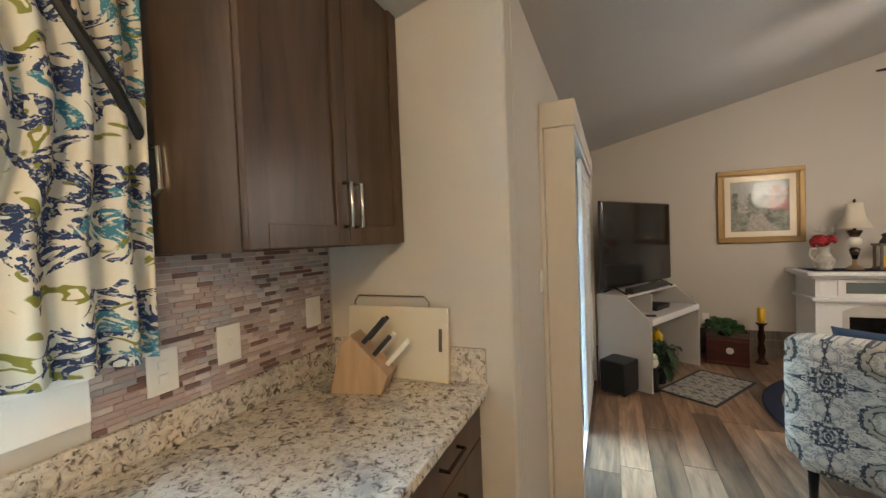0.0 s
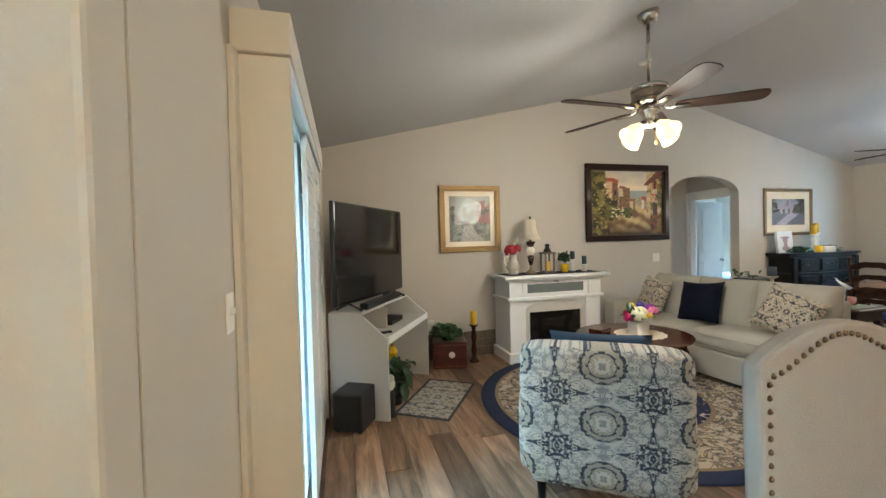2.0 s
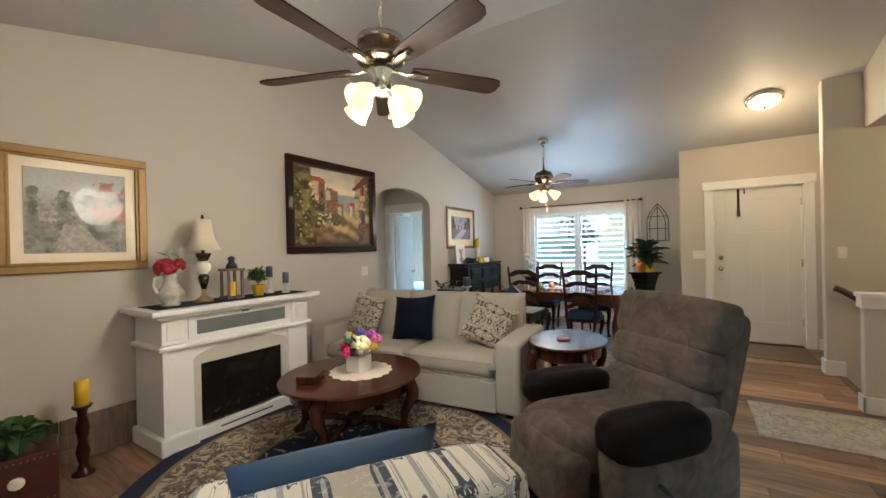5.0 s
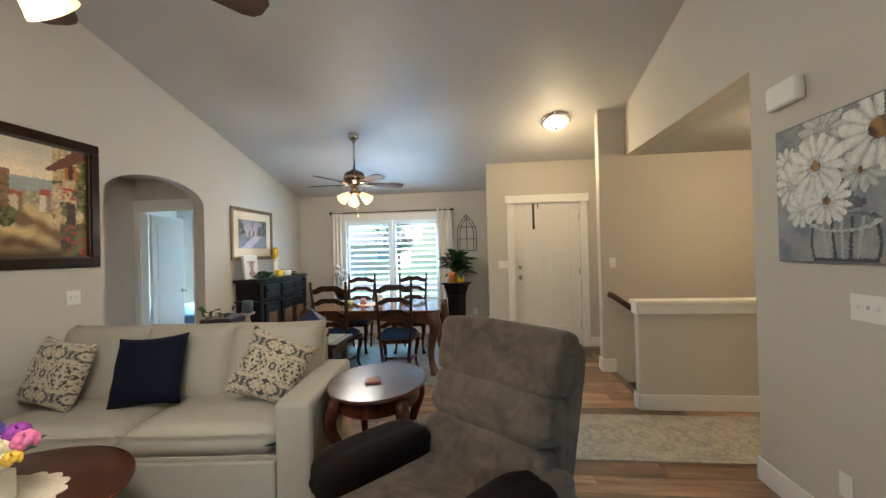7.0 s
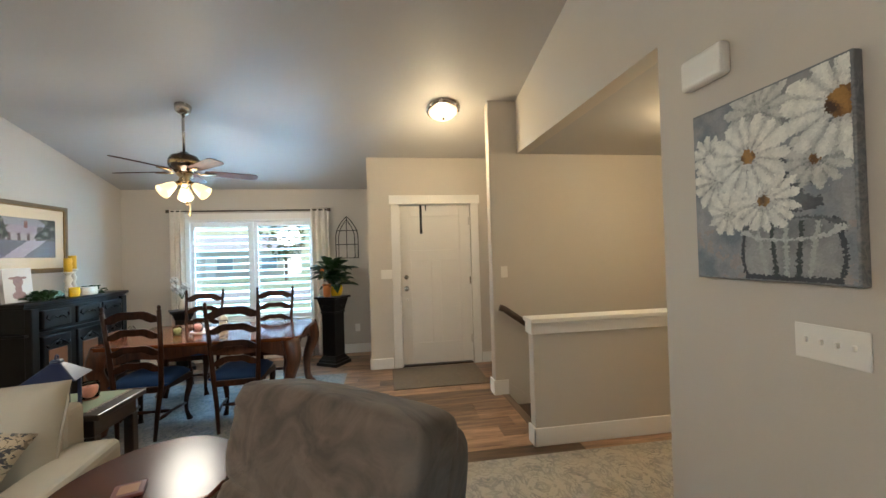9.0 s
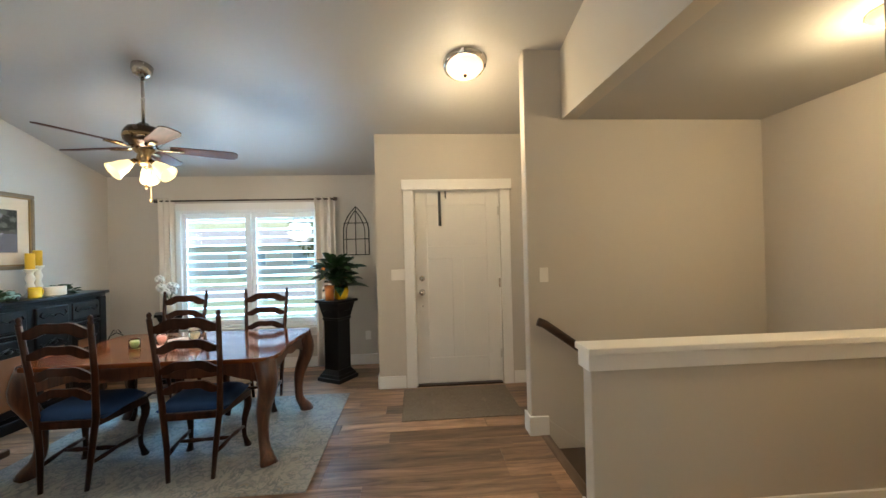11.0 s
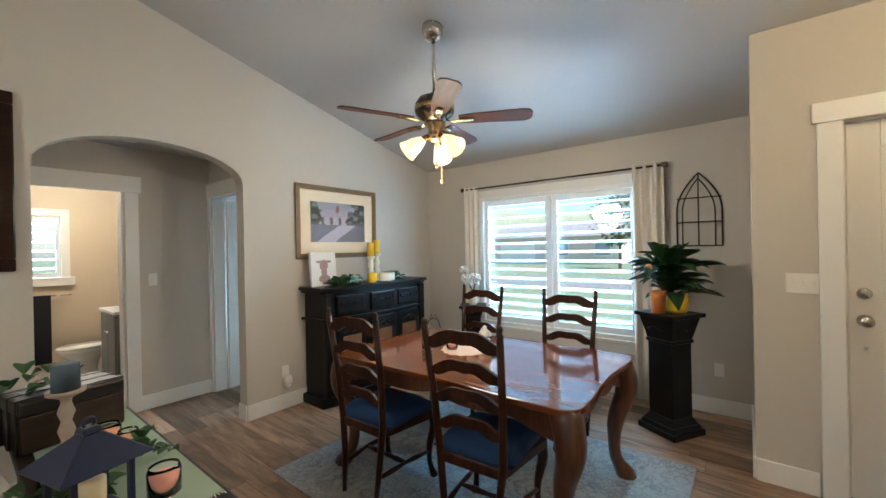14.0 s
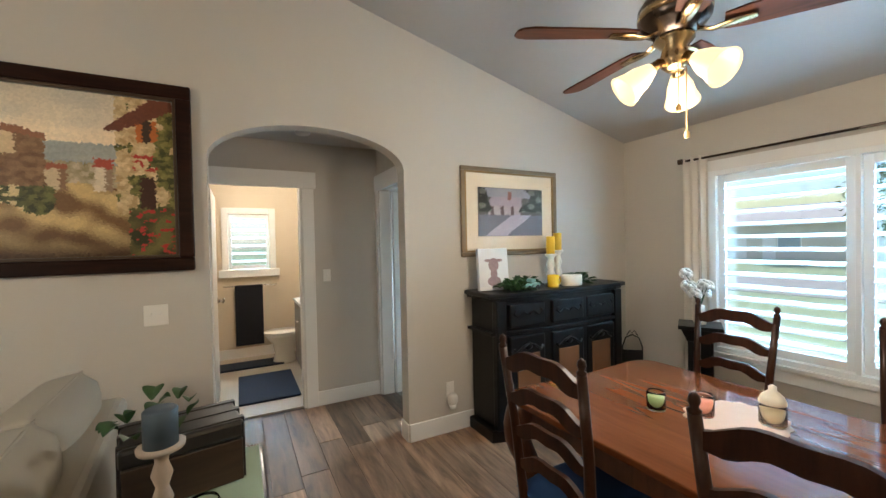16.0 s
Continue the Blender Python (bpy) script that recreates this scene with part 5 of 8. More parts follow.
part("door_frame", cube(-0.43, 0.43, -0.178, -0.164, 0.775, 0.935, 0.004), WHITEW, fp)
part("glass_door", cube(-0.37, 0.37, -0.182, -0.172, 0.80, 0.905, 0.002), plain("smoked_glass", (0.16, 0.18, 0.17), 0.08, relief=0), fp, "smoked glass media door")
part("door_pull", cube(-0.03, 0.03, -0.196, -0.178, 0.92, 0.93, 0.003), IRON, fp)
part("crown", cube(-0.645, 0.645, -0.235, 0.27, 0.945, 0.975, 0.012), WHITEW, fp)
part("mantel_shelf", cube(-0.69, 0.69, -0.275, 0.28, 0.975, 1.012, 0.008), WHITEW, fp)
STONE = plain("travertine", (0.55, 0.52, 0.46), 0.55, var=0.2, scale=9, grain=45)
arch_out = [(-0.40, 0.10), (-0.40, 0.60)] + [(0.40 * math.cos(radians(a)), 0.60 + 0.10 * math.sin(radians(a))) for a in range(170, 9, -10)] + [(0.40, 0.60), (0.40, 0.10), (0.34, 0.10), (0.34, 0.57), (-0.34, 0.57), (-0.34, 0.10)]
part("surround", slab(arch_out, 0.140, 0.158, 0, None, UPX), STONE, fp, "veined stone-look surround")
span = [(-0.44, 0.72), (0.44, 0.72), (0.44, 0.60)] + [(0.40 * math.cos(radians(a)), 0.60 + 0.10 * math.sin(radians(a))) for a in range(0, 181, 10)] + [(-0.44, 0.60)]
part("arch_board", slab(span, 0.140, 0.165, 0, None, UPX), WHITEW, fp)
part("firebox", cube(-0.34, 0.34, -0.145, -0.135, 0.12, 0.57), plain("firebox_glass", (0.012, 0.011, 0.010), 0.07, relief=0), fp, "dark glossy firebox glass")
lg = bmesh.new()
for i in range(6):
    tube([(-0.24 + 0.09 * i, -0.128, 0.17 + 0.02 * (i % 2)), (-0.14 + 0.06 * i, -0.118, 0.22 + 0.03 * (i % 3))], 0.022, 8, lg)
part("log_set", lg, plain("charred_log", (0.03, 0.022, 0.017), 0.9), fp)
part("hearth_rail", cube(-0.40, 0.40, -0.19, -0.14, 0.0, 0.10, 0.006), WHITEW, fp)
part("vent_slot", cube(-0.22, 0.22, -0.193, -0.188, 0.055, 0.066), IRON, fp)
runner = tagged(link("mantel_runner", cube(-0.62, 0.62, -0.17, 0.17, 0, 0.004, 0.001), NAVY), "dark navy cloth runner on the mantel", "table runner")
runner.matrix_basis = pose(2.73, 4.97, 1.012)
MZ = 1.016

lampt = thing("table_lamp", pose(2.50, 4.98, MZ), "table lamp with a cream bell shade and bronze urn base", "lamp")
part("foot", lathe([(0, 0), (0.065, 0), (0.065, 0.015), (0.045, 0.03), (0.02, 0.05), (0.018, 0.10)], 24), plain("aged_gold", (0.30, 0.22, 0.12), 0.4, 0.5), lampt, "", True)
part("stem", lathe([(0.018, 0.10), (0.035, 0.16), (0.042, 0.20), (0.02, 0.22)], 20), DARKNICK, lampt, "", True)
part("urn", lathe([(0.02, 0.22), (0.048, 0.25), (0.052, 0.29), (0.03, 0.32)], 24), CREAM, lampt, "", True)
part("neck", lathe([(0.03, 0.32), (0.055, 0.37), (0.06, 0.385), (0.012, 0.39), (0.008, 0.66), (0.012, 0.67), (0.008, 0.69), (0, 0.695)], 20), DARKNICK, lampt, "", True)
part("shade", lathe([(0.130, 0.41), (0.10, 0.45), (0.078, 0.52), (0.066, 0.60), (0.06, 0.655), (0.056, 0.655), (0.075, 0.52), (0.126, 0.412)], 28), plain("cream_shade", (0.66, 0.58, 0.44), 0.8, var=0.04), lampt, "cream bell shade", True)

vase = thing("pitcher_vase", pose(2.26, 4.97, MZ), "cream floral pitcher holding red silk flowers", "vase")
part("body", lathe([(0, 0), (0.06, 0), (0.065, 0.012), (0.045, 0.025), (0.085, 0.07), (0.088, 0.10), (0.055, 0.15), (0.04, 0.19), (0.052, 0.235), (0.045, 0.23)], 28), plain("painted_china", (0.42, 0.40, 0.34), 0.25, var=0.55, scale=22, grain=40), vase, "", True)
part("handle", tube([(-0.045, 0, 0.22), (-0.10, 0, 0.21), (-0.11, 0, 0.15), (-0.08, 0, 0.10)], 0.009, 8), CREAM, vase, "", True)
part("red_bloom", flower_ball(flower_ball(bmesh.new(), -0.03, 0, 0.28, 0.085, 18), 0.04, -0.03, 0.30, 0.06), plain("red_petals", (0.30, 0.012, 0.02), 0.7, var=0.3, scale=30), vase, "", True)
part("white_sprigs", foliage(46, 0.07, 0.10, 0.09, 8, 0.1, (0.3, 1.4), 0.25), plain("dusty_white", (0.45, 0.44, 0.38), 0.8), vase).matrix_basis = pose(0.05, 0, 0.28)
lant = thing("lantern", pose(2.72, 4.97, MZ), "weathered wooden lantern with a black metal top", "lantern")
GREYW = wood("grey_wood", (0.12, 0.09, 0.065), (0.28, 0.22, 0.17), 0.7)
for x in (-0.07, 0.07):
    for y in (-0.07, 0.07):
        part("post", cube(x - 0.012, x + 0.012, y - 0.012, y + 0.012, 0.02, 0.22, 0.002), GREYW, lant)
part("floor_board", cube(-0.09, 0.09, -0.09, 0.09, 0, 0.022, 0.003), GREYW, lant)
part("roof_board", cube(-0.095, 0.095, -0.095, 0.095, 0.22, 0.24, 0.003), GREYW, lant)
part("cap", lathe([(0.06, 0.24), (0.05, 0.27), (0.03, 0.29), (0.03, 0.31), (0.045, 0.315), (0.02, 0.335), (0, 0.34)], 16), IRON, lant, "", True)
part("candle", lathe([(0, 0.022), (0.035, 0.022), (0.035, 0.13), (0, 0.13)], 20), WAXY, lant)
lant.scale = (0.8, 0.8, 1.05)
top = thing("topiary", pose(2.95, 4.96, MZ), "small ball topiary in a yellow pot", "plant")
part("pot", lathe([(0, 0), (0.04, 0), (0.052, 0.09), (0.055, 0.095), (0.048, 0.09), (0, 0.08)], 24), YELLOW, top, "", True)
part("stem", tube([(0, 0, 0.08), (0.004, 0, 0.16)], 0.006, 6), GREYW, top)
part("crown", foliage(150, 0.045, 0.09, 0.045, 5, 0.1, (-0.6, 1.5), 0.7), LEAF, top).matrix_basis = pose(0, 0, 0.13)


def candle_holder(name, m, h, r, cup, wax, label, hc=0.09, rc=0.033, body=None):
    c = thing(name, m, label, "candle holder")
    prof = [(0, 0), (r * 1.7, 0), (r * 1.7, 0.012), (r, 0.03)]
    for i in range(5):
        u = (i + 0.5) / 5
        prof += [(r * (0.65 + 0.45 * (i % 2)), 0.03 + (h - 0.06) * u)]
    prof += [(r * 0.8, h - 0.03), (rc * 1.35, h - 0.012), (rc * 1.4, h), (0, h)]
    part("stand", lathe(prof, 20), body or cup, c, "", True)
    part("candle", lathe([(0, h), (rc, h), (rc, h + hc - 0.004), (rc * 0.9, h + hc), (0, h + hc - 0.004)], 20), wax, c, "", True)
    return c


BLUEW = plain("blue_wax", (0.05, 0.075, 0.10), 0.55, var=0.5, scale=14, grain=30)
MARBLE = plain("white_stone", (0.60, 0.57, 0.52), 0.4, var=0.2, scale=15)
candle_holder("candlestick", pose(3.10, 5.02, MZ), 0.15, 0.022, MARBLE, BLUEW, "pale stone candlestick with a slate blue candle", 0.10, 0.028)
candle_holder("candlestick", pose(3.20, 4.92, MZ), 0.09, 0.022, MARBLE, BLUEW, "short stone candlestick with a slate blue candle", 0.10, 0.028)

# media stand in the corner
tv0 = pose(0.88, 4.26, 0, 0, 0, 61.5)
ms = thing("media_stand", tv0, "light grey angled corner media stand with a sloping front", "media stand")
PROF = [(0, 0), (0.52, 0), (0.52, 0.86), (0.24, 0.86), (0.0, 0.66)]
for s in (-1, 1):
    part("side_panel", slab(PROF, s * 0.56 - 0.012, s * 0.56 + 0.012, 0, None, UPY), GREYL, ms)
part("top_shelf", cube(-0.548, 0.548, 0.22, 0.52, 0.845, 0.868, 0.003), GREYL, ms)
part("sloped_shelf", cube(-0.548, 0.548, 0.005, 0.40, 0.635, 0.66, 0.003), GREYL, ms)
part("front_lip", cube(-0.548, 0.548, -0.006, 0.012, 0.615, 0.672, 0.003), WHITEW, ms)
part("back_panel", cube(-0.548, 0.548, 0.50, 0.515, 0.02, 0.845), GREYL, ms)
part("divider", cube(-0.19, -0.17, 0.16, 0.50, 0.66, 0.845), GREYL, ms)
tvs = thing("television", Matrix.Translation((-0.04, 0.02, 0)) @ tv0 @ pose(-0.03, 0.30, 0.868, 0, 0, -3), "large black flat-screen television on the media stand", "television")
part("screen", cube(-0.66, 0.66, -0.012, 0.012, 0.065, 0.90, 0.006), GLOSSB, tvs, "switched-off glossy black screen")
part("bezel", cube(-0.668, 0.668, 0.0, 0.03, 0.057, 0.908, 0.006), BLACKP, tvs)
part("housing", cube(-0.45, 0.45, 0.028, 0.06, 0.12, 0.6, 0.015), BLACKP, tvs)
for s in (-1, 1):
    part("foot", tube([(s * 0.45, -0.12, 0.006), (s * 0.45, 0.01, 0.06), (s * 0.45, 0.13, 0.006)], 0.010, 6), BLACKP, tvs)
sbar = tagged(link("sound_bar", cube(-0.40, 0.40, -0.04, 0.04, 0, 0.055, 0.012), BLACKP), "long black sound bar in front of the television", "sound bar")
sbar.matrix_basis = tv0 @ pose(-0.03, 0.235, 0.868) @ pose(0, 0.03, 0, 0, 0, 0)
dvd = tagged(link("disc_player", cube(-0.15, 0.15, -0.10, 0.10, 0, 0.045, 0.004), BLACKP), "slim black disc player on the shelf", "disc player")
dvd.matrix_basis = tv0 @ pose(0.08, 0.26, 0.661)
remote = tagged(link("remote_control", cube(-0.02, 0.02, -0.08, 0.08, 0, 0.018, 0.006), BLACKP), "black remote control on the shelf", "remote")
remote.matrix_basis = tv0 @ pose(-0.38, 0.12, 0.661, 0, 0, 40)
sub = thing("subwoofer", pose(0.34, 3.77, 0, 0, 0, -28), "black subwoofer box on the floor beside the stand", "speaker")
part("cabinet", cube(-0.12, 0.12, -0.13, 0.13, 0.012, 0.30, 0.008), BLACKP, sub)
part("grille", cube(-0.108, 0.108, -0.138, -0.128, 0.025, 0.288, 0.004), plain("grille_cloth", (0.01, 0.01, 0.011), 0.95), sub)
for x in (-0.09, 0.09):
    for y in (-0.10, 0.10):
        part("foot", lathe([(0.015, 0), (0.015, 0.012)], 8, None, pose(x, y, 0)), BLACKP, sub)
WICKER = plain("dark_wicker", (0.07, 0.045, 0.03), 0.8, var=0.5, scale=40, grain=90, relief=0.8)
crate = thing("wooden_crate", tv0 @ pose(0.22, 0.28, 0), "small brown slatted crate under the media stand", "crate")
for z in (0.02, 0.11):
    for y in (-0.12, 0.12):
        part("slat", cube(-0.19, 0.19, y - 0.008, y + 0.008, z, z + 0.07, 0.002), GREYW, crate)
    for x in (-0.19, 0.19):
        part("slat", cube(x - 0.008, x + 0.008, -0.112, 0.112, z, z + 0.07, 0.002), GREYW, crate)
part("bottom", cube(-0.18, 0.18, -0.112, 0.112, 0.0, 0.018), GREYW, crate)
ylan = thing("lantern", tv0 @ pose(0.02, 0.20, 0.0), "yellow metal lantern under the media stand", "lantern")
part("pedestal", lathe([(0.07, 0), (0.07, 0.25)], 12), WICKER, ylan)
part("body", lathe([(0, 0.25), (0.055, 0.25), (0.055, 0.27), (0.048, 0.275), (0.05, 0.38), (0.06, 0.385), (0.035, 0.43), (0.018, 0.44), (0.018, 0.47), (0, 0.48)], 8), YELLOW, ylan)
ivy = thing("ivy_plant", tv0 @ pose(-0.22, 0.10, 0), "trailing green ivy in a dark pot under the stand", "plant")
part("pot", lathe([(0, 0), (0.07, 0), (0.09, 0.16), (0.08, 0.15), (0, 0.14)], 20), IRON, ivy)
part("leaves", foliage(110, 0.12, 0.28, 0.10, 11, 0.7, (-0.4, 1.0), 0.75), LEAFD, ivy).matrix_basis = pose(0, 0, 0.12)
bunny = tagged(link("figurine", blob(0.045, 0.035, 0.05, blob(0.03, 0.03, 0.03, None, pose(-0.02, -0.01, 0.32)), pose(0, 0, 0.26), 0.1, 3), CREAM, smooth=True), "small cream ceramic figurine on a stone pedestal", "figurine")
bunny.matrix_basis = tv0 @ pose(-0.46, 0.03, 0)
part("pedestal", lathe([(0.05, 0), (0.05, 0.02), (0.035, 0.04), (0.035, 0.20), (0.05, 0.215)], 14), IRON, bunny)
trunk = thing("trunk", pose(1.44, 4.96, 0, 0, 0, -12), "small dark red studded trunk beside the fireplace", "trunk")
REDW = wood("red_stain", (0.05, 0.010, 0.008), (0.14, 0.025, 0.02), 0.35, "x", 1.0, 0.3)
part("body", cube(-0.19, 0.19, -0.13, 0.13, 0, 0.30, 0.01), REDW, trunk)
part("medallion", lathe([(0, 0), (0.035, 0), (0.03, 0.008), (0, 0.01)], 20, None, pose(0.02, -0.13, 0.16, 90, 0, 0)), CREAM, trunk, "round cream dial")
for i in range(14):
    for z in (0.03, 0.27):
        part("stud", lathe([(0, 0), (0.006, 0), (0, 0.005)], 6, None, pose(-0.17 + 0.026 * i, -0.131, z, 90, 0, 0)), GOLD, trunk)
fern = thing("fern", pose(1.42, 4.98, 0.30), "leafy green fern in a pot on the trunk", "plant")
part("pot", lathe([(0, 0), (0.06, 0), (0.07, 0.05), (0, 0.045)], 16), IRON, fern)
part("leaves", foliage(120, 0.08, 0.08, 0.13, 21, 0.5, (0.0, 1.2), 0.55), LEAF, fern).matrix_basis = pose(0, 0, 0.04)
candle_holder("floor_candlestick", pose(1.76, 5.02, 0), 0.44, 0.035, IRON, WAXY, "tall dark turned candlestick with a yellow pillar candle", 0.16, 0.037, WALNUT)
drift = tagged(new("trim_planks"), "weathered brown plank strip along the wall", "wall trim", "", "structure")
for i, (x0, x1, z0, z1) in enumerate(((0.75, 1.55, 0, 0.10), (1.56, 2.13, 0, 0.10), (0.75, 1.35, 0.104, 0.20), (1.36, 2.13, 0.104, 0.20), (0.75, 1.70, 0.204, 0.30), (1.71, 2.13, 0.204, 0.30))):
    part("plank", cube(x0, x1, YN - 0.018 - 0.002 * (i % 2), YN, z0, z1, 0.003), GREYW, drift)

# ---- pictures ----


def picture(name, x0, x1, z0, z1, fw, material, frame_mat, label, mat_w=0.0, depth=0.035, glazed=True, inner=None):
    p = thing(name, pose((x0 + x1) / 2, YN, (z0 + z1) / 2), label, "picture")
    w, h = (x1 - x0) / 2, (z1 - z0) / 2
    for nm, a in (("rail", (-w, w, h - fw, h)), ("rail", (-w, w, -h, -h + fw)), ("stile", (-w, -w + fw, -h + fw, h - fw)), ("stile", (w - fw, w, -h + fw, h - fw))):
        part("frame_" + nm, cube(a[0], a[1], -depth, -0.002, a[2], a[3], 0.008), frame_mat, p)
    if inner:
        i = fw
        for a in ((-w + i, w - i, h - i - 0.015, h - i), (-w + i, w - i, -h + i, -h + i + 0.015), (-w + i, -w + i + 0.015, -h + i + 0.015, h - i - 0.015), (w - i - 0.015, w - i, -h + i + 0.015, h - i - 0.015)):
            part("slip", cube(a[0], a[1], -depth * 0.8, -0.004, a[2], a[3], 0.003), inner, p)
    if mat_w:
        part("mat_board", cube(-w + fw, w - fw, -0.010, -0.004, -h + fw, h - fw), MATBOARD, p)
    part("print", cube(-w + fw + mat_w, w - fw - mat_w, -0.014, -0.011 if mat_w else -0.004, -h + fw + mat_w, h - fw - mat_w), material, p, "painted view")
    if glazed:
        pane("glass", -w + fw, w - fw, -0.020, -0.018, -h + fw, h - fw, p, PICGLASS)
    return p


def painted(name, rows, scale, seed, rough=0.45):
    """Brushwork: bands of colours from bottom to top, broken by strokes. rows: height and two colours."""
    m, t, b = nodes_of(name)
    v = coords(t)
    sep = t.nodes.new("ShaderNodeSeparateXYZ")
    t.links.new(v, sep.inputs[0])
    mp = add(t, "ShaderNodeMapping")
    mp.inputs["Location"].default_value = (seed * 3.1, seed * 1.7, seed)
    t.links.new(v, mp.inputs["Vector"])
    wob = noise_tex(t, mp.outputs[0], scale, 4, 0.6, 1.0)
    z = math_n(t, "ADD", math_n(t, "ADD", sep.outputs[2], 0.5), math_n(t, "MULTIPLY", math_n(t, "SUBTRACT", wob, 0.5), 0.55))
    a = ramp(t, z, [(p, c) for p, c, _ in rows])
    c2 = ramp(t, z, [(p, c) for p, _, c in rows])
    dab = noise_tex(t, mp.outputs[0], scale * 5, 5, 0.7, 2.0)
    a = mixc(t, ramp(t, dab, [(0.42, (0, 0, 0)), (0.56, (1, 1, 1))]), a, c2)
    t.links.new(a, b.inputs["Base Color"])
    b.inputs["Roughness"].default_value = rough
    bump(t, b, dab, 0.3, 0.002)
    return m


VILLAGE = painted("village_oil", [(0.0, (0.05, 0.03, 0.01), (0.09, 0.055, 0.02)), (0.22, (0.17, 0.11, 0.045), (0.07, 0.04, 0.015)), (0.42, (0.16, 0.12, 0.04), (0.05, 0.045, 0.02)), (0.62, (0.18, 0.13, 0.06), (0.06, 0.04, 0.02)), (0.80, (0.40, 0.36, 0.27), (0.24, 0.22, 0.19)), (1.0, (0.22, 0.20, 0.17), (0.36, 0.30, 0.22))], 4.0, 2)
p2 = picture("oil_painting", 3.467, 4.81, 1.376, 2.43, 0.075, VILLAGE, FRAMED, "oil painting of a sunny village street in a dark frame", 0, 0.05, False, plain("slip_bronze", (0.06, 0.035, 0.02), 0.4, 0.3))


rr = random.Random(4)


def mixed(a, b, k):
    k = max(0.0, min(1.0, k))
    return tuple(x + (y - x) * k for x, y in zip(a, b))


def tuft(u, v, s, seed=0.0):
    return noise.noise(Vector((u * s, v * s, seed)))


def village(u, v):
    """Colour of the sunny village street at u across and v down, both 0 to 1."""
    leafy, speck = tuft(u, v, 11, 1.0), tuft(u, v, 34, 2.0)
    sky = mixed((0.46, 0.44, 0.38), (0.74, 0.65, 0.50), v / 0.3 + 0.5 * tuft(u, v * 2, 5, 7.0))
    if v > 0.31:
        sky = mixed((0.24, 0.28, 0.30), (0.36, 0.38, 0.36), 0.5 + tuft(u, v * 4, 6, 5.0))
    c = sky
    if v > 0.43:
        c = mixed((0.20, 0.18, 0.09), (0.46, 0.40, 0.30), 0.5 + 1.2 * speck)
    road = v > 0.55 + 0.10 * abs(u - 0.64) / 0.4
    if road:
        band = 0.5 + 0.5 * math.sin(30 * v + 5 * math.sin(4 * u)) + 0.8 * leafy
        c = mixed((0.15, 0.085, 0.035), (0.52, 0.40, 0.19), band * (1.2 - 1.5 * abs(u - 0.62)))
        c = mixed(c, (0.045, 0.024, 0.012), (v - 0.80) / 0.2 + 0.35 * (u < 0.25))
    # houses on the shady side
    if 0.53 < u < 0.60 and 0.44 < v < 0.60:
        c = (0.50, 0.42, 0.28) if u < 0.575 else (0.20, 0.12, 0.07)
        if v < 0.475:
            c = (0.26, 0.09, 0.05)
    if 0.38 < u < 0.53 and 0.23 + 0.35 * abs(u - 0.41) < v < 0.60:
        c = (0.54, 0.44, 0.28) if u < 0.435 and v < 0.40 else mixed((0.13, 0.07, 0.035), (0.24, 0.15, 0.08), 0.5 + speck)
        if v < 0.27 + 0.35 * abs(u - 0.41):
            c = (0.24, 0.11, 0.06)
    if 0.20 < u < 0.37 and 0.11 + 0.4 * max(0, u - 0.30) < v < 0.62:
        c = mixed((0.60, 0.46, 0.30), (0.34, 0.20, 0.11), 2 * speck) if u < 0.285 else mixed((0.15, 0.075, 0.04), (0.23, 0.12, 0.07), 0.5 + speck)
        if v < 0.17 + 0.4 * max(0, u - 0.30):
            c = (0.36, 0.085, 0.045)
        if 0.31 < u < 0.34 and 0.30 < v < 0.38:
            c = (0.04, 0.022, 0.015)
    # trees and shrubs
    if u < 0.20 + 0.05 * leafy or (u < 0.36 and v > 0.40 + 0.10 * leafy and v < 0.78):
        c = mixed((0.035, 0.032, 0.012), (0.22, 0.19, 0.06), 0.45 + 1.3 * leafy + 0.7 * speck)
        if speck > 0.40 and v > 0.25:
            c = (0.50, 0.36, 0.12)
    if 0.26 < u < 0.56 and 0.58 < v < 0.72 + 0.05 * leafy:
        c = mixed((0.03, 0.035, 0.012), (0.13, 0.14, 0.045), 0.5 + 1.5 * speck)
        if speck > 0.10 and u < 0.46:
            c = (0.58, 0.50, 0.28)
    # small white house and the tall one on the sunny side
    if 0.695 < u < 0.765 and 0.40 < v < 0.60:
        c = (0.58, 0.53, 0.42) if u < 0.735 else (0.26, 0.19, 0.13)
        if v < 0.445 - 0.4 * abs(u - 0.74) + 0.02:
            c = (0.34, 0.07, 0.045)
    if u > 0.775 and v < 0.74:
        c = mixed((0.56, 0.46, 0.28), (0.36, 0.26, 0.13), 0.5 + 1.4 * speck)
        if leafy > 0.08 + 0.35 * (u < 0.82) or (u > 0.93 and leafy > -0.2):
            c = mixed((0.05, 0.055, 0.018), (0.20, 0.19, 0.06), 0.5 + 1.6 * speck)
        if 0.855 < u < 0.935 and 0.14 < v < 0.28:
            c = (0.40, 0.12, 0.03) if abs(u - 0.895) > 0.016 else (0.05, 0.03, 0.02)
        if 0.865 < u < 0.925 and v > 0.50 + 1.2 * max(0.0, abs(u - 0.895) - 0.018):
            c = (0.045, 0.018, 0.012)
    if u > 0.735 and v < 0.20 - 0.75 * (u - 0.735) + 0.06 and v > 0.20 - 1.15 * (u - 0.735) and v < 0.22:
        c = (0.13, 0.045, 0.028)
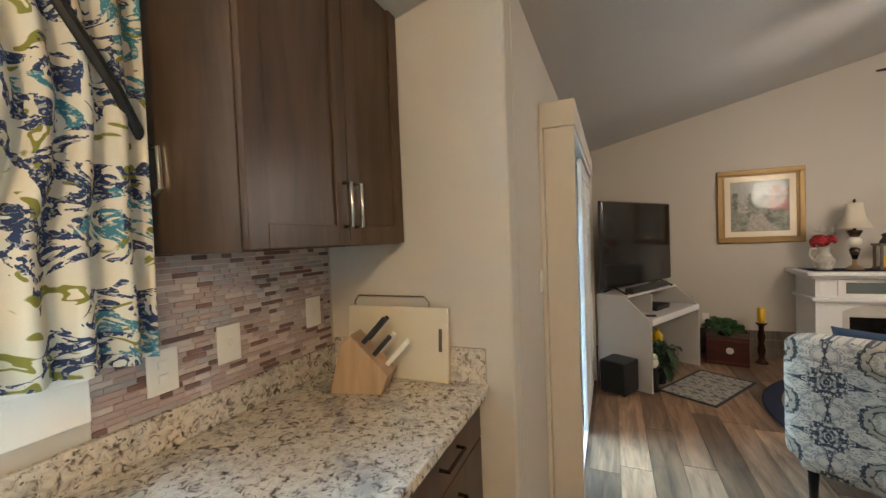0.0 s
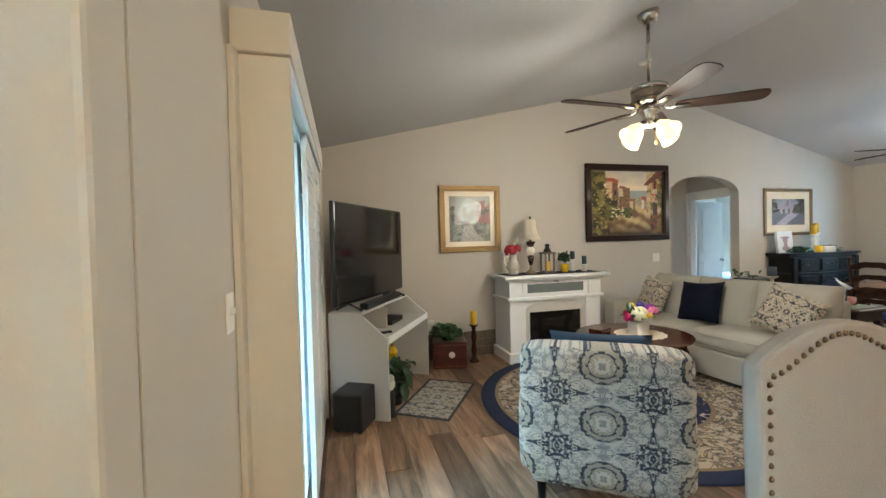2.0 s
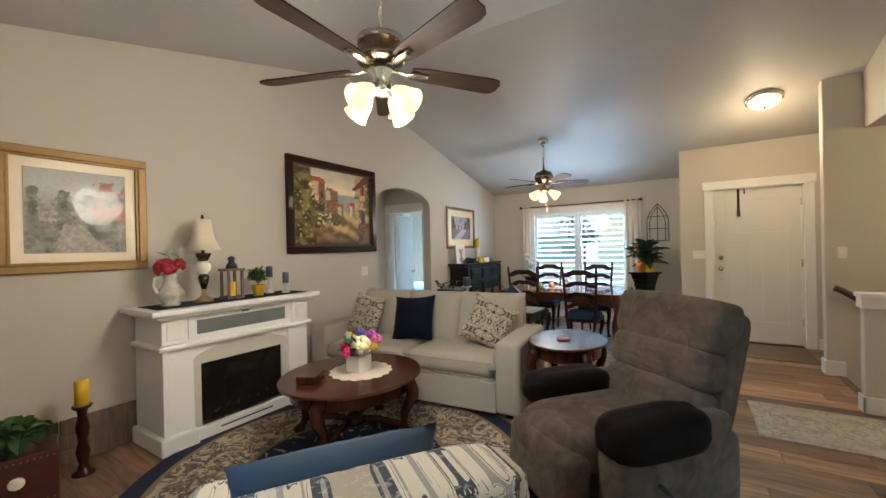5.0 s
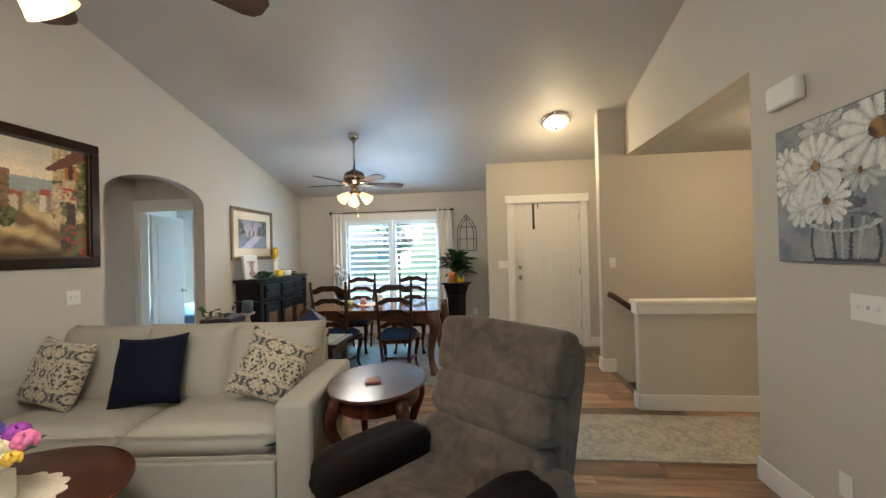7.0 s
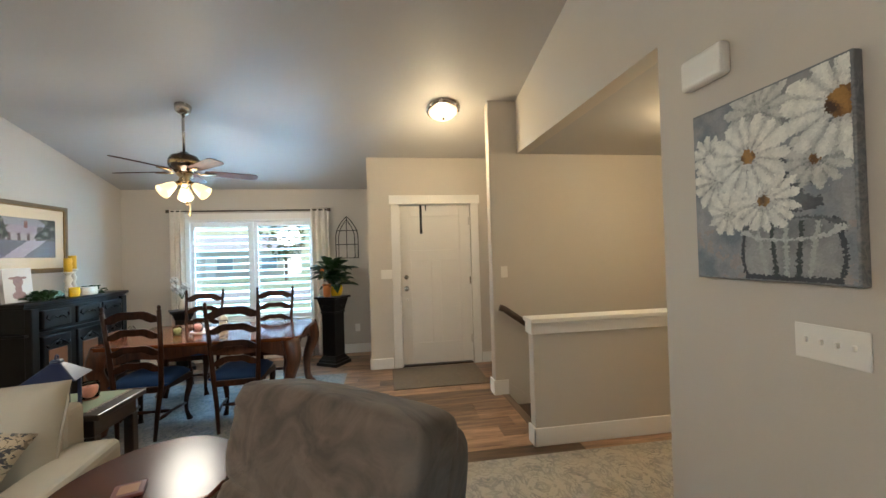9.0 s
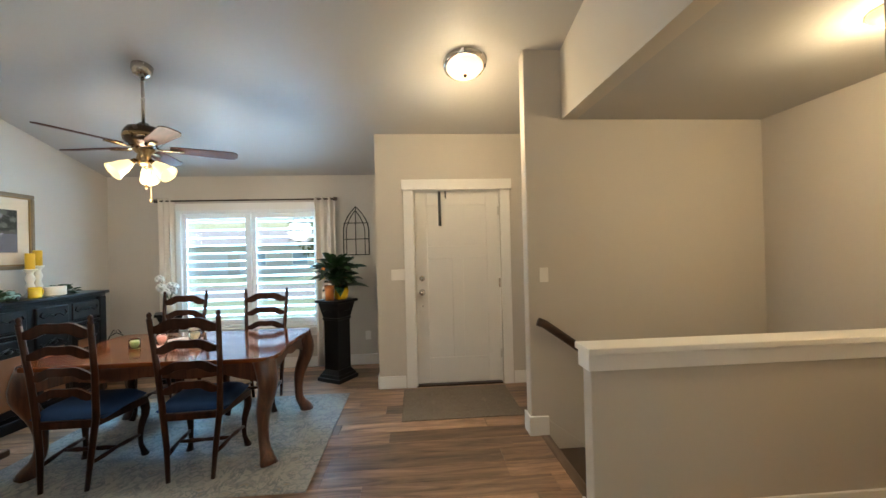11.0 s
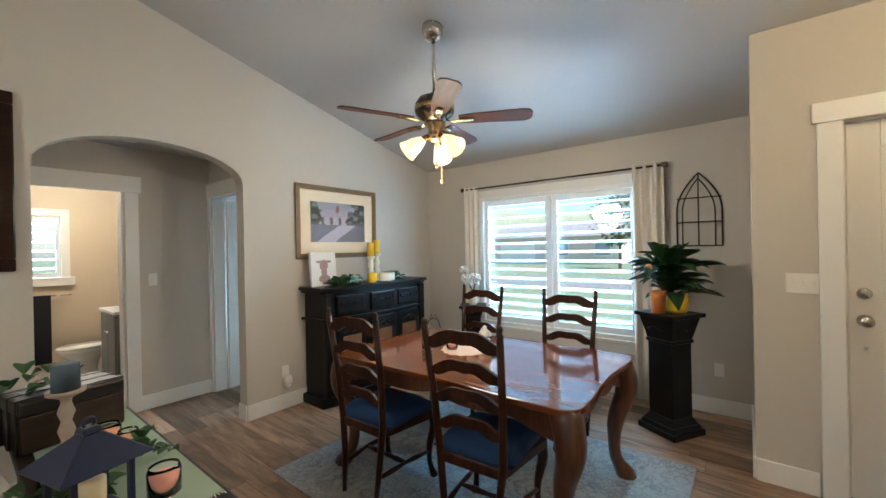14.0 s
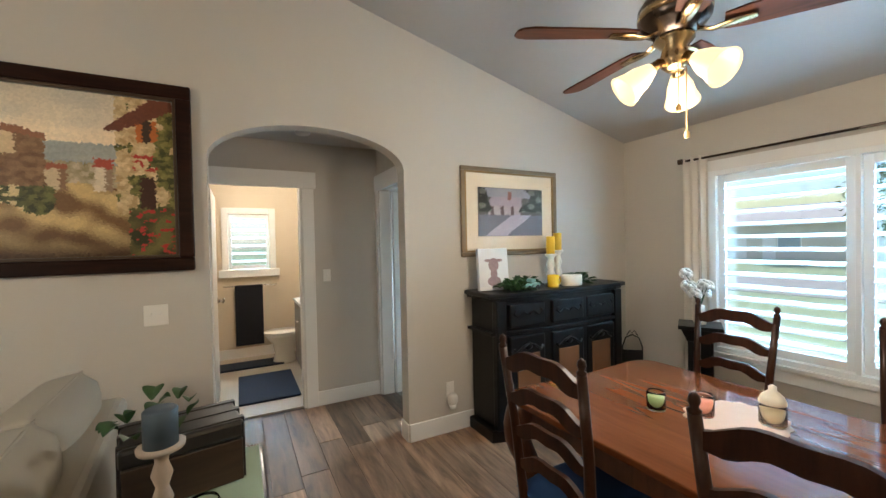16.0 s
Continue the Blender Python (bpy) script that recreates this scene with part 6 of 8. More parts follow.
    if u > 0.82 and v > 0.70:
        c = mixed((0.03, 0.03, 0.012), (0.13, 0.12, 0.04), 0.5 + 1.5 * leafy)
        if speck > 0.24:
            c = (0.36, 0.03, 0.025)
    if 0.84 < u < 0.93 and 0.36 < v < 0.46 and speck > 0.05:
        c = (0.34, 0.04, 0.03)
    return c


def paint_material(name, rough=0.42):
    """Paint whose colour is laid on stroke by stroke."""
    m, t, b = nodes_of(name)
    at = t.nodes.new("ShaderNodeAttribute")
    at.attribute_name = "pigment"
    grain = noise_tex(t, coords(t), 240, 3)
    a = mixc(t, 0.25, at.outputs["Color"], mixc(t, grain, (0.55, 0.55, 0.55), (1, 1, 1)), "MULTIPLY")
    t.links.new(a, b.inputs["Base Color"])
    b.inputs["Roughness"].default_value = rough
    b.inputs["Specular IOR Level"].default_value = 0.3
    bump(t, b, grain, 0.4, 0.001)
    return m


OILS = paint_material("oil_paint")
INKS = paint_material("print_ink", 0.6)
STROKE = ((-1, -0.6), (-0.2, -1), (0.7, -1), (1, 0), (0.7, 1), (-0.2, 1), (-1, 0.6))


def brushwork(p, scene_of, w, h, y, layers, paint, lean=0.3, loose=0.8, dx=0.0, dz=0.0):
    """Covers a canvas of w by h with strokes in the colours of scene_of(u, v). layers: rows, columns, size, share, lift."""
    verts, faces, tints = [], [], []
    for nv, nu, size, share, lift in layers:
        for iv in range(nv):
            for iu in range(nu):
                u, v = (iu + rr.random()) / nu, (iv + rr.random()) / nv
                if rr.random() > share:
                    continue
                c = scene_of(u, v)
                k = rr.uniform(0.92, 1.08)
                l, b = size * rr.uniform(0.010, 0.017) * w, size * rr.uniform(0.006, 0.010) * w
                x, z = max(-w / 2 + l, min(w / 2 - l, (u - 0.5) * w)), max(-h / 2 + l, min(h / 2 - l, (0.5 - v) * h))
                a = rr.gauss(lean, loose)
                ca, sa, yy, n = math.cos(a), math.sin(a), y - lift - 0.0007 * rr.random(), len(verts)
                verts += [(dx + x + f * l * ca - g * b * sa, yy - 0.0003 * (f > 0), dz + z + f * l * sa + g * b * ca) for f, g in STROKE]
                faces.append(tuple(range(n, n + 7)))
                tints += [(c[0] * k, c[1] * k, c[2] * k, 1.0)] * 7
    me = bpy.data.meshes.new("brushwork")
    me.from_pydata(verts, [], faces)
    at = me.color_attributes.new("pigment", "FLOAT_COLOR", "POINT")
    at.data.foreach_set("color", [q for c in tints for q in c])
    me.materials.append(paint)
    ob = new("brushwork", me)
    ob.parent = p
    ob["kind"] = "stuff"
    return ob


brushwork(p2, lambda u, v: tuple(a * k for a, k in zip(village(u, v), (1.32, 1.20, 1.06))), 1.16, 0.87, -0.0146, ((44, 58, 1.9, 1.0, 0.0), (76, 100, 0.95, 0.9, 0.0009), (110, 146, 0.55, 0.6, 0.0017)), OILS)


def garden(u, v):
    """A washed-out garden with a path, a wall and a rosy tree."""
    leafy, speck = tuft(u, v, 7, 11.0), tuft(u, v, 22, 12.0)
    c = mixed((0.30, 0.30, 0.27), (0.22, 0.22, 0.19), v)
    if v > 0.30 + 0.12 * leafy:
        c = mixed((0.10, 0.105, 0.085), (0.25, 0.24, 0.19), 0.5 + leafy + 0.6 * speck)
    if u > 0.62 and 0.10 < v < 0.62 and leafy + 0.4 * speck > 0.0:
        c = (0.26, 0.13, 0.10)
    if v > 0.66 and abs(u - 0.45 - 0.3 * (v - 0.7)) < 0.10 + 0.5 * (v - 0.66):
        c = mixed((0.32, 0.30, 0.25), (0.22, 0.20, 0.17), 0.5 + speck)
    if 0.12 < u < 0.30 and 0.38 < v < 0.62:
        c = mixed((0.34, 0.32, 0.28), (0.20, 0.19, 0.16), 0.5 + 1.4 * speck)
    return c


garden_print = picture("framed_print", 1.432, 2.224, 1.292, 2.114, 0.055, painted("garden_print", [(0, (0.22, 0.20, 0.15), (0.14, 0.14, 0.11)), (0.4, (0.30, 0.28, 0.22), (0.18, 0.17, 0.13)), (0.7, (0.26, 0.24, 0.20), (0.22, 0.13, 0.10)), (1, (0.34, 0.32, 0.27), (0.26, 0.25, 0.21))], 4, 7, 0.5), GOLD, "faded garden print with cream mat in a gilt frame", 0.075, 0.04, True, GOLD)
brushwork(garden_print, garden, 0.53, 0.56, -0.0146, ((34, 32, 2.4, 1.0, 0.0), (60, 56, 1.2, 0.8, 0.0009)), INKS)
cottage_print = picture("framed_print", 6.624, 7.642, 1.386, 2.125, 0.035, painted("house_print", [(0, (0.16, 0.13, 0.15), (0.05, 0.05, 0.07)), (0.35, (0.30, 0.24, 0.27), (0.10, 0.10, 0.13)), (0.55, (0.20, 0.16, 0.17), (0.34, 0.28, 0.27)), (0.8, (0.05, 0.055, 0.06), (0.14, 0.14, 0.15)), (1, (0.45, 0.43, 0.42), (0.12, 0.13, 0.13))], 4, 12, 0.5), FRAMEB, "cottage print with cream mat in a bronze frame", 0.13, 0.03, True, GOLD)


def cottage(u, v):
    if v < 0.50 and (u < 0.10 + 0.2 * v or u > 0.70 + 0.1 * math.sin(9 * v)):
        return (0.035, 0.04, 0.035) if math.sin(25 * u) * math.sin(21 * v) < 0.3 else (0.13, 0.14, 0.12)
    if 0.44 < u < 0.50 and 0.06 < v < 0.25:
        return (0.20, 0.10, 0.09)
    if 0.20 - 0.5 * (v - 0.18) < u < 0.66 and 0.18 < v < 0.38:
        return (0.29, 0.25, 0.29)
    if 0.14 < u < 0.66 and 0.38 <= v < 0.56:
        return (0.10, 0.07, 0.07) if math.sin(40 * u) > 0.5 else (0.33, 0.29, 0.30)
    if v <= 0.20:
        return (0.24, 0.25, 0.29)
    if v > 0.56:
        return (0.34, 0.31, 0.37) if abs(u - 0.45 - 0.25 * math.sin(4 * v)) < 0.16 else (0.13, 0.13, 0.16)
    return (0.09, 0.09, 0.08)


brushwork(cottage_print, cottage, 0.684, 0.405, -0.0146, ((36, 60, 1.6, 1.0, 0.0), (64, 108, 0.8, 0.8, 0.0009)), INKS)


# flower canvas
dc = thing("flower_canvas", pose(3.755, YS, 1.685, 0, 0, 180), "grey canvas painting of white daisies in a glass jar", "painting")
part("canvas", cube(-0.298, 0.298, -0.036, 0, -0.352, 0.352, 0.004), painted("grey_brush", [(0, (0.10, 0.105, 0.12), (0.20, 0.20, 0.20)), (0.35, (0.16, 0.17, 0.18), (0.26, 0.25, 0.24)), (0.7, (0.11, 0.12, 0.135), (0.20, 0.20, 0.21)), (1, (0.15, 0.16, 0.17), (0.10, 0.11, 0.12))], 5, 3), dc)


DAISIES = ((0.43, 0.335, 0.23, 14, 0.3, 1.0, 1), (0.525, 0.585, 0.19, 15, 0.9, 1.0, 1), (0.27, 0.63, 0.13, 10, 0.2, 0.95, 0), (0.96, 0.20, 0.28, 13, 0.5, 0.98, 2), (0.19, 0.43, 0.18, 12, 0.1, 0.93, 0),
           (0.82, 0.42, 0.16, 12, 0.7, 0.62, 1), (0.13, 0.27, 0.13, 11, 0.4, 0.85, 0), (0.50, 0.10, 0.20, 13, 0.6, 0.66, 0))


def jar_study(u, v):
    """Grey wash with a round glass jar, dark stems and pale lights in it."""
    wash, speck = tuft(u, v, 5, 21.0), tuft(u, v, 15, 22.0)
    c = mixed((0.17, 0.195, 0.22), (0.36, 0.35, 0.345), 0.45 + 0.9 * wash + 0.4 * speck)
    if v > 0.72 and wash > 0.05 and speck > 0.0:
        c = (0.33, 0.29, 0.27)
    if v < 0.25 and u > 0.35:
        c = mixed((0.20, 0.20, 0.20), (0.33, 0.33, 0.32), 0.5 + wash)
    if 0.28 < u < 0.85 and 0.34 < v < 0.66 and speck > -0.15:
        c = mixed((0.035, 0.04, 0.05), (0.14, 0.15, 0.16), 0.5 + wash)
    for k, (cu, cv, size, n, turn, tone, heart) in enumerate(DAISIES):
        du, dv = (u - cu) * 0.85, (v - cv) * (1.12 if k % 2 else 1.0)
        r, a = math.hypot(du, dv), math.atan2(dv, du)
        f = (a / (2 * math.pi) * n + turn + 0.25 * tuft(cu + math.cos(a), cv + math.sin(a), 3, k)) % 1.0
        edge = abs(2 * f - 1)
        if heart and r < size * (0.26 if heart == 2 else 0.17):
            return mixed((0.34, 0.18, 0.045), (0.06, 0.03, 0.015), 0.5 + 1.6 * speck + 3 * dv)
        if r < size * (0.70 + 0.30 * (1 - edge ** 2.2) + 0.12 * tuft(math.cos(a), math.sin(a), 4, 9.0 + k)):
            lit = tone * (1.0 - 0.50 * edge ** 3 - 0.22 * (r < 0.35 * size) + 0.25 * tuft(u, v, 20, 3.0 + k) - 0.12 * (dv > 0))
            return mixed((0.12, 0.13, 0.14), (0.82, 0.80, 0.72), lit)
    rim = ((u - 0.66) / 0.27) ** 2 + ((v - 0.74) / 0.055) ** 2
    side = abs(u - 0.66) - 0.27 - 0.03 * math.sin(3.0 * (v - 0.72) / 0.28)
    if v > 0.70 and side < 0:
        c = mixed((0.17, 0.18, 0.19), (0.36, 0.36, 0.35), 0.4 + wash + 0.5 * speck)
        for k in range(5):
            if abs(u - 0.50 - 0.075 * k - 0.10 * (0.85 - v) * (k - 2)) < 0.014:
                c = (0.05, 0.06, 0.06) if k % 2 else (0.40, 0.41, 0.39)
        if side > -0.025 or v > 0.975:
            c = (0.05, 0.055, 0.065)
    if 0.80 < rim < 1.25:
        c = (0.48, 0.49, 0.48) if v > 0.735 else (0.10, 0.11, 0.12)
    return c


brushwork(dc, jar_study, 0.585, 0.69, -0.0366, ((34, 28, 2.6, 1.0, 0.0), (70, 60, 1.2, 0.95, 0.0008), (110, 94, 0.75, 0.9, 0.0016)), OILS, 0.6, 0.7)

# ---- dining room ----
dt = thing("dining_table", pose(6.71, 3.27, 0), "polished cherry dining table with carved cabriole legs", "table")
out = []
for cx, cy, a0 in ((0.44, 0.75, 0), (-0.44, 0.75, 90), (-0.44, -0.75, 180), (0.44, -0.75, 270)):
    out += arc(cx, cy, 0.10, 0.10, a0, a0 + 90, 5)
wavy = []
for (xa, ya), (xb, yb) in zip(out, out[1:] + out[:1]):
    n = 12 if abs(xa - xb) + abs(ya - yb) > 0.3 else 1
    for i in range(n):
        u = i / n
        k = 0.018 * math.sin(math.pi * u) * (1 - 2.2 * math.sin(math.pi * u))
        dx, dy = (0, math.copysign(1, ya)) if abs(ya - yb) < 1e-6 else ((math.copysign(1, xa), 0) if abs(xa - xb) < 1e-6 else (0, 0))
        wavy.append((xa + (xb - xa) * u + k * dx, ya + (yb - ya) * u + k * dy))
part("tabletop", slab(wavy, 0.732, 0.762, 0.006), CHERRYX, dt, "glossy cherry top")
CARVE = wood("carved_cherry", (0.05, 0.016, 0.008), (0.19, 0.07, 0.03), 0.28, "z", 1.0, 0.4)


def scallop(length, axis, pos):
    prof = [(-length / 2, 0.732)] + [(length / 2, 0.732)] + [(length / 2 - length * i / 24, 0.655 - 0.030 * abs(math.cos(3 * math.pi * i / 24)) - 0.05 * abs(2 * i / 24 - 1) ** 3) for i in range(25)]
    m = UPX if axis == "x" else UPY
    return slab(prof, -pos - 0.012, -pos + 0.012, 0, None, m) if axis == "x" else slab(prof, pos - 0.012, pos + 0.012, 0, None, m)


for s in (-1, 1):
    part("apron", scallop(0.86, "x", s * 0.77), CARVE, dt)
    part("apron", scallop(1.50, "y", s * 0.46), CARVE, dt)
    for k in (-1, 1):
        a = math.degrees(math.atan2(k, s))
        leg = part("leg", cabriole(0.735, 2.2, 16, 0.09), CARVE, dt, "carved curved leg", True)
        leg.matrix_basis = pose(s * 0.435, k * 0.745, 0.0, 0, 0, a)
        part("carved_knee", blob(0.06, 0.066, 0.10, None, pose(0.072, 0, 0.60), 0.3, 3), CARVE, leg, "", True)
        part("foot", blob(0.04, 0.035, 0.028, None, pose(0.075, 0, 0.038), 0.1, 3), CARVE, leg, "", True)


def ladder_chair(m, label):
    c = thing("ladder_back_chair", m, label, "chair", "chairs round the dining table")
    for s in (-1, 1):
        part("back_post", tube([(s * 0.135, 0.21, 0.0), (s * 0.15, 0.19, 0.22), (s * 0.175, 0.18, 0.45), (s * 0.19, 0.205, 0.75), (s * 0.205, 0.25, 1.06)], [0.014, 0.019, 0.021, 0.019, 0.017], 8), WALNUT, c, "", True)
        part("finial", lathe([(0.014, 0), (0.018, 0.012), (0.010, 0.02), (0.016, 0.035), (0.012, 0.05), (0, 0.06)], 10, None, pose(s * 0.205, 0.25, 1.055)), WALNUT, c, "", True)
        part("front_leg", cabriole(0.42, 0.95, 10, 0.035), WALNUT, c, "", True).matrix_basis = pose(s * 0.19, -0.21, 0, 0, 0, -90 + 40 * s)
        part("side_stretcher", tube([(s * 0.19, -0.20, 0.16), (s * 0.175, -0.08, 0.165), (s * 0.17, 0.0, 0.17), (s * 0.16, 0.10, 0.165), (s * 0.148, 0.19, 0.16)], [0.010, 0.016, 0.011, 0.016, 0.010], 8), WALNUT, c, "", True)
    part("cross_stretcher", tube([(-0.17, -0.01, 0.165), (-0.08, -0.01, 0.165), (0, -0.01, 0.165), (0.08, -0.01, 0.165), (0.17, -0.01, 0.165)], [0.010, 0.017, 0.011, 0.017, 0.010], 8), WALNUT, c, "", True)
    part("seat_frame", slab([(-0.18, 0.19), (-0.24, -0.22), (-0.12, -0.245), (0.12, -0.245), (0.24, -0.22), (0.18, 0.19)], 0.385, 0.435, 0.006), WALNUT, c)
    part("seat", cushion(0.44, 0.42, 0.13, 0.3, 10, None, pose(0, -0.03, 0.45)), BLUESEAT, c, "navy blue upholstered seat", True)
    for i, (z, y, h) in enumerate(((1.0, 0.238, 0.05), (0.86, 0.222, 0.04), (0.72, 0.203, 0.038), (0.585, 0.19, 0.036))):
        w = 0.20 - 0.006 * i
        prof = []
        for k in range(15):
            u = k / 14
            prof.append((-w + 2 * w * u, z - h * 0.5 + 0.035 * math.sin(math.pi * u) ** 2 - 0.012 * math.sin(3 * math.pi * u) ** 2))
        for k in range(15):
            u = 1 - k / 14
            prof.append((-w + 2 * w * u, z + h * 0.5 + 0.045 * math.sin(math.pi * u) ** 1.5 - 0.008 * math.cos(4 * math.pi * u)))
        part("back_slat", slab(prof, -y - 0.010, -y + 0.010, 0, None, UPX), WALNUT, c)
    return c


ch = ladder_chair(pose(6.24, 3.66, 0.011, 0, 0, 91), "dark walnut ladder-back chair with a navy seat")
copy_thing(ch, pose(6.28, 2.93, 0.011, 0, 0, 94))
copy_thing(ch, pose(7.34, 3.78, 0.011, 0, 0, -91))
copy_thing(ch, pose(7.36, 2.97, 0.011, 0, 0, -88))
dm = tagged(link("placemat", slab([(0.20 * math.cos(a) * (1 + 0.04 * math.cos(16 * a)), 0.17 * math.sin(a) * (1 + 0.04 * math.cos(16 * a))) for a in [2 * math.pi * i / 64 for i in range(64)]], 0, 0.004), plain("pink_linen", (0.62, 0.48, 0.40), 0.9, var=0.1)), "scalloped pale pink placemat on the dining table", "placemat")
dm.matrix_basis = pose(6.80, 3.40, 0.762)


def jar(x, y, z, r, h, wax, label, lid=None):
    j = thing("candle_jar", pose(x, y, z), label, "candle jar")
    part("wax", lathe([(0, 0.006), (r * 0.88, 0.006), (r * 0.88, h * 0.72), (0, h * 0.70)], 20), wax, j, "", True)
    g = part("glass", lathe([(0, 0), (r * 0.9, 0), (r, 0.008), (r, h * 0.85), (r * 0.88, h), (r * 0.84, h), (r * 0.95, h * 0.84), (r * 0.95, 0.008), (0, 0.005)], 24), GLASS, j, "", True)
    g.visible_shadow = False
    if lid:
        part("lid", lathe([(0, h), (r * 0.98, h), (r, h + 0.006), (r * 0.8, h + 0.03), (r * 0.3, h + 0.05), (r * 0.3, h + 0.065), (0, h + 0.075)], 24), lid, j, "", True)
    return j


PINKW = plain("pink_wax", (0.75, 0.32, 0.24), 0.5, var=0.1)
CREAMW = plain("cream_wax", (0.72, 0.62, 0.42), 0.5, var=0.1)
jar(6.72, 3.48, 0.766, 0.04, 0.09, PINKW, "pink candle in a glass jar on the placemat")
jar(6.86, 3.30, 0.766, 0.045, 0.085, CREAMW, "cream candle in a glass jar with a domed lid", CREAM)
jar(6.62, 3.62, 0.762, 0.038, 0.08, plain("green_wax", (0.35, 0.45, 0.18), 0.5), "green candle in a glass jar on the table")

# buffet
bf = thing("buffet", pose(7.39, 5.07, 0), "black carved buffet with bowed front and copper door panels", "buffet")
bow = [(-0.72, 0.195), (-0.72, -0.13), (-0.62, -0.16)] + [(-0.62 + 1.24 * i / 16, -0.16 - 0.05 * math.sin(math.pi * i / 16)) for i in range(1, 16)] + [(0.62, -0.16), (0.72, -0.13), (0.72, 0.195)]


def grow(o, d):
    return [(x * (1 + d / 0.72), (y - d * 1.0 if y < 0 else y)) for x, y in o]


part("body", slab([(x * 0.94, y + (0.03 if y < 0 else 0)) for x, y in bow], 0.08, 1.06, 0.004), EBONY, bf)
part("plinth", slab(bow, 0.0, 0.09, 0.008), EBONY, bf)
part("waist_moulding", slab(bow, 0.80, 0.825, 0.005), EBONY, bf)
part("cornice", slab(bow, 1.06, 1.085, 0.005), EBONY, bf)
part("top", slab(grow(bow, 0.025), 1.085, 1.12, 0.008), EBONY, bf)
for x in (-0.64, 0.64):
    part("pilaster", cube(x - 0.045, x + 0.045, -0.165, -0.10, 0.09, 1.06, 0.01), EBONY, bf)
COPPER = plain("copper_panel", (0.20, 0.085, 0.035), 0.35, 0.3, 0.3, 6)
for x in (-0.40, 0.0, 0.40):
    yy = -0.135 - 0.05 * math.sin(math.pi * (x + 0.62) / 1.24) * 0.9
    dw = part("drawer_front", cube(x - 0.17, x + 0.17, yy - 0.02, yy + 0.03, 0.85, 1.03, 0.012), EBONY, bf)
    sc = bmesh.new()
    for s in (-1, 1):
        tube([(x, yy - 0.024, 0.94), (x + s * 0.05, yy - 0.026, 0.965), (x + s * 0.10, yy - 0.024, 0.93), (x + s * 0.14, yy - 0.024, 0.955), (x + s * 0.12, yy - 0.024, 0.98)], 0.007, 6, sc)
    part("carving", sc, EBONY, dw, "carved scroll", True)
    dr = part("door", cube(x - 0.17, x + 0.17, yy - 0.015, yy + 0.03, 0.13, 0.78, 0.01), EBONY, bf)
    part("panel", cube(x - 0.11, x + 0.11, yy - 0.021, yy - 0.012, 0.20, 0.64, 0.006), COPPER, dr, "copper-toned door panel")
    sc = bmesh.new()
    for s in (-1, 1):
        tube([(x, yy - 0.022, 0.72), (x + s * 0.06, yy - 0.026, 0.70), (x + s * 0.12, yy - 0.024, 0.66), (x + s * 0.14, yy - 0.022, 0.69)], 0.010, 6, sc)
    blob(0.035, 0.012, 0.03, sc, pose(x, yy - 0.022, 0.70), 0.2, 2)
    part("crest", sc, EBONY, dr, "carved leaf crest", True)
BZ = 1.12
pr = thing("canvas_print", pose(6.82, 5.10, BZ, -6, 0, -8), "small white canvas print of an animal on the buffet", "picture")
part("canvas", cube(-0.13, 0.13, -0.02, 0.02, 0, 0.33, 0.003), plain("white_canvas", (0.74, 0.73, 0.72), 0.8, var=0.04), pr)
bm = bmesh.new()
for x0, z0, rx, rz in ((0.0, 0.20, 0.045, 0.055), (0.0, 0.13, 0.03, 0.05), (-0.05, 0.235, 0.03, 0.012), (0.05, 0.235, 0.03, 0.012), (0.0, 0.07, 0.06, 0.04)):
    slab([(x0 + rx * math.cos(a * 0.5236), z0 + rz * math.sin(a * 0.5236)) for a in range(12)], 0.0202, 0.0215 + 0.0004 * len(bm.verts) / 60, 0, bm, UPX)
part("drawn_animal", bm, plain("soft_pink_grey", (0.36, 0.25, 0.25), 0.8, var=0.4, scale=30), pr)
candle_holder("candlestick", pose(7.42, 5.10, BZ), 0.27, 0.035, CREAM, WAXY, "cream turned candlestick with a yellow pillar candle", 0.15, 0.036)
candle_holder("candlestick", pose(7.54, 5.14, BZ), 0.30, 0.035, CREAM, WAXY, "tall cream candlestick with a yellow pillar candle", 0.15, 0.036)
mug = thing("mug", pose(7.33, 4.98, BZ), "yellow ceramic mug on the buffet", "mug")
part("cup", lathe([(0, 0), (0.045, 0), (0.047, 0.01), (0.047, 0.10), (0.043, 0.10), (0.043, 0.01), (0, 0.008)], 24), YELLOW, mug, "", True)
part("handle", tube([(0.045, 0, 0.085), (0.075, 0, 0.08), (0.082, 0, 0.05), (0.07, 0, 0.025), (0.045, 0, 0.02)], 0.007, 8), YELLOW, mug, "", True)
bowl = tagged(link("crock", lathe([(0, 0), (0.08, 0), (0.085, 0.01), (0.085, 0.085), (0.078, 0.09), (0.075, 0.02), (0, 0.015)], 28, None, None, (1.15, 0.85)), CREAM, smooth=True), "cream oval crock on the buffet", "crock")
bowl.matrix_basis = pose(7.55, 4.99, BZ)
for x, y, n, sd in ((6.92, 4.98, 60, 31), (7.12, 5.10, 60, 32), (7.72, 5.08, 45, 33)):
    g = thing("greenery", pose(x, y, BZ), "sprig of green leaves lying on the buffet", "greenery", "greenery on the buffet")
    part("leaves", foliage(n, 0.09, 0.05, 0.085, sd, 0.25, (0.0, 1.0), 0.6), LEAF, g)
car = thing("toy_truck", pose(7.08, 4.97, BZ, 0, 0, 8), "small pale green vintage toy truck on the buffet", "toy")
TEAL = plain("pale_green_enamel", (0.25, 0.42, 0.36), 0.35, var=0.1)
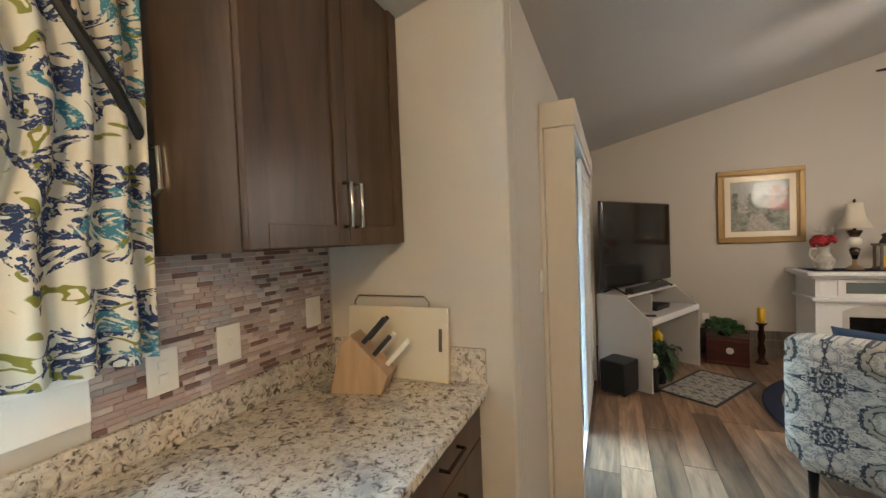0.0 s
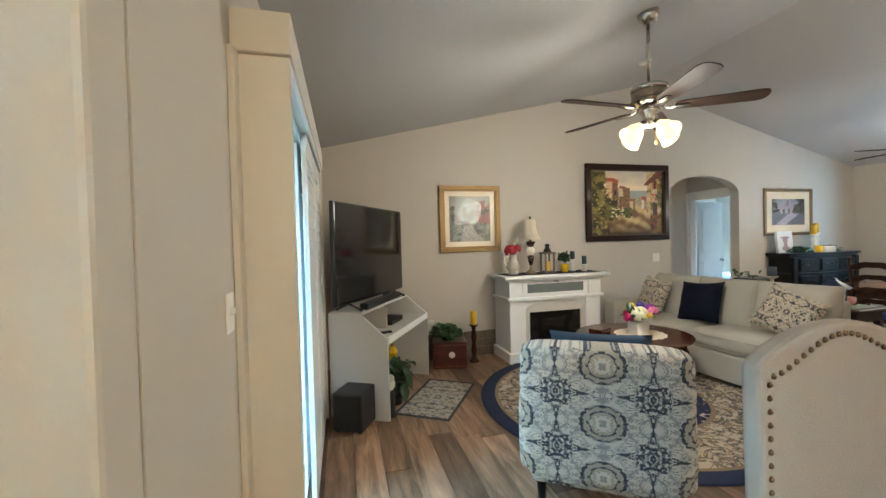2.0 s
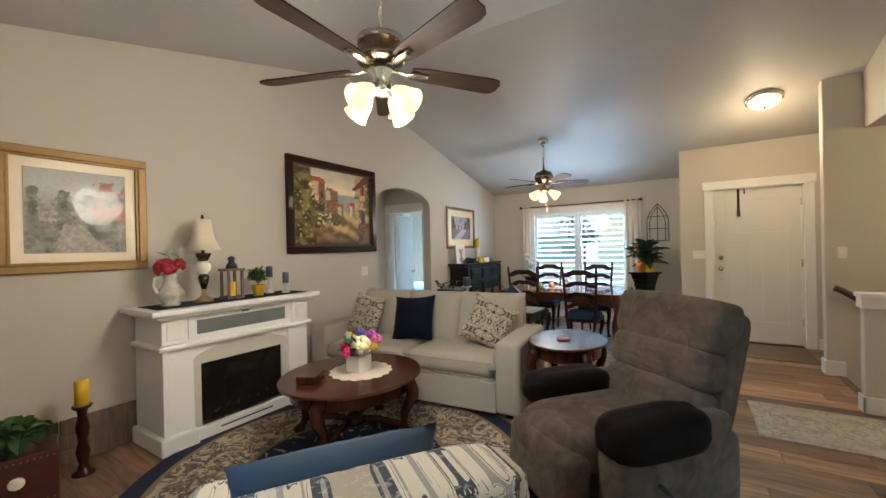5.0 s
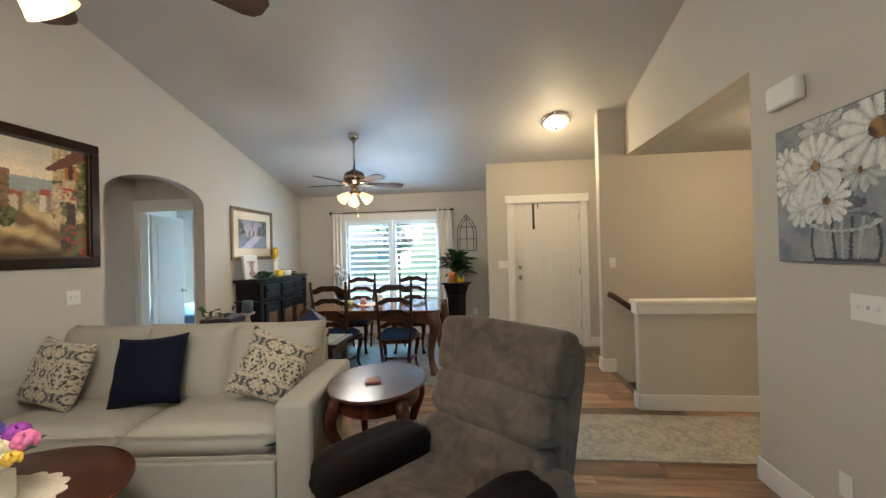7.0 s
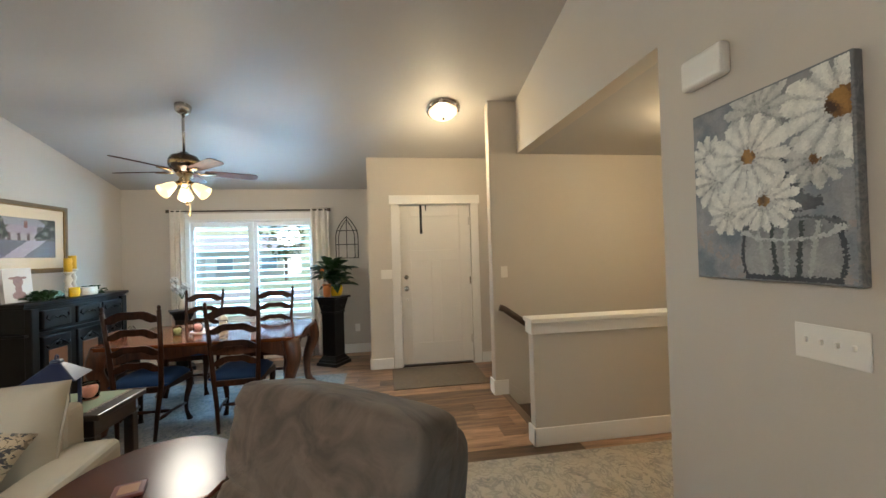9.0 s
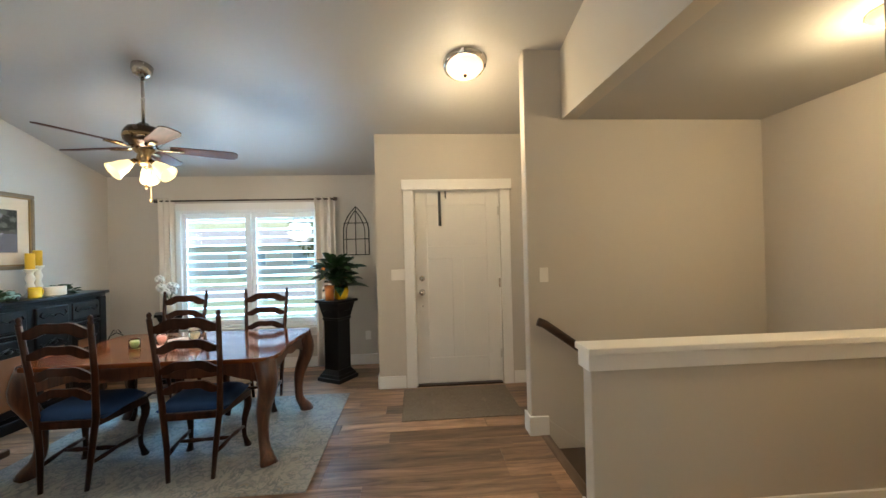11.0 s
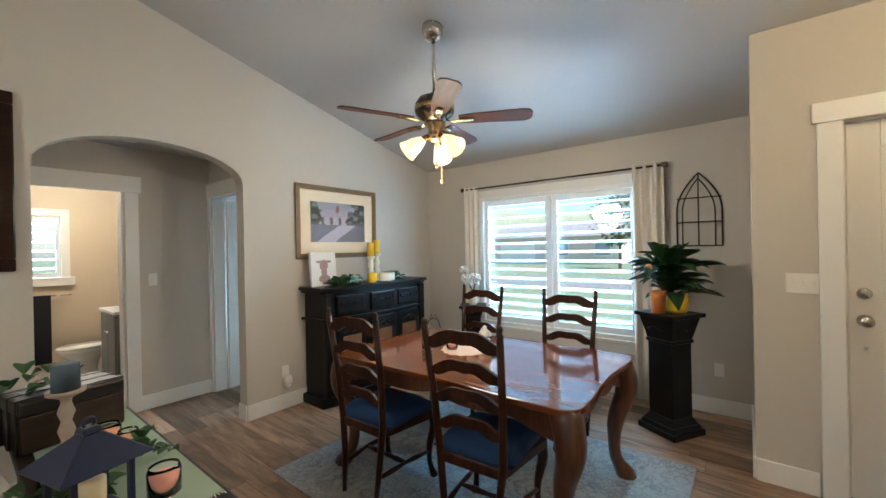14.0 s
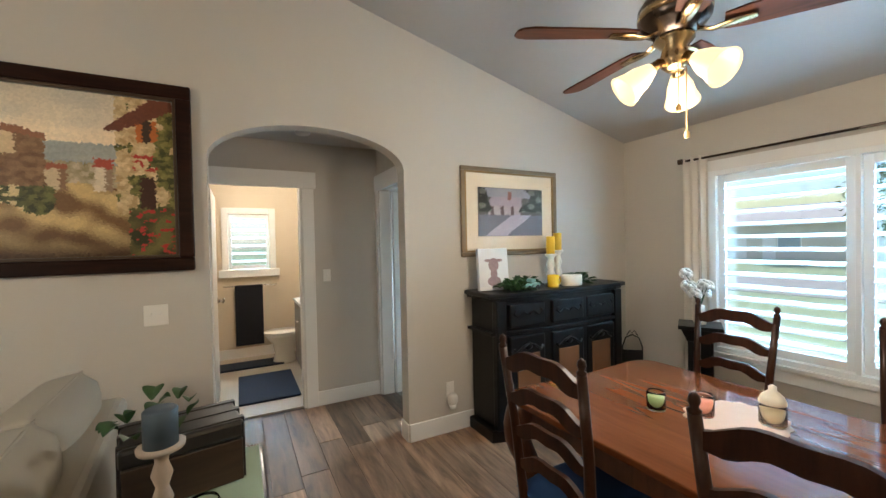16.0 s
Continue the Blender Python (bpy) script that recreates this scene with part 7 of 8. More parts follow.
part("body", cube(-0.085, 0.085, -0.032, 0.032, 0.018, 0.05, 0.008), TEAL, car)
part("cab", cube(-0.02, 0.04, -0.028, 0.028, 0.05, 0.085, 0.01), TEAL, car)
for x in (-0.05, 0.05):
    for s in (-1, 1):
        part("wheel", lathe([(0.0, -0.006), (0.018, -0.006), (0.018, 0.006), (0, 0.006)], 14, None, pose(x, s * 0.033, 0.018, 90, 0, 0)), BLACKP, car)

# window dressing and corner things
rod = thing("curtain_rod", pose(X1 - 0.09, 3.53, 2.175), "thin bronze curtain rod with square finials", "curtain rod")
part("rod", lathe([(0.010, -1.10), (0.010, 1.10)], 10, None, pose(0, 0, 0, 90, 0, 0)), DARKNICK, rod, "", True)
for s in (-1, 1):
    part("finial", cube(-0.022, 0.022, s * 1.10 - 0.025, s * 1.10 + 0.025, -0.022, 0.022, 0.005), DARKNICK, rod)
    part("bracket", cube(-0.008, 0.09, s * 1.02 - 0.008, s * 1.02 + 0.008, -0.012, 0.012, 0.003), DARKNICK, rod)


def drape(name, y0, y1, x, z0, z1, folds, amp, material, label, n=60, pinch=None):
    bm = bmesh.new()
    rows = []
    for j in range(9):
        v = j / 8
        row = []
        for i in range(n + 1):
            u = i / n
            w = 1.0 if pinch is None else 1 - pinch * math.sin(math.pi * min(0.74, v * 1.0))
            yy = y0 + (y1 - y0) * (u * w + (1 - w) * 0.97)
            xx = x + amp * math.sin(2 * math.pi * folds * u + 0.6 * math.sin(3 * v)) * (0.7 + 0.3 * v) + 0.01 * noise.noise(Vector((u * 4, v * 3, y0)))
            row.append(bm.verts.new((xx, yy, z1 + (z0 - z1) * v)))
        rows.append(row)
    for p, q in zip(rows, rows[1:]):
        for i in range(n):
            bm.faces.new((p[i], p[i + 1], q[i + 1], q[i]))
    ob = tagged(link(name, bm, material, smooth=True), label, "curtain")
    so = ob.modifiers.new("thickness", "SOLIDIFY")
    so.thickness = 0.004
    return ob


drape("curtain", 4.42, 4.62, X1 - 0.09, 0.03, 2.20, 3, 0.028, CURTAIN, "cream curtain panel gathered beside the window")
drape("curtain", 2.44, 2.70, X1 - 0.09, 0.03, 2.20, 3, 0.028, CURTAIN, "cream curtain panel gathered beside the plant stand")

ps = thing("plant_stand", pose(8.06, 2.35, 0, 0, 0, -31), "black carved pedestal plant stand", "plant stand")


def frustum(w0, w1, z0, z1, r=0.004):
    bm = slab([(-w0, -w0), (w0, -w0), (w0, w0), (-w0, w0)], z0, z1)
    for v in bm.verts:
        if v.co.z > (z0 + z1) / 2:
            v.co.x *= w1 / w0
            v.co.y *= w1 / w0
    return bevel(bm, r, 1)


for nm, w0, w1, z0, z1 in (("base", 0.165, 0.165, 0, 0.045), ("base_step", 0.15, 0.14, 0.045, 0.08), ("base_cove", 0.135, 0.105, 0.08, 0.13), ("column", 0.105, 0.105, 0.13, 0.70), ("collar", 0.118, 0.118, 0.70, 0.725), ("capital", 0.11, 0.15, 0.725, 0.90), ("top", 0.175, 0.175, 0.90, 0.93)):
    part(nm, frustum(w0, w1, z0, z1), EBONY, ps)
for a in (0, 90, 180, 270):
    part("carved_band", tube([(-0.09, -0.125, 0.80), (-0.03, -0.128, 0.83), (0.03, -0.128, 0.80), (0.09, -0.125, 0.83)], 0.007, 6), EBONY, ps, "", True).matrix_basis = pose(0, 0, 0, 0, 0, a)
lily = thing("potted_lily", pose(8.06, 2.35, 0.93), "large leafy houseplant in a yellow pot on the stand", "plant")
part("pot", lathe([(0, 0), (0.065, 0), (0.08, 0.03), (0.088, 0.10), (0.075, 0.145), (0.068, 0.14), (0, 0.12)], 24, None, pose(0.03, -0.05, 0)), YELLOW, lily, "", True)
part("cachepot", lathe([(0, 0), (0.05, 0), (0.055, 0.12), (0.06, 0.17), (0.05, 0.16), (0, 0.15)], 20, None, pose(-0.08, 0.06, 0)), plain("orange_glaze", (0.62, 0.20, 0.05), 0.3, var=0.3, scale=20), lily, "orange mottled small vase", True)
part("leaves", foliage(130, 0.04, 0.26, 0.29, 41, 0.34, (0.1, 1.5), 0.34), LEAFD, lily, "", True).matrix_basis = pose(0, 0, 0.12)
for x, y, z, c in ((-0.20, 0.10, 0.36, (0.70, 0.22, 0.05)), (0.02, -0.10, 0.24, (0.65, 0.10, 0.06)), (0.06, 0.02, 0.42, (0.72, 0.66, 0.20)), (-0.12, 0.12, 0.26, (0.70, 0.62, 0.25)), (0.14, -0.04, 0.38, (0.70, 0.62, 0.2))):
    part("bloom", flower_ball(bmesh.new(), x, y, z, 0.03, 10), plain("lily_bloom", c, 0.6, var=0.2), lily, "", True)
cage = thing("wall_cage", pose(X1, 2.185, 1.44), "black iron arched cage decoration on the wall", "wall decoration")


def gothic(w, h, s):
    side = []
    for i in range(11):
        u = i / 10
        side.append((w * (1 - u ** 1.9), h * (0.50 + 0.50 * u)))
    return [(0, -w, 0)] + [(0, -a, b) for a, b in side] + [(0, a, b) for a, b in side[::-1][1:]] + [(0, w, 0)]


part("outer_arch", tube([(p[0] - 0.012, p[1], p[2]) for p in gothic(0.165, 0.64, 1)], 0.007, 6), IRON, cage)
part("inner_arch", tube([(-0.055, p[1] * 0.72, p[2] * 0.9 + 0.01) for p in gothic(0.165, 0.64, 1)], 0.006, 6), IRON, cage)
for z in (0.005, 0.21, 0.42):
    part("cross_bar", tube([(-0.012, -0.163, z), (-0.055, -0.118, z), (-0.055, 0.118, z), (-0.012, 0.163, z)], 0.006, 6), IRON, cage)
part("upright", tube([(-0.055, 0, 0.0), (-0.055, 0, 0.57), (-0.012, 0, 0.635)], 0.006, 6), IRON, cage)
os_ = thing("corner_stand", pose(8.30, 4.36, 0, 0, 0, 30), "small black pedestal beside the window", "plant stand")
for nm, w0, w1, z0, z1 in (("base", 0.13, 0.13, 0, 0.05), ("column", 0.085, 0.085, 0.05, 0.68), ("capital", 0.09, 0.13, 0.68, 0.78), ("top", 0.15, 0.15, 0.78, 0.81)):
    part(nm, frustum(w0, w1, z0, z1), EBONY, os_)
orch = thing("white_flowers", pose(8.30, 4.36, 0.81), "white silk flowers in a pale vase on the stand", "flowers")
part("vase", lathe([(0, 0), (0.04, 0), (0.055, 0.05), (0.03, 0.12), (0.035, 0.15), (0, 0.14)], 20), CREAM, orch, "", True)
WHITEF = plain("white_petal", (0.72, 0.72, 0.68), 0.7, var=0.05)
rq = random.Random(9)
for i in range(9):
    a, h = rq.uniform(0, 6.3), rq.uniform(0.24, 0.42)
    r = rq.uniform(0.04, 0.13)
    x, y = r * math.cos(a) - 0.03, r * math.sin(a) + 0.04
    part("stem", tube([(0, 0, 0.14), (x * 0.4, y * 0.4, h * 0.7), (x, y, h)], 0.003, 5), LEAF, orch)
    part("bloom", flower_ball(bmesh.new(), x, y, h, 0.055, 11), WHITEF, orch, "", True)
lec = thing("wire_lantern", pose(8.42, 5.06, 0, 0, 0, -40), "small black wire lantern standing in the corner", "lantern")
part("back_plate", cube(-0.085, 0.085, -0.006, 0.006, 0.0, 0.42, 0.003), IRON, lec)
part("hoop", tube([(-0.09, 0, 0.0), (-0.09, 0, 0.45), (-0.06, 0, 0.54), (0, 0, 0.57), (0.06, 0, 0.54), (0.09, 0, 0.45), (0.09, 0, 0.0)], 0.007, 6), IRON, lec)
part("crest", tube([(-0.05, 0, 0.56), (-0.02, 0, 0.61), (0, 0, 0.585), (0.02, 0, 0.61), (0.05, 0, 0.56)], 0.005, 6), IRON, lec)
part("ledge", cube(-0.085, 0.085, -0.07, -0.006, 0.16, 0.175, 0.002), IRON, lec)

# console behind the sofa
co = thing("console_table", pose(4.90, 3.66, 0), "dark console table behind the sofa", "console table")
CDARK = wood("console_wood", (0.015, 0.009, 0.007), (0.05, 0.03, 0.022), 0.35, "y", 1.0, 0.2)
part("tabletop", cube(-0.20, 0.20, -0.60, 0.60, 0.69, 0.72, 0.006), CDARK, co)
part("apron", cube(-0.17, 0.17, -0.56, 0.56, 0.60, 0.69, 0.004), CDARK, co)
for x in (-0.15, 0.15):
    for y in (-0.54, 0.54):
        part("leg", cube(x - 0.025, x + 0.025, y - 0.025, y + 0.025, 0, 0.60, 0.005), CDARK, co)
tr = tagged(link("table_runner", cube(4.75, 5.085, 3.15, 4.25, 0.72, 0.724, 0.001), plain("sage_cloth", (0.36, 0.45, 0.33), 0.95, var=0.12, scale=10, grain=200, relief=0.5)), "sage green woven runner with frayed ends on the console", "table runner")
fringe = bmesh.new()
for i in range(40):
    x = 4.753 + 0.33 * i / 39
    for y, s in ((3.15, -1), (4.25, 1)):
        tube([(x, y, 0.7222), (x + 0.004 * math.sin(5 * i), y + s * (0.014 + 0.006 * math.sin(2.3 * i)), 0.7222)], 0.0018, 4, fringe)
part("fringe", fringe, CURTAIN, tr)["kind"] = "stuff"
CZ = 0.724
ck = thing("trunk", pose(4.855, 4.11, CZ, 0, 0, 10), "black strapped storage chest on the console", "trunk")
LEATH = plain("black_leather", (0.018, 0.016, 0.016), 0.35, var=0.25, scale=12)
part("body", cube(-0.16, 0.16, -0.112, 0.115, 0, 0.14, 0.005), LEATH, ck)
part("end_panel", cube(-0.158, 0.158, -0.118, -0.112, 0.004, 0.138, 0.002), wood("chest_brown", (0.03, 0.018, 0.012), (0.08, 0.045, 0.028), 0.4, "x"), ck, "brown wooden end panel")
part("lid", cube(-0.165, 0.165, -0.12, 0.12, 0.142, 0.20, 0.012), LEATH, ck)
for y in (-0.085, 0.0, 0.085):
    part("strap", cube(-0.169, 0.169, y - 0.013, y + 0.013, 0.0, 0.2035, 0.003), LEATH, ck)
for y in (-0.045, 0.045):
    part("clasp", cube(0.16, 0.172, y - 0.018, y + 0.018, 0.115, 0.16, 0.003), NICKEL, ck)
candle_holder("candlestick", pose(4.83, 3.88, CZ), 0.235, 0.024, GREYW, BLUEW, "turned wooden candlestick with a mottled slate candle", 0.10, 0.042, plain("whitewashed_wood", (0.40, 0.32, 0.25), 0.7, var=0.2, scale=20))
nl = thing("lantern", pose(4.80, 3.31, CZ, 0, 0, 15), "navy metal lantern with a hipped roof on the console", "lantern")
NAVYM = plain("navy_enamel", (0.012, 0.02, 0.06), 0.4, var=0.15)
part("roof", frustum(0.112, 0.022, 0.165, 0.245), NAVYM, nl)
part("roof_cap", frustum(0.024, 0.020, 0.245, 0.262), NAVYM, nl)
part("floor_plate", cube(-0.075, 0.075, -0.075, 0.075, 0, 0.015, 0.003), NAVYM, nl)
for x in (-0.066, 0.066):
    for y in (-0.066, 0.066):
        part("post", cube(x - 0.007, x + 0.007, y - 0.007, y + 0.007, 0.015, 0.17), NAVYM, nl)
part("ring", tube([(0.014 * math.cos(a), 0, 0.272 + 0.014 * math.sin(a)) for a in [i * math.pi / 6 for i in range(13)]], 0.004, 6), NAVYM, nl)
part("candle", lathe([(0, 0.015), (0.035, 0.015), (0.035, 0.11), (0, 0.11)], 18), CREAMW, nl, "", True)
jar(4.965, 3.275, CZ, 0.045, 0.09, PINKW, "pink candle in a glass jar on the runner")
jar(4.93, 3.80, CZ, 0.045, 0.09, plain("peach_wax", (0.72, 0.33, 0.17), 0.5), "peach candle in a glass jar on the runner")
jar(4.98, 3.73, CZ, 0.035, 0.07, plain("peach_wax", (0.72, 0.38, 0.22), 0.5), "small peach candle in a glass jar")
jar(4.76, 3.58, CZ, 0.04, 0.08, CREAMW, "cream candle in a glass jar beside the lantern")
for x, y, sd, n in ((4.93, 3.60, 51, 34), (4.77, 4.15, 52, 16), (4.74, 3.44, 53, 30)):
    g = thing("greenery", pose(x, y, CZ + (0.204 if sd == 52 else 0.0)), "trailing ivy sprig among the candles", "greenery", "greenery on the console")
    part("leaves", foliage(n, 0.11, 0.05, 0.07, sd, 0.4, (0.0, 1.1), 0.75), LEAF, g)

# ---- bathroom and bedroom ----
tw = thing("towel_bar", pose(5.15, 8.50, 0.98), "towel bar with a black towel", "towel bar")
part("bar", tube([(-0.30, 0, 0), (-0.30, -0.06, 0), (0.35, -0.06, 0), (0.35, 0, 0)], 0.008, 8), NICKEL, tw)
b = cube(-0.17, 0.17, -0.075, -0.068, -0.80, 0.012, 0.002)
cube(-0.16, 0.16, -0.052, -0.046, -0.70, 0.012, 0.002, b)
part("towel", b, plain("black_terry", (0.010, 0.010, 0.014), 0.95, var=0.3, grain=200, relief=0.8), tw)
BATHM = plain("navy_bathmat", (0.010, 0.016, 0.035), 0.95, var=0.4, scale=12, grain=160, relief=0.8)
for x, y, w, d in ((5.28, 7.12, 0.56, 0.9), (5.12, 8.05, 0.8, 0.32)):
    mt = tagged(link("bath_mat", cube(-w / 2, w / 2, -d / 2, d / 2, 0.0, 0.022, 0.008), BATHM), "dark navy bath mat on the bathroom floor", "bath mat")
    mt.matrix_basis = pose(x, y, 0.0025)
wc = thing("toilet", pose(5.66, 8.02, 0.002, 0, 0, -90), "white porcelain toilet with a closed lid", "toilet")
part("bowl", lathe([(0.10, 0), (0.11, 0.02), (0.09, 0.12), (0.11, 0.25), (0.17, 0.34), (0.18, 0.38), (0.15, 0.38), (0.10, 0.30), (0, 0.26)], 28, None, pose(0, -0.12, 0), (1, 1.3)), WHITEP, wc, "", True)
part("seat", lathe([(0.0, 0.40), (0.185, 0.40), (0.19, 0.41), (0.18, 0.425), (0, 0.43)], 28, None, pose(0, -0.12, -0.015), (1, 1.3)), WHITEP, wc, "", True)
part("tank", cube(-0.19, 0.19, 0.12, 0.30, 0.38, 0.74, 0.02), WHITEP, wc)
part("tank_lid", cube(-0.20, 0.20, 0.11, 0.31, 0.74, 0.775, 0.01), WHITEP, wc)
van = thing("bathroom_vanity", pose(5.80, 7.42, 0.002), "grey bathroom vanity with a pale stone top", "vanity")
part("body", cube(-0.15, 0.195, -0.34, 0.26, 0.09, 0.83, 0.004), plain("vanity_grey", (0.16, 0.14, 0.12), 0.5, var=0.1), van)
part("toe_kick", cube(-0.09, 0.195, -0.34, 0.26, 0, 0.09), EBONY, van)
part("stone_top", cube(-0.18, 0.198, -0.36, 0.28, 0.83, 0.86, 0.005), MARBLE, van)
for y0, y1 in ((-0.33, -0.045), (-0.035, 0.25)):
    vd = part("door", cube(-0.168, -0.15, y0, y1, 0.11, 0.81, 0.004), plain("vanity_door", (0.17, 0.15, 0.13), 0.5, var=0.1), van)
    part("knob", blob(0.012, 0.012, 0.012, None, pose(-0.178, -0.07 if y0 < -0.1 else -0.01, 0.62), 0, 2), NICKEL, vd)
board("baseboard", "x", 8.50, 4.4, 6.0, -1)
bed = thing("bed", pose(7.9, 6.9, 0), "bed with a blue and white quilt", "bed")
part("mattress", cube(-0.75, 0.75, -0.95, 0.95, 0.28, 0.55, 0.05, None, 3), WHITEP, bed)
part("quilt", cube(-0.78, 0.78, -0.97, 0.60, 0.45, 0.58, 0.03, None, 3), plain("blue_quilt", (0.16, 0.28, 0.45), 0.9, var=0.6, scale=9, grain=60), bed)
part("bed_frame", cube(-0.76, 0.76, -0.96, 0.96, 0.08, 0.28, 0.01), EBONY, bed)
for x in (-0.7, 0.7):
    for y in (-0.9, 0.9):
        part("leg", cube(x - 0.03, x + 0.03, y - 0.03, y + 0.03, 0, 0.08), EBONY, bed)

# ---- kitchen ----


def granite():
    m, t, b = nodes_of("granite")
    v = coords(t)
    a1 = noise_tex(t, v, 38, 4, 0.6, 0.8)
    a2 = noise_tex(t, v, 90, 3, 0.6, 0.5)
    big = noise_tex(t, v, 7, 3, 0.6, 0.6)
    c = ramp(t, a1, [(0.30, (0.05, 0.042, 0.04)), (0.38, (0.22, 0.18, 0.15)), (0.45, (0.52, 0.45, 0.36)), (0.62, (0.66, 0.60, 0.50)), (0.75, (0.40, 0.33, 0.26))])
    c = mixc(t, ramp(t, a2, [(0.60, (0, 0, 0)), (0.66, (0.9, 0.9, 0.9))]), c, (0.07, 0.06, 0.06))
    c = mixc(t, ramp(t, big, [(0.52, (0, 0, 0)), (0.66, (0.55, 0.55, 0.55))]), c, (0.22, 0.21, 0.22))
    t.links.new(c, b.inputs["Base Color"])
    b.inputs["Roughness"].default_value = 0.16
    return m


GRAN = granite()
ct = thing("countertop", pose(0, 0, 0), "speckled cream and grey granite countertop with backsplash", "countertop")
part("slab", cube(KX, -0.14, -3.0, 1.275, 0.877, 0.915, 0.008), GRAN, ct)
part("rear_splash", cube(KX, KX + 0.02, -3.0, 1.275, 0.915, 1.02, 0.003), GRAN, ct)
part("end_splash", cube(KX + 0.02, -0.15, 1.255, 1.275, 0.915, 1.05, 0.003), GRAN, ct)


def base_unit(y0, y1, drawers, label):
    u = thing("base_cabinet", pose(0, 0, 0), label, "cabinet", "kitchen base cabinets")
    part("carcass", cube(KX, -0.20, y0, y1, 0.10, 0.877, 0.002), CABINET, u)
    part("toe_kick", cube(KX, -0.26, y0, y1, 0, 0.10), EBONY, u)
    n = len(drawers)
    z = 0.865
    for h in drawers:
        f = part("drawer_front" if h < 0.4 else "door", cube(-0.20, -0.18, y0 + 0.006, y1 - 0.006, z - h + 0.006, z, 0.003), CABINET, u)
        part("handle", tube([(-0.18, (y0 + y1) / 2 - 0.07, z - 0.07), (-0.15, (y0 + y1) / 2 - 0.07, z - 0.07), (-0.15, (y0 + y1) / 2 + 0.07, z - 0.07), (-0.18, (y0 + y1) / 2 + 0.07, z - 0.07)], 0.006, 8), DARKNICK, f)
        z -= h
    return u


base_unit(0.62, 1.27, (0.16, 0.29, 0.30), "dark stained base cabinet with three drawers")
base_unit(-1.2, -0.02, (0.16, 0.59), "dark stained sink base cabinet")
base_unit(-3.0, -1.21, (0.16, 0.59), "dark stained wide base cabinet")
dwr = thing("dishwasher", pose(0, 0, 0), "black dishwasher under the countertop", "dishwasher")
part("body", cube(KX + 0.05, -0.21, -0.01, 0.61, 0.0, 0.872, 0.003), BLACKP, dwr)
part("front", cube(-0.21, -0.175, -0.005, 0.605, 0.11, 0.865, 0.008), GLOSSB, dwr)
part("handle", tube([(-0.175, 0.06, 0.80), (-0.14, 0.06, 0.80), (-0.14, 0.54, 0.80), (-0.175, 0.54, 0.80)], 0.010, 8), DARKNICK, dwr)
uc = thing("wall_cabinet", pose(0, 0, 0), "dark stained two-door shaker wall cabinet", "cabinet")
part("carcass", cube(KX, -0.507, 0.51, 1.27, 1.465, 2.60, 0.002), CABINET, uc)
for y0, y1, hy in ((0.515, 0.903, 0.882), (0.907, 1.266, 0.935)):
    d = part("door", cube(-0.507, -0.494, y0 + 0.055, y1 - 0.055, 1.525, 2.54, 0.001), CABINET, uc)
    for a in ((y0, y0 + 0.06, 1.47, 2.595), (y1 - 0.06, y1, 1.47, 2.595), (y0 + 0.06, y1 - 0.06, 1.47, 1.535), (y0 + 0.06, y1 - 0.06, 2.53, 2.595)):
        part("door_frame", cube(-0.507, -0.485, a[0], a[1], a[2], a[3], 0.002), CABINET, d)
    part("handle", tube([(-0.485, hy, 1.53), (-0.455, hy, 1.53), (-0.455, hy, 1.67), (-0.485, hy, 1.67)], 0.007, 10), NICKEL, d, "brushed nickel bar pull", True)
kb = thing("knife_block", pose(-0.585, 1.075, 0.915, 0, 0, 14), "pale wooden knife block with black-handled knives", "knife block")
PALEW = wood("pale_beech", (0.42, 0.28, 0.16), (0.62, 0.45, 0.28), 0.45, "z", 0.8)
part("block", slab([(-0.11, 0.0), (0.09, 0.0), (0.12, 0.07), (-0.02, 0.22), (-0.06, 0.185)][::-1], -0.055, 0.055, 0.004, None, UPX), PALEW, kb)
for i, (x, z, y, l, mt) in enumerate(((0.02, 0.185, -0.03, 0.13, BLACKP), (0.02, 0.185, 0.03, 0.12, BLACKP), (0.06, 0.14, -0.03, 0.10, BLACKP), (0.06, 0.14, 0.02, 0.10, CREAM), (0.10, 0.095, 0.0, 0.13, CREAM))):
    part("knife_handle", cube(-0.009, 0.009, -0.007, 0.007, 0, l, 0.004), mt, kb).matrix_basis = pose(x, y, z, 0, 43, 0)
cb = thing("cutting_board", pose(-0.525, 1.225, 0.915, -5, 0, 0), "cream cutting board leaning on the wall", "cutting board")
CREAMP = plain("cream_board", (0.70, 0.62, 0.46), 0.5, var=0.04)
part("board", slab([(-0.235, 0), (0.235, 0), (0.235, 0.29), (-0.235, 0.29)], -0.008, 0.008, 0.003, None, UPX), CREAMP, cb)
# Shade of the grip opening is a dark strip laid on the board face.
part("grip_slot", cube(0.195, 0.21, -0.0095, -0.007, 0.12, 0.21, 0.003), plain("slot_shade", (0.10, 0.07, 0.05), 0.8), cb)
wr = tagged(link("wire_rack", tube([(-0.74, 1.24, 0.915), (-0.74, 1.262, 1.22), (-0.72, 1.263, 1.245), (-0.40, 1.263, 1.245), (-0.38, 1.262, 1.22), (-0.38, 1.24, 0.915)], 0.004, 6), NICKEL), "thin wire rack behind the cutting board", "rack")
for y, z, g, tg in ((0.53, 1.135, 1, False), (0.74, 1.16, 1, True), (1.14, 1.19, 1, True)):
    plate("wall_outlet" if not tg else "light_switch", pose(KX + 0.008, y, z, 0, 0, 90), 0.085, 0.125, g, "cream plate on the mosaic tiles", tg)
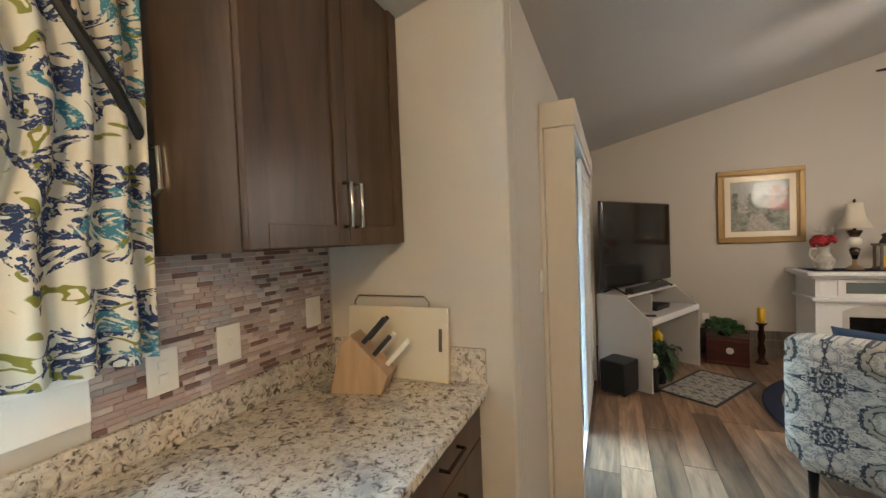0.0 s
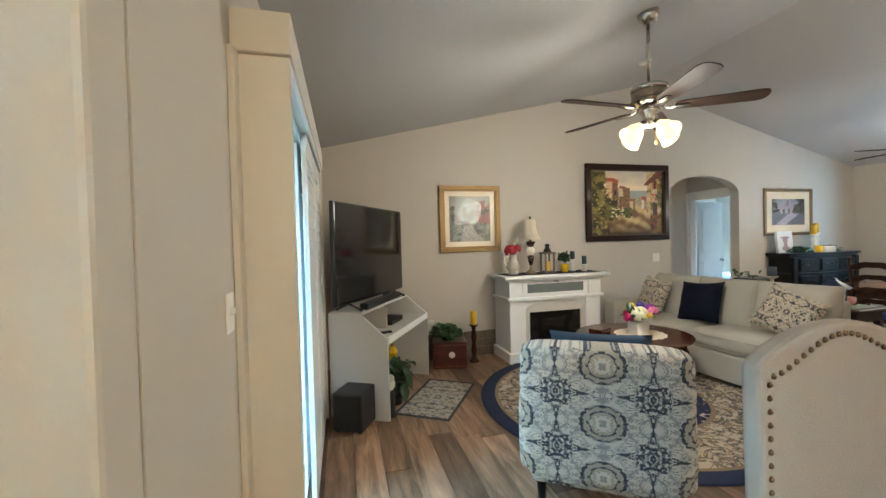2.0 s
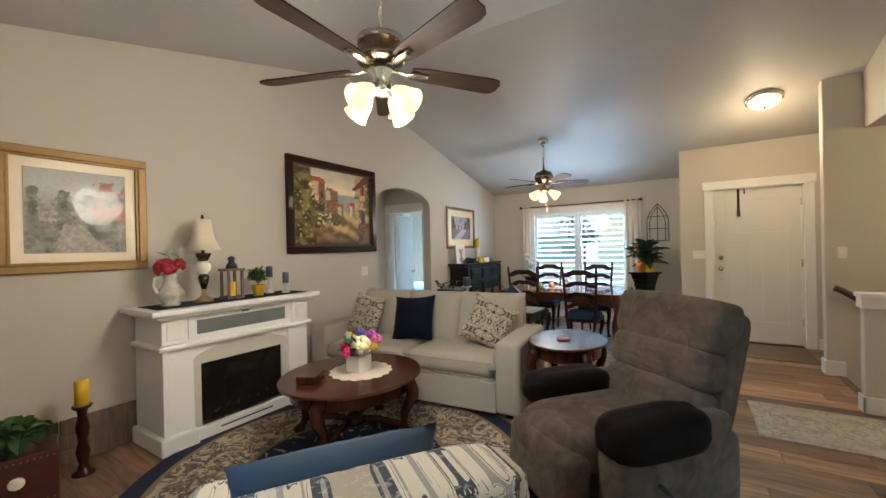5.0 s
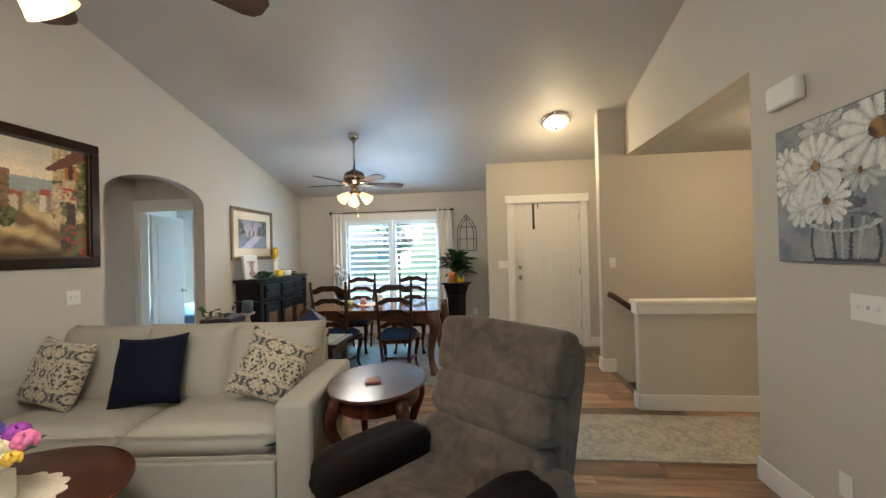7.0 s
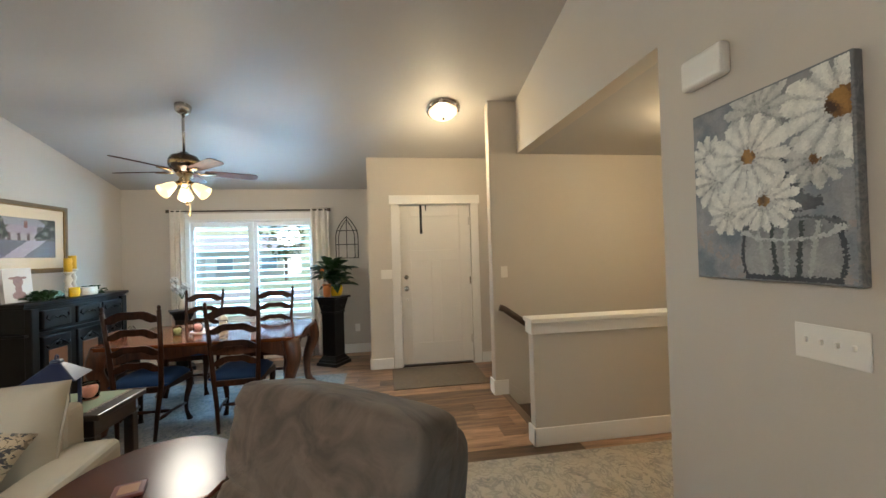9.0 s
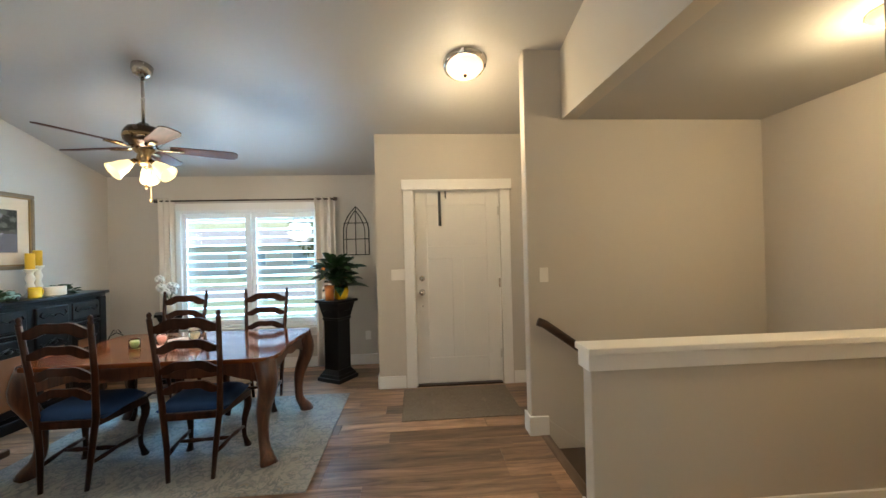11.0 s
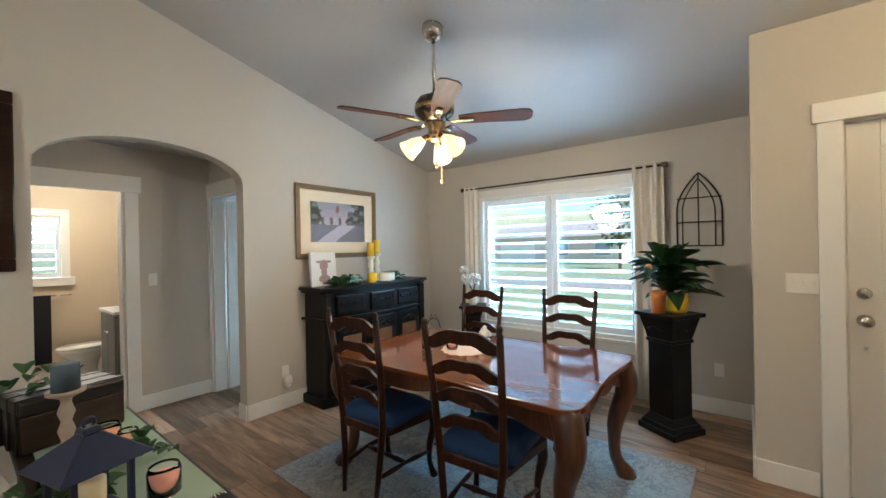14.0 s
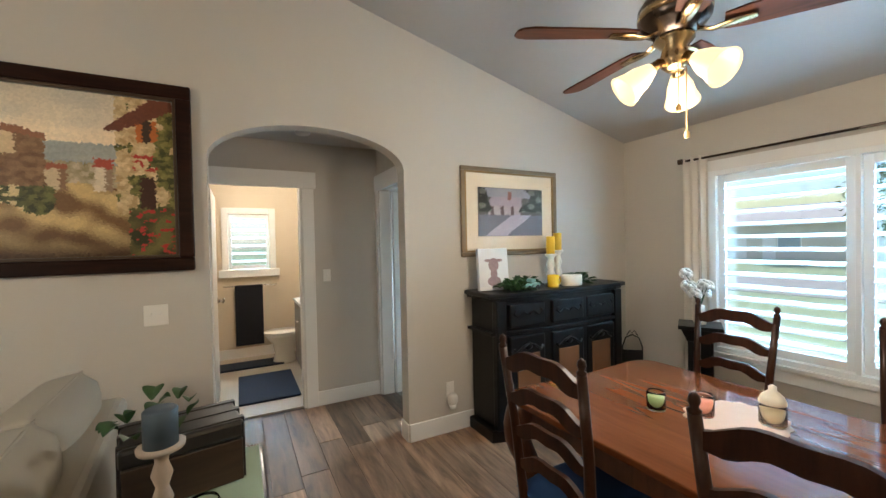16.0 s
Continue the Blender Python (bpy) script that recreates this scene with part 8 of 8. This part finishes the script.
KCURT = sprigs("curtain_print", (0.70, 0.64, 0.52), (0.022, 0.04, 0.11), (0.05, 0.20, 0.27), (0.22, 0.21, 0.03))
drape("curtain", -0.22, 0.49, KX + 0.08, 1.20, 2.45, 5, 0.030, KCURT, "cream curtain with blue and olive flowers, tied back", pinch=0.52)
rod2 = tagged(link("curtain_rod", tube([(KX + 0.07, -1.3, 2.30), (KX + 0.07, 0.47, 2.30)], 0.009, 8), IRON), "black curtain rod above the kitchen window", "curtain rod")
tb = thing("tieback", pose(KX + 0.04, 0.495, 1.70), "black tieback with a nickel hook holding the curtain", "tieback")
part("hook", tube([(0, 0, 0.05), (0.05, 0.01, 0.05), (0.055, 0.01, -0.06), (0.03, 0.01, -0.075)], 0.008, 8), NICKEL, tb)
part("band", tube([(0.02, 0.0, 0.05), (0.09, -0.10, 0.16), (0.08, -0.22, 0.36)], 0.014, 8), IRON, tb)

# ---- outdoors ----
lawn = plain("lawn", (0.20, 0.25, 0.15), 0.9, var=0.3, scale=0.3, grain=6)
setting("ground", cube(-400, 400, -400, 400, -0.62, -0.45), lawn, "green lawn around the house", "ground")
setting("road", cube(21, 28, -60, 60, -0.448, -0.43), plain("asphalt", (0.22, 0.22, 0.215), 0.9), "grey street in front of the house", "road")
setting("pavement", cube(8.8, 21, 0.2, 1.6, -0.448, -0.42), plain("concrete", (0.42, 0.41, 0.39), 0.85), "concrete path to the front door", "pavement")
setting("patio", cube(-5.0, -0.12, 0.9, 4.6, -0.448, -0.06), plain("patio_concrete", (0.45, 0.44, 0.42), 0.85), "concrete patio slab behind the house", "patio")
setting("foundation", cube(-1.02, 8.78, -0.2, 5.4, -0.46, -0.11), UNDER, "house foundation", "foundation")


FARPANE = plain("far_window", (0.32, 0.38, 0.42), 0.2, var=0.1)


def far_house(x, y, rz, w, d, h, wall, roofc, label):
    hs = thing("house", pose(x, y, -0.45, 0, 0, rz), label, "house", "houses across the street")
    part("wall", cube(-w / 2, w / 2, -d / 2, d / 2, 0, h), wall, hs)
    part("roof", slab([(-d / 2 - 0.4, h), (d / 2 + 0.4, h), (0, h + 1.9)], -w / 2 - 0.4, w / 2 + 0.4, 0, None, UPY), roofc, hs)
    part("garage_door", cube(-w / 2 + 0.8, -w / 2 + 5.2, -d / 2 - 0.03, -d / 2, 0, 2.2, 0.01), TRIM, hs)
    for k in (0.5, w / 2 - 2.2):
        wd = part("window", cube(k, k + 1.5, -d / 2 - 0.03, -d / 2, 0.9, 2.1, 0.01), FARPANE, hs)
        part("frame", cube(k - 0.08, k + 1.58, -d / 2 - 0.02, -d / 2 - 0.0, 0.82, 2.18), TRIM, wd)
    part("front_door", cube(-0.6, 0.35, -d / 2 - 0.03, -d / 2, 0, 2.05, 0.01), TRIM, hs)
    return hs


ROOF = plain("shingles", (0.34, 0.33, 0.32), 0.9, var=0.2, scale=2, grain=12)
SID1, SID2 = plain("siding_tan", (0.62, 0.57, 0.48), 0.8), plain("siding_grey", (0.52, 0.56, 0.60), 0.8)
far_house(50, 19, -90, 14, 9, 2.9, SID1, ROOF, "tan single-storey house across the street")
far_house(52, -3, -90, 15, 9, 2.9, SID2, ROOF, "grey single-storey house across the street")
far_house(54, 42, -90, 14, 9, 3.0, SID2, ROOF, "grey single-storey house further along the street")
fence = tagged(link("fence", cube(-9.1, -9.0, -20, 25, -0.45, 1.35), plain("fence_vinyl", (0.62, 0.60, 0.56), 0.6)), "pale garden fence behind the patio", "fence")


SUNLEAF = plain("sunlit_leaf", (0.11, 0.12, 0.035), 0.5, var=0.4, scale=2, grain=20)


def tree(x, y, h, seed):
    t = thing("tree", pose(x, y, -0.45), "leafy green garden tree", "tree", "trees along the street")
    rd = random.Random(seed)
    part("trunk", tube([(0, 0, 0), (0.05, 0, h * 0.25), (-0.03, 0.04, h * 0.5), (0, 0, h * 0.8)], [0.14, 0.11, 0.08, 0.03], 8), GREYW, t)
    bm = bmesh.new()
    for i in range(500):
        a, u = rd.uniform(0, 6.283), rd.random()
        r = h * 0.32 * math.sin(math.pi * (0.12 + 0.83 * u)) * rd.uniform(0.35, 1.1) * (1 + 0.3 * math.sin(3 * a + seed))
        leaf(bm, (r * math.cos(a), r * math.sin(a), h * (0.3 + 0.72 * u)), rd.uniform(0, 6.28), rd.uniform(-0.8, 1.0), 0.42, 0.30, 0.3, 2)
    part("crown", bm, SUNLEAF, t)
    return t


for i, (x, y, h) in enumerate(((38, 10, 6.5), (40, -14, 6), (43, 30, 7), (-14, 6, 6), (-13, -2, 7))):
    tree(x, y, h, 60 + i)
hills = bmesh.new()
prev = None
for i in range(61):
    a = radians(-75 + 2.5 * i)
    hgt = 26 + 16 * noise.noise(Vector((i * 0.16, 3.3, 0))) + 6 * noise.noise(Vector((i * 0.5, 1.3, 0)))
    lo = hills.verts.new((260 * math.cos(a), 260 * math.sin(a), -1))
    hi = hills.verts.new((330 * math.cos(a), 330 * math.sin(a), hgt))
    if prev:
        hills.faces.new((prev[0], lo, hi, prev[1]))
    prev = (lo, hi)
setting("backdrop_hills", hills, plain("dry_hills", (0.34, 0.36, 0.22), 0.95, var=0.3, scale=0.02, grain=0.2), "dry distant hills", "hills", True)

# ---- floor planks and mosaic tiles ----
PLANKS = {}
rf = random.Random(77)


def plank_mesh(w, l):
    key = (round(w, 2), round(l, 2))
    if key not in PLANKS:
        bm = cube(-key[0] / 2 + 0.0008, key[0] / 2 - 0.0008, -key[1] / 2 + 0.0008, key[1] / 2 - 0.0008, -0.012, 0.0, 0.0015, None, 1)
        me = bpy.data.meshes.new("plank")
        bm.to_mesh(me)
        bm.free()
        me.materials.append(PLANK)
        PLANKS[key] = me
    return PLANKS[key]


def spans(x):
    """The stretches of floor along y at x."""
    if x < 1.5:
        return [(-0.9 if x > 0.0 else 1.40, YN)]
    if x < 4.30:
        return [(YS, YN)]
    if x < 4.42:
        return [(-1.46, YN)]
    if x < 5.42:
        return [(-1.46, YN + (HY - YN if 4.86 < x else 0))]
    if x < 6.42:
        return [(0.43, HY if x < 6.30 else YN)]
    if x < EX:
        return [(0.14, YN)] if x > 6.54 else [(0.54, YN)]
    return [(EY, YN)] if x < X1 else []


W = 0.18
x = X0
while x < X1:
    for y0, y1 in spans(x + W / 2):
        y = y0 - rf.uniform(0.0, 1.1)
        while y < y1:
            a, c = max(y, y0), min(y + 1.22, y1)
            if c - a > 0.03:
                ob = new("plank", plank_mesh(min(W, X1 - x), c - a))
                ob.parent = floor
                ob.matrix_basis = pose(x + W / 2, (a + c) / 2, 0.0)
            y += 1.22
    x += W
setting("floor_threshold", cube(6.26, 6.42, 5.537, 6.263, -0.014, 0.0015), PLANK, "wooden threshold of the bedroom doorway", "floor")
setting("floor_bedroom", cube(6.40, 9.5, YN + 0.13, 8.5, -0.013, -0.001), plain("bedroom_carpet", (0.36, 0.33, 0.29), 0.95, var=0.1, grain=120, relief=0.6), "grey bedroom carpet", "floor")

TILEM = []
for i, c in enumerate(((0.36, 0.26, 0.23), (0.46, 0.37, 0.33), (0.52, 0.44, 0.40), (0.20, 0.115, 0.095), (0.33, 0.30, 0.30), (0.43, 0.33, 0.29), (0.115, 0.06, 0.05))):
    TILEM.append(plain("mosaic_glaze", c, 0.14 if i % 2 else 0.3, var=0.12, scale=20, grain=60, relief=0.05))
grout = setting("trim_mosaic", cube(KX, KX + 0.003, 0.362, 1.255, 1.02, 1.47), plain("grout", (0.60, 0.55, 0.50), 0.85), "mosaic tile backsplash in mauve and brown bars", "backsplash")
TM = {}
rest = {}
count = 0
z = 1.0225
while z < 1.462:
    y = 0.362 - rf.uniform(0, 0.05)
    while y < 1.255:
        l = rf.choice((0.035, 0.05, 0.05, 0.075))
        a, c = max(y, 0.363), min(y + l, 1.254)
        if c - a > 0.008:
            k = rf.choice((0, 0, 1, 1, 2, 2, 4, 5, 5, 3, 6))
            key = (round(c - a, 3), k)
            if a > 0.55 and count < 300:
                if key not in TM:
                    bm = cube(0.0, 0.006, -key[0] / 2 + 0.0008, key[0] / 2 - 0.0008, 0, 0.0145, 0.001, None, 1)
                    me = bpy.data.meshes.new("tile")
                    bm.to_mesh(me)
                    bm.free()
                    me.materials.append(TILEM[k])
                    TM[key] = me
                ob = new("tile", TM[key])
                ob.parent = grout
                ob.matrix_basis = pose(KX + 0.002, (a + c) / 2, z)
                count += 1
            else:
                v, f = rest.setdefault(k, ([], []))
                n = len(v)
                v += [(xx, yy, zz) for xx in (KX + 0.002, KX + 0.008) for yy in (a + 0.0008, c - 0.0008) for zz in (z, z + 0.0145)]
                f += [(n + 4, n + 6, n + 7, n + 5), (n, n + 4, n + 5, n + 1), (n + 2, n + 3, n + 7, n + 6), (n + 1, n + 5, n + 7, n + 3), (n, n + 2, n + 6, n + 4)]
        y += l
    z += 0.0168
for k, (v, f) in rest.items():
    me = bpy.data.meshes.new("tile_rest")
    me.from_pydata(v, [], f)
    me.materials.append(TILEM[k])
    ob = new("tile_rest", me)
    ob.parent = grout
    ob["kind"] = "stuff"
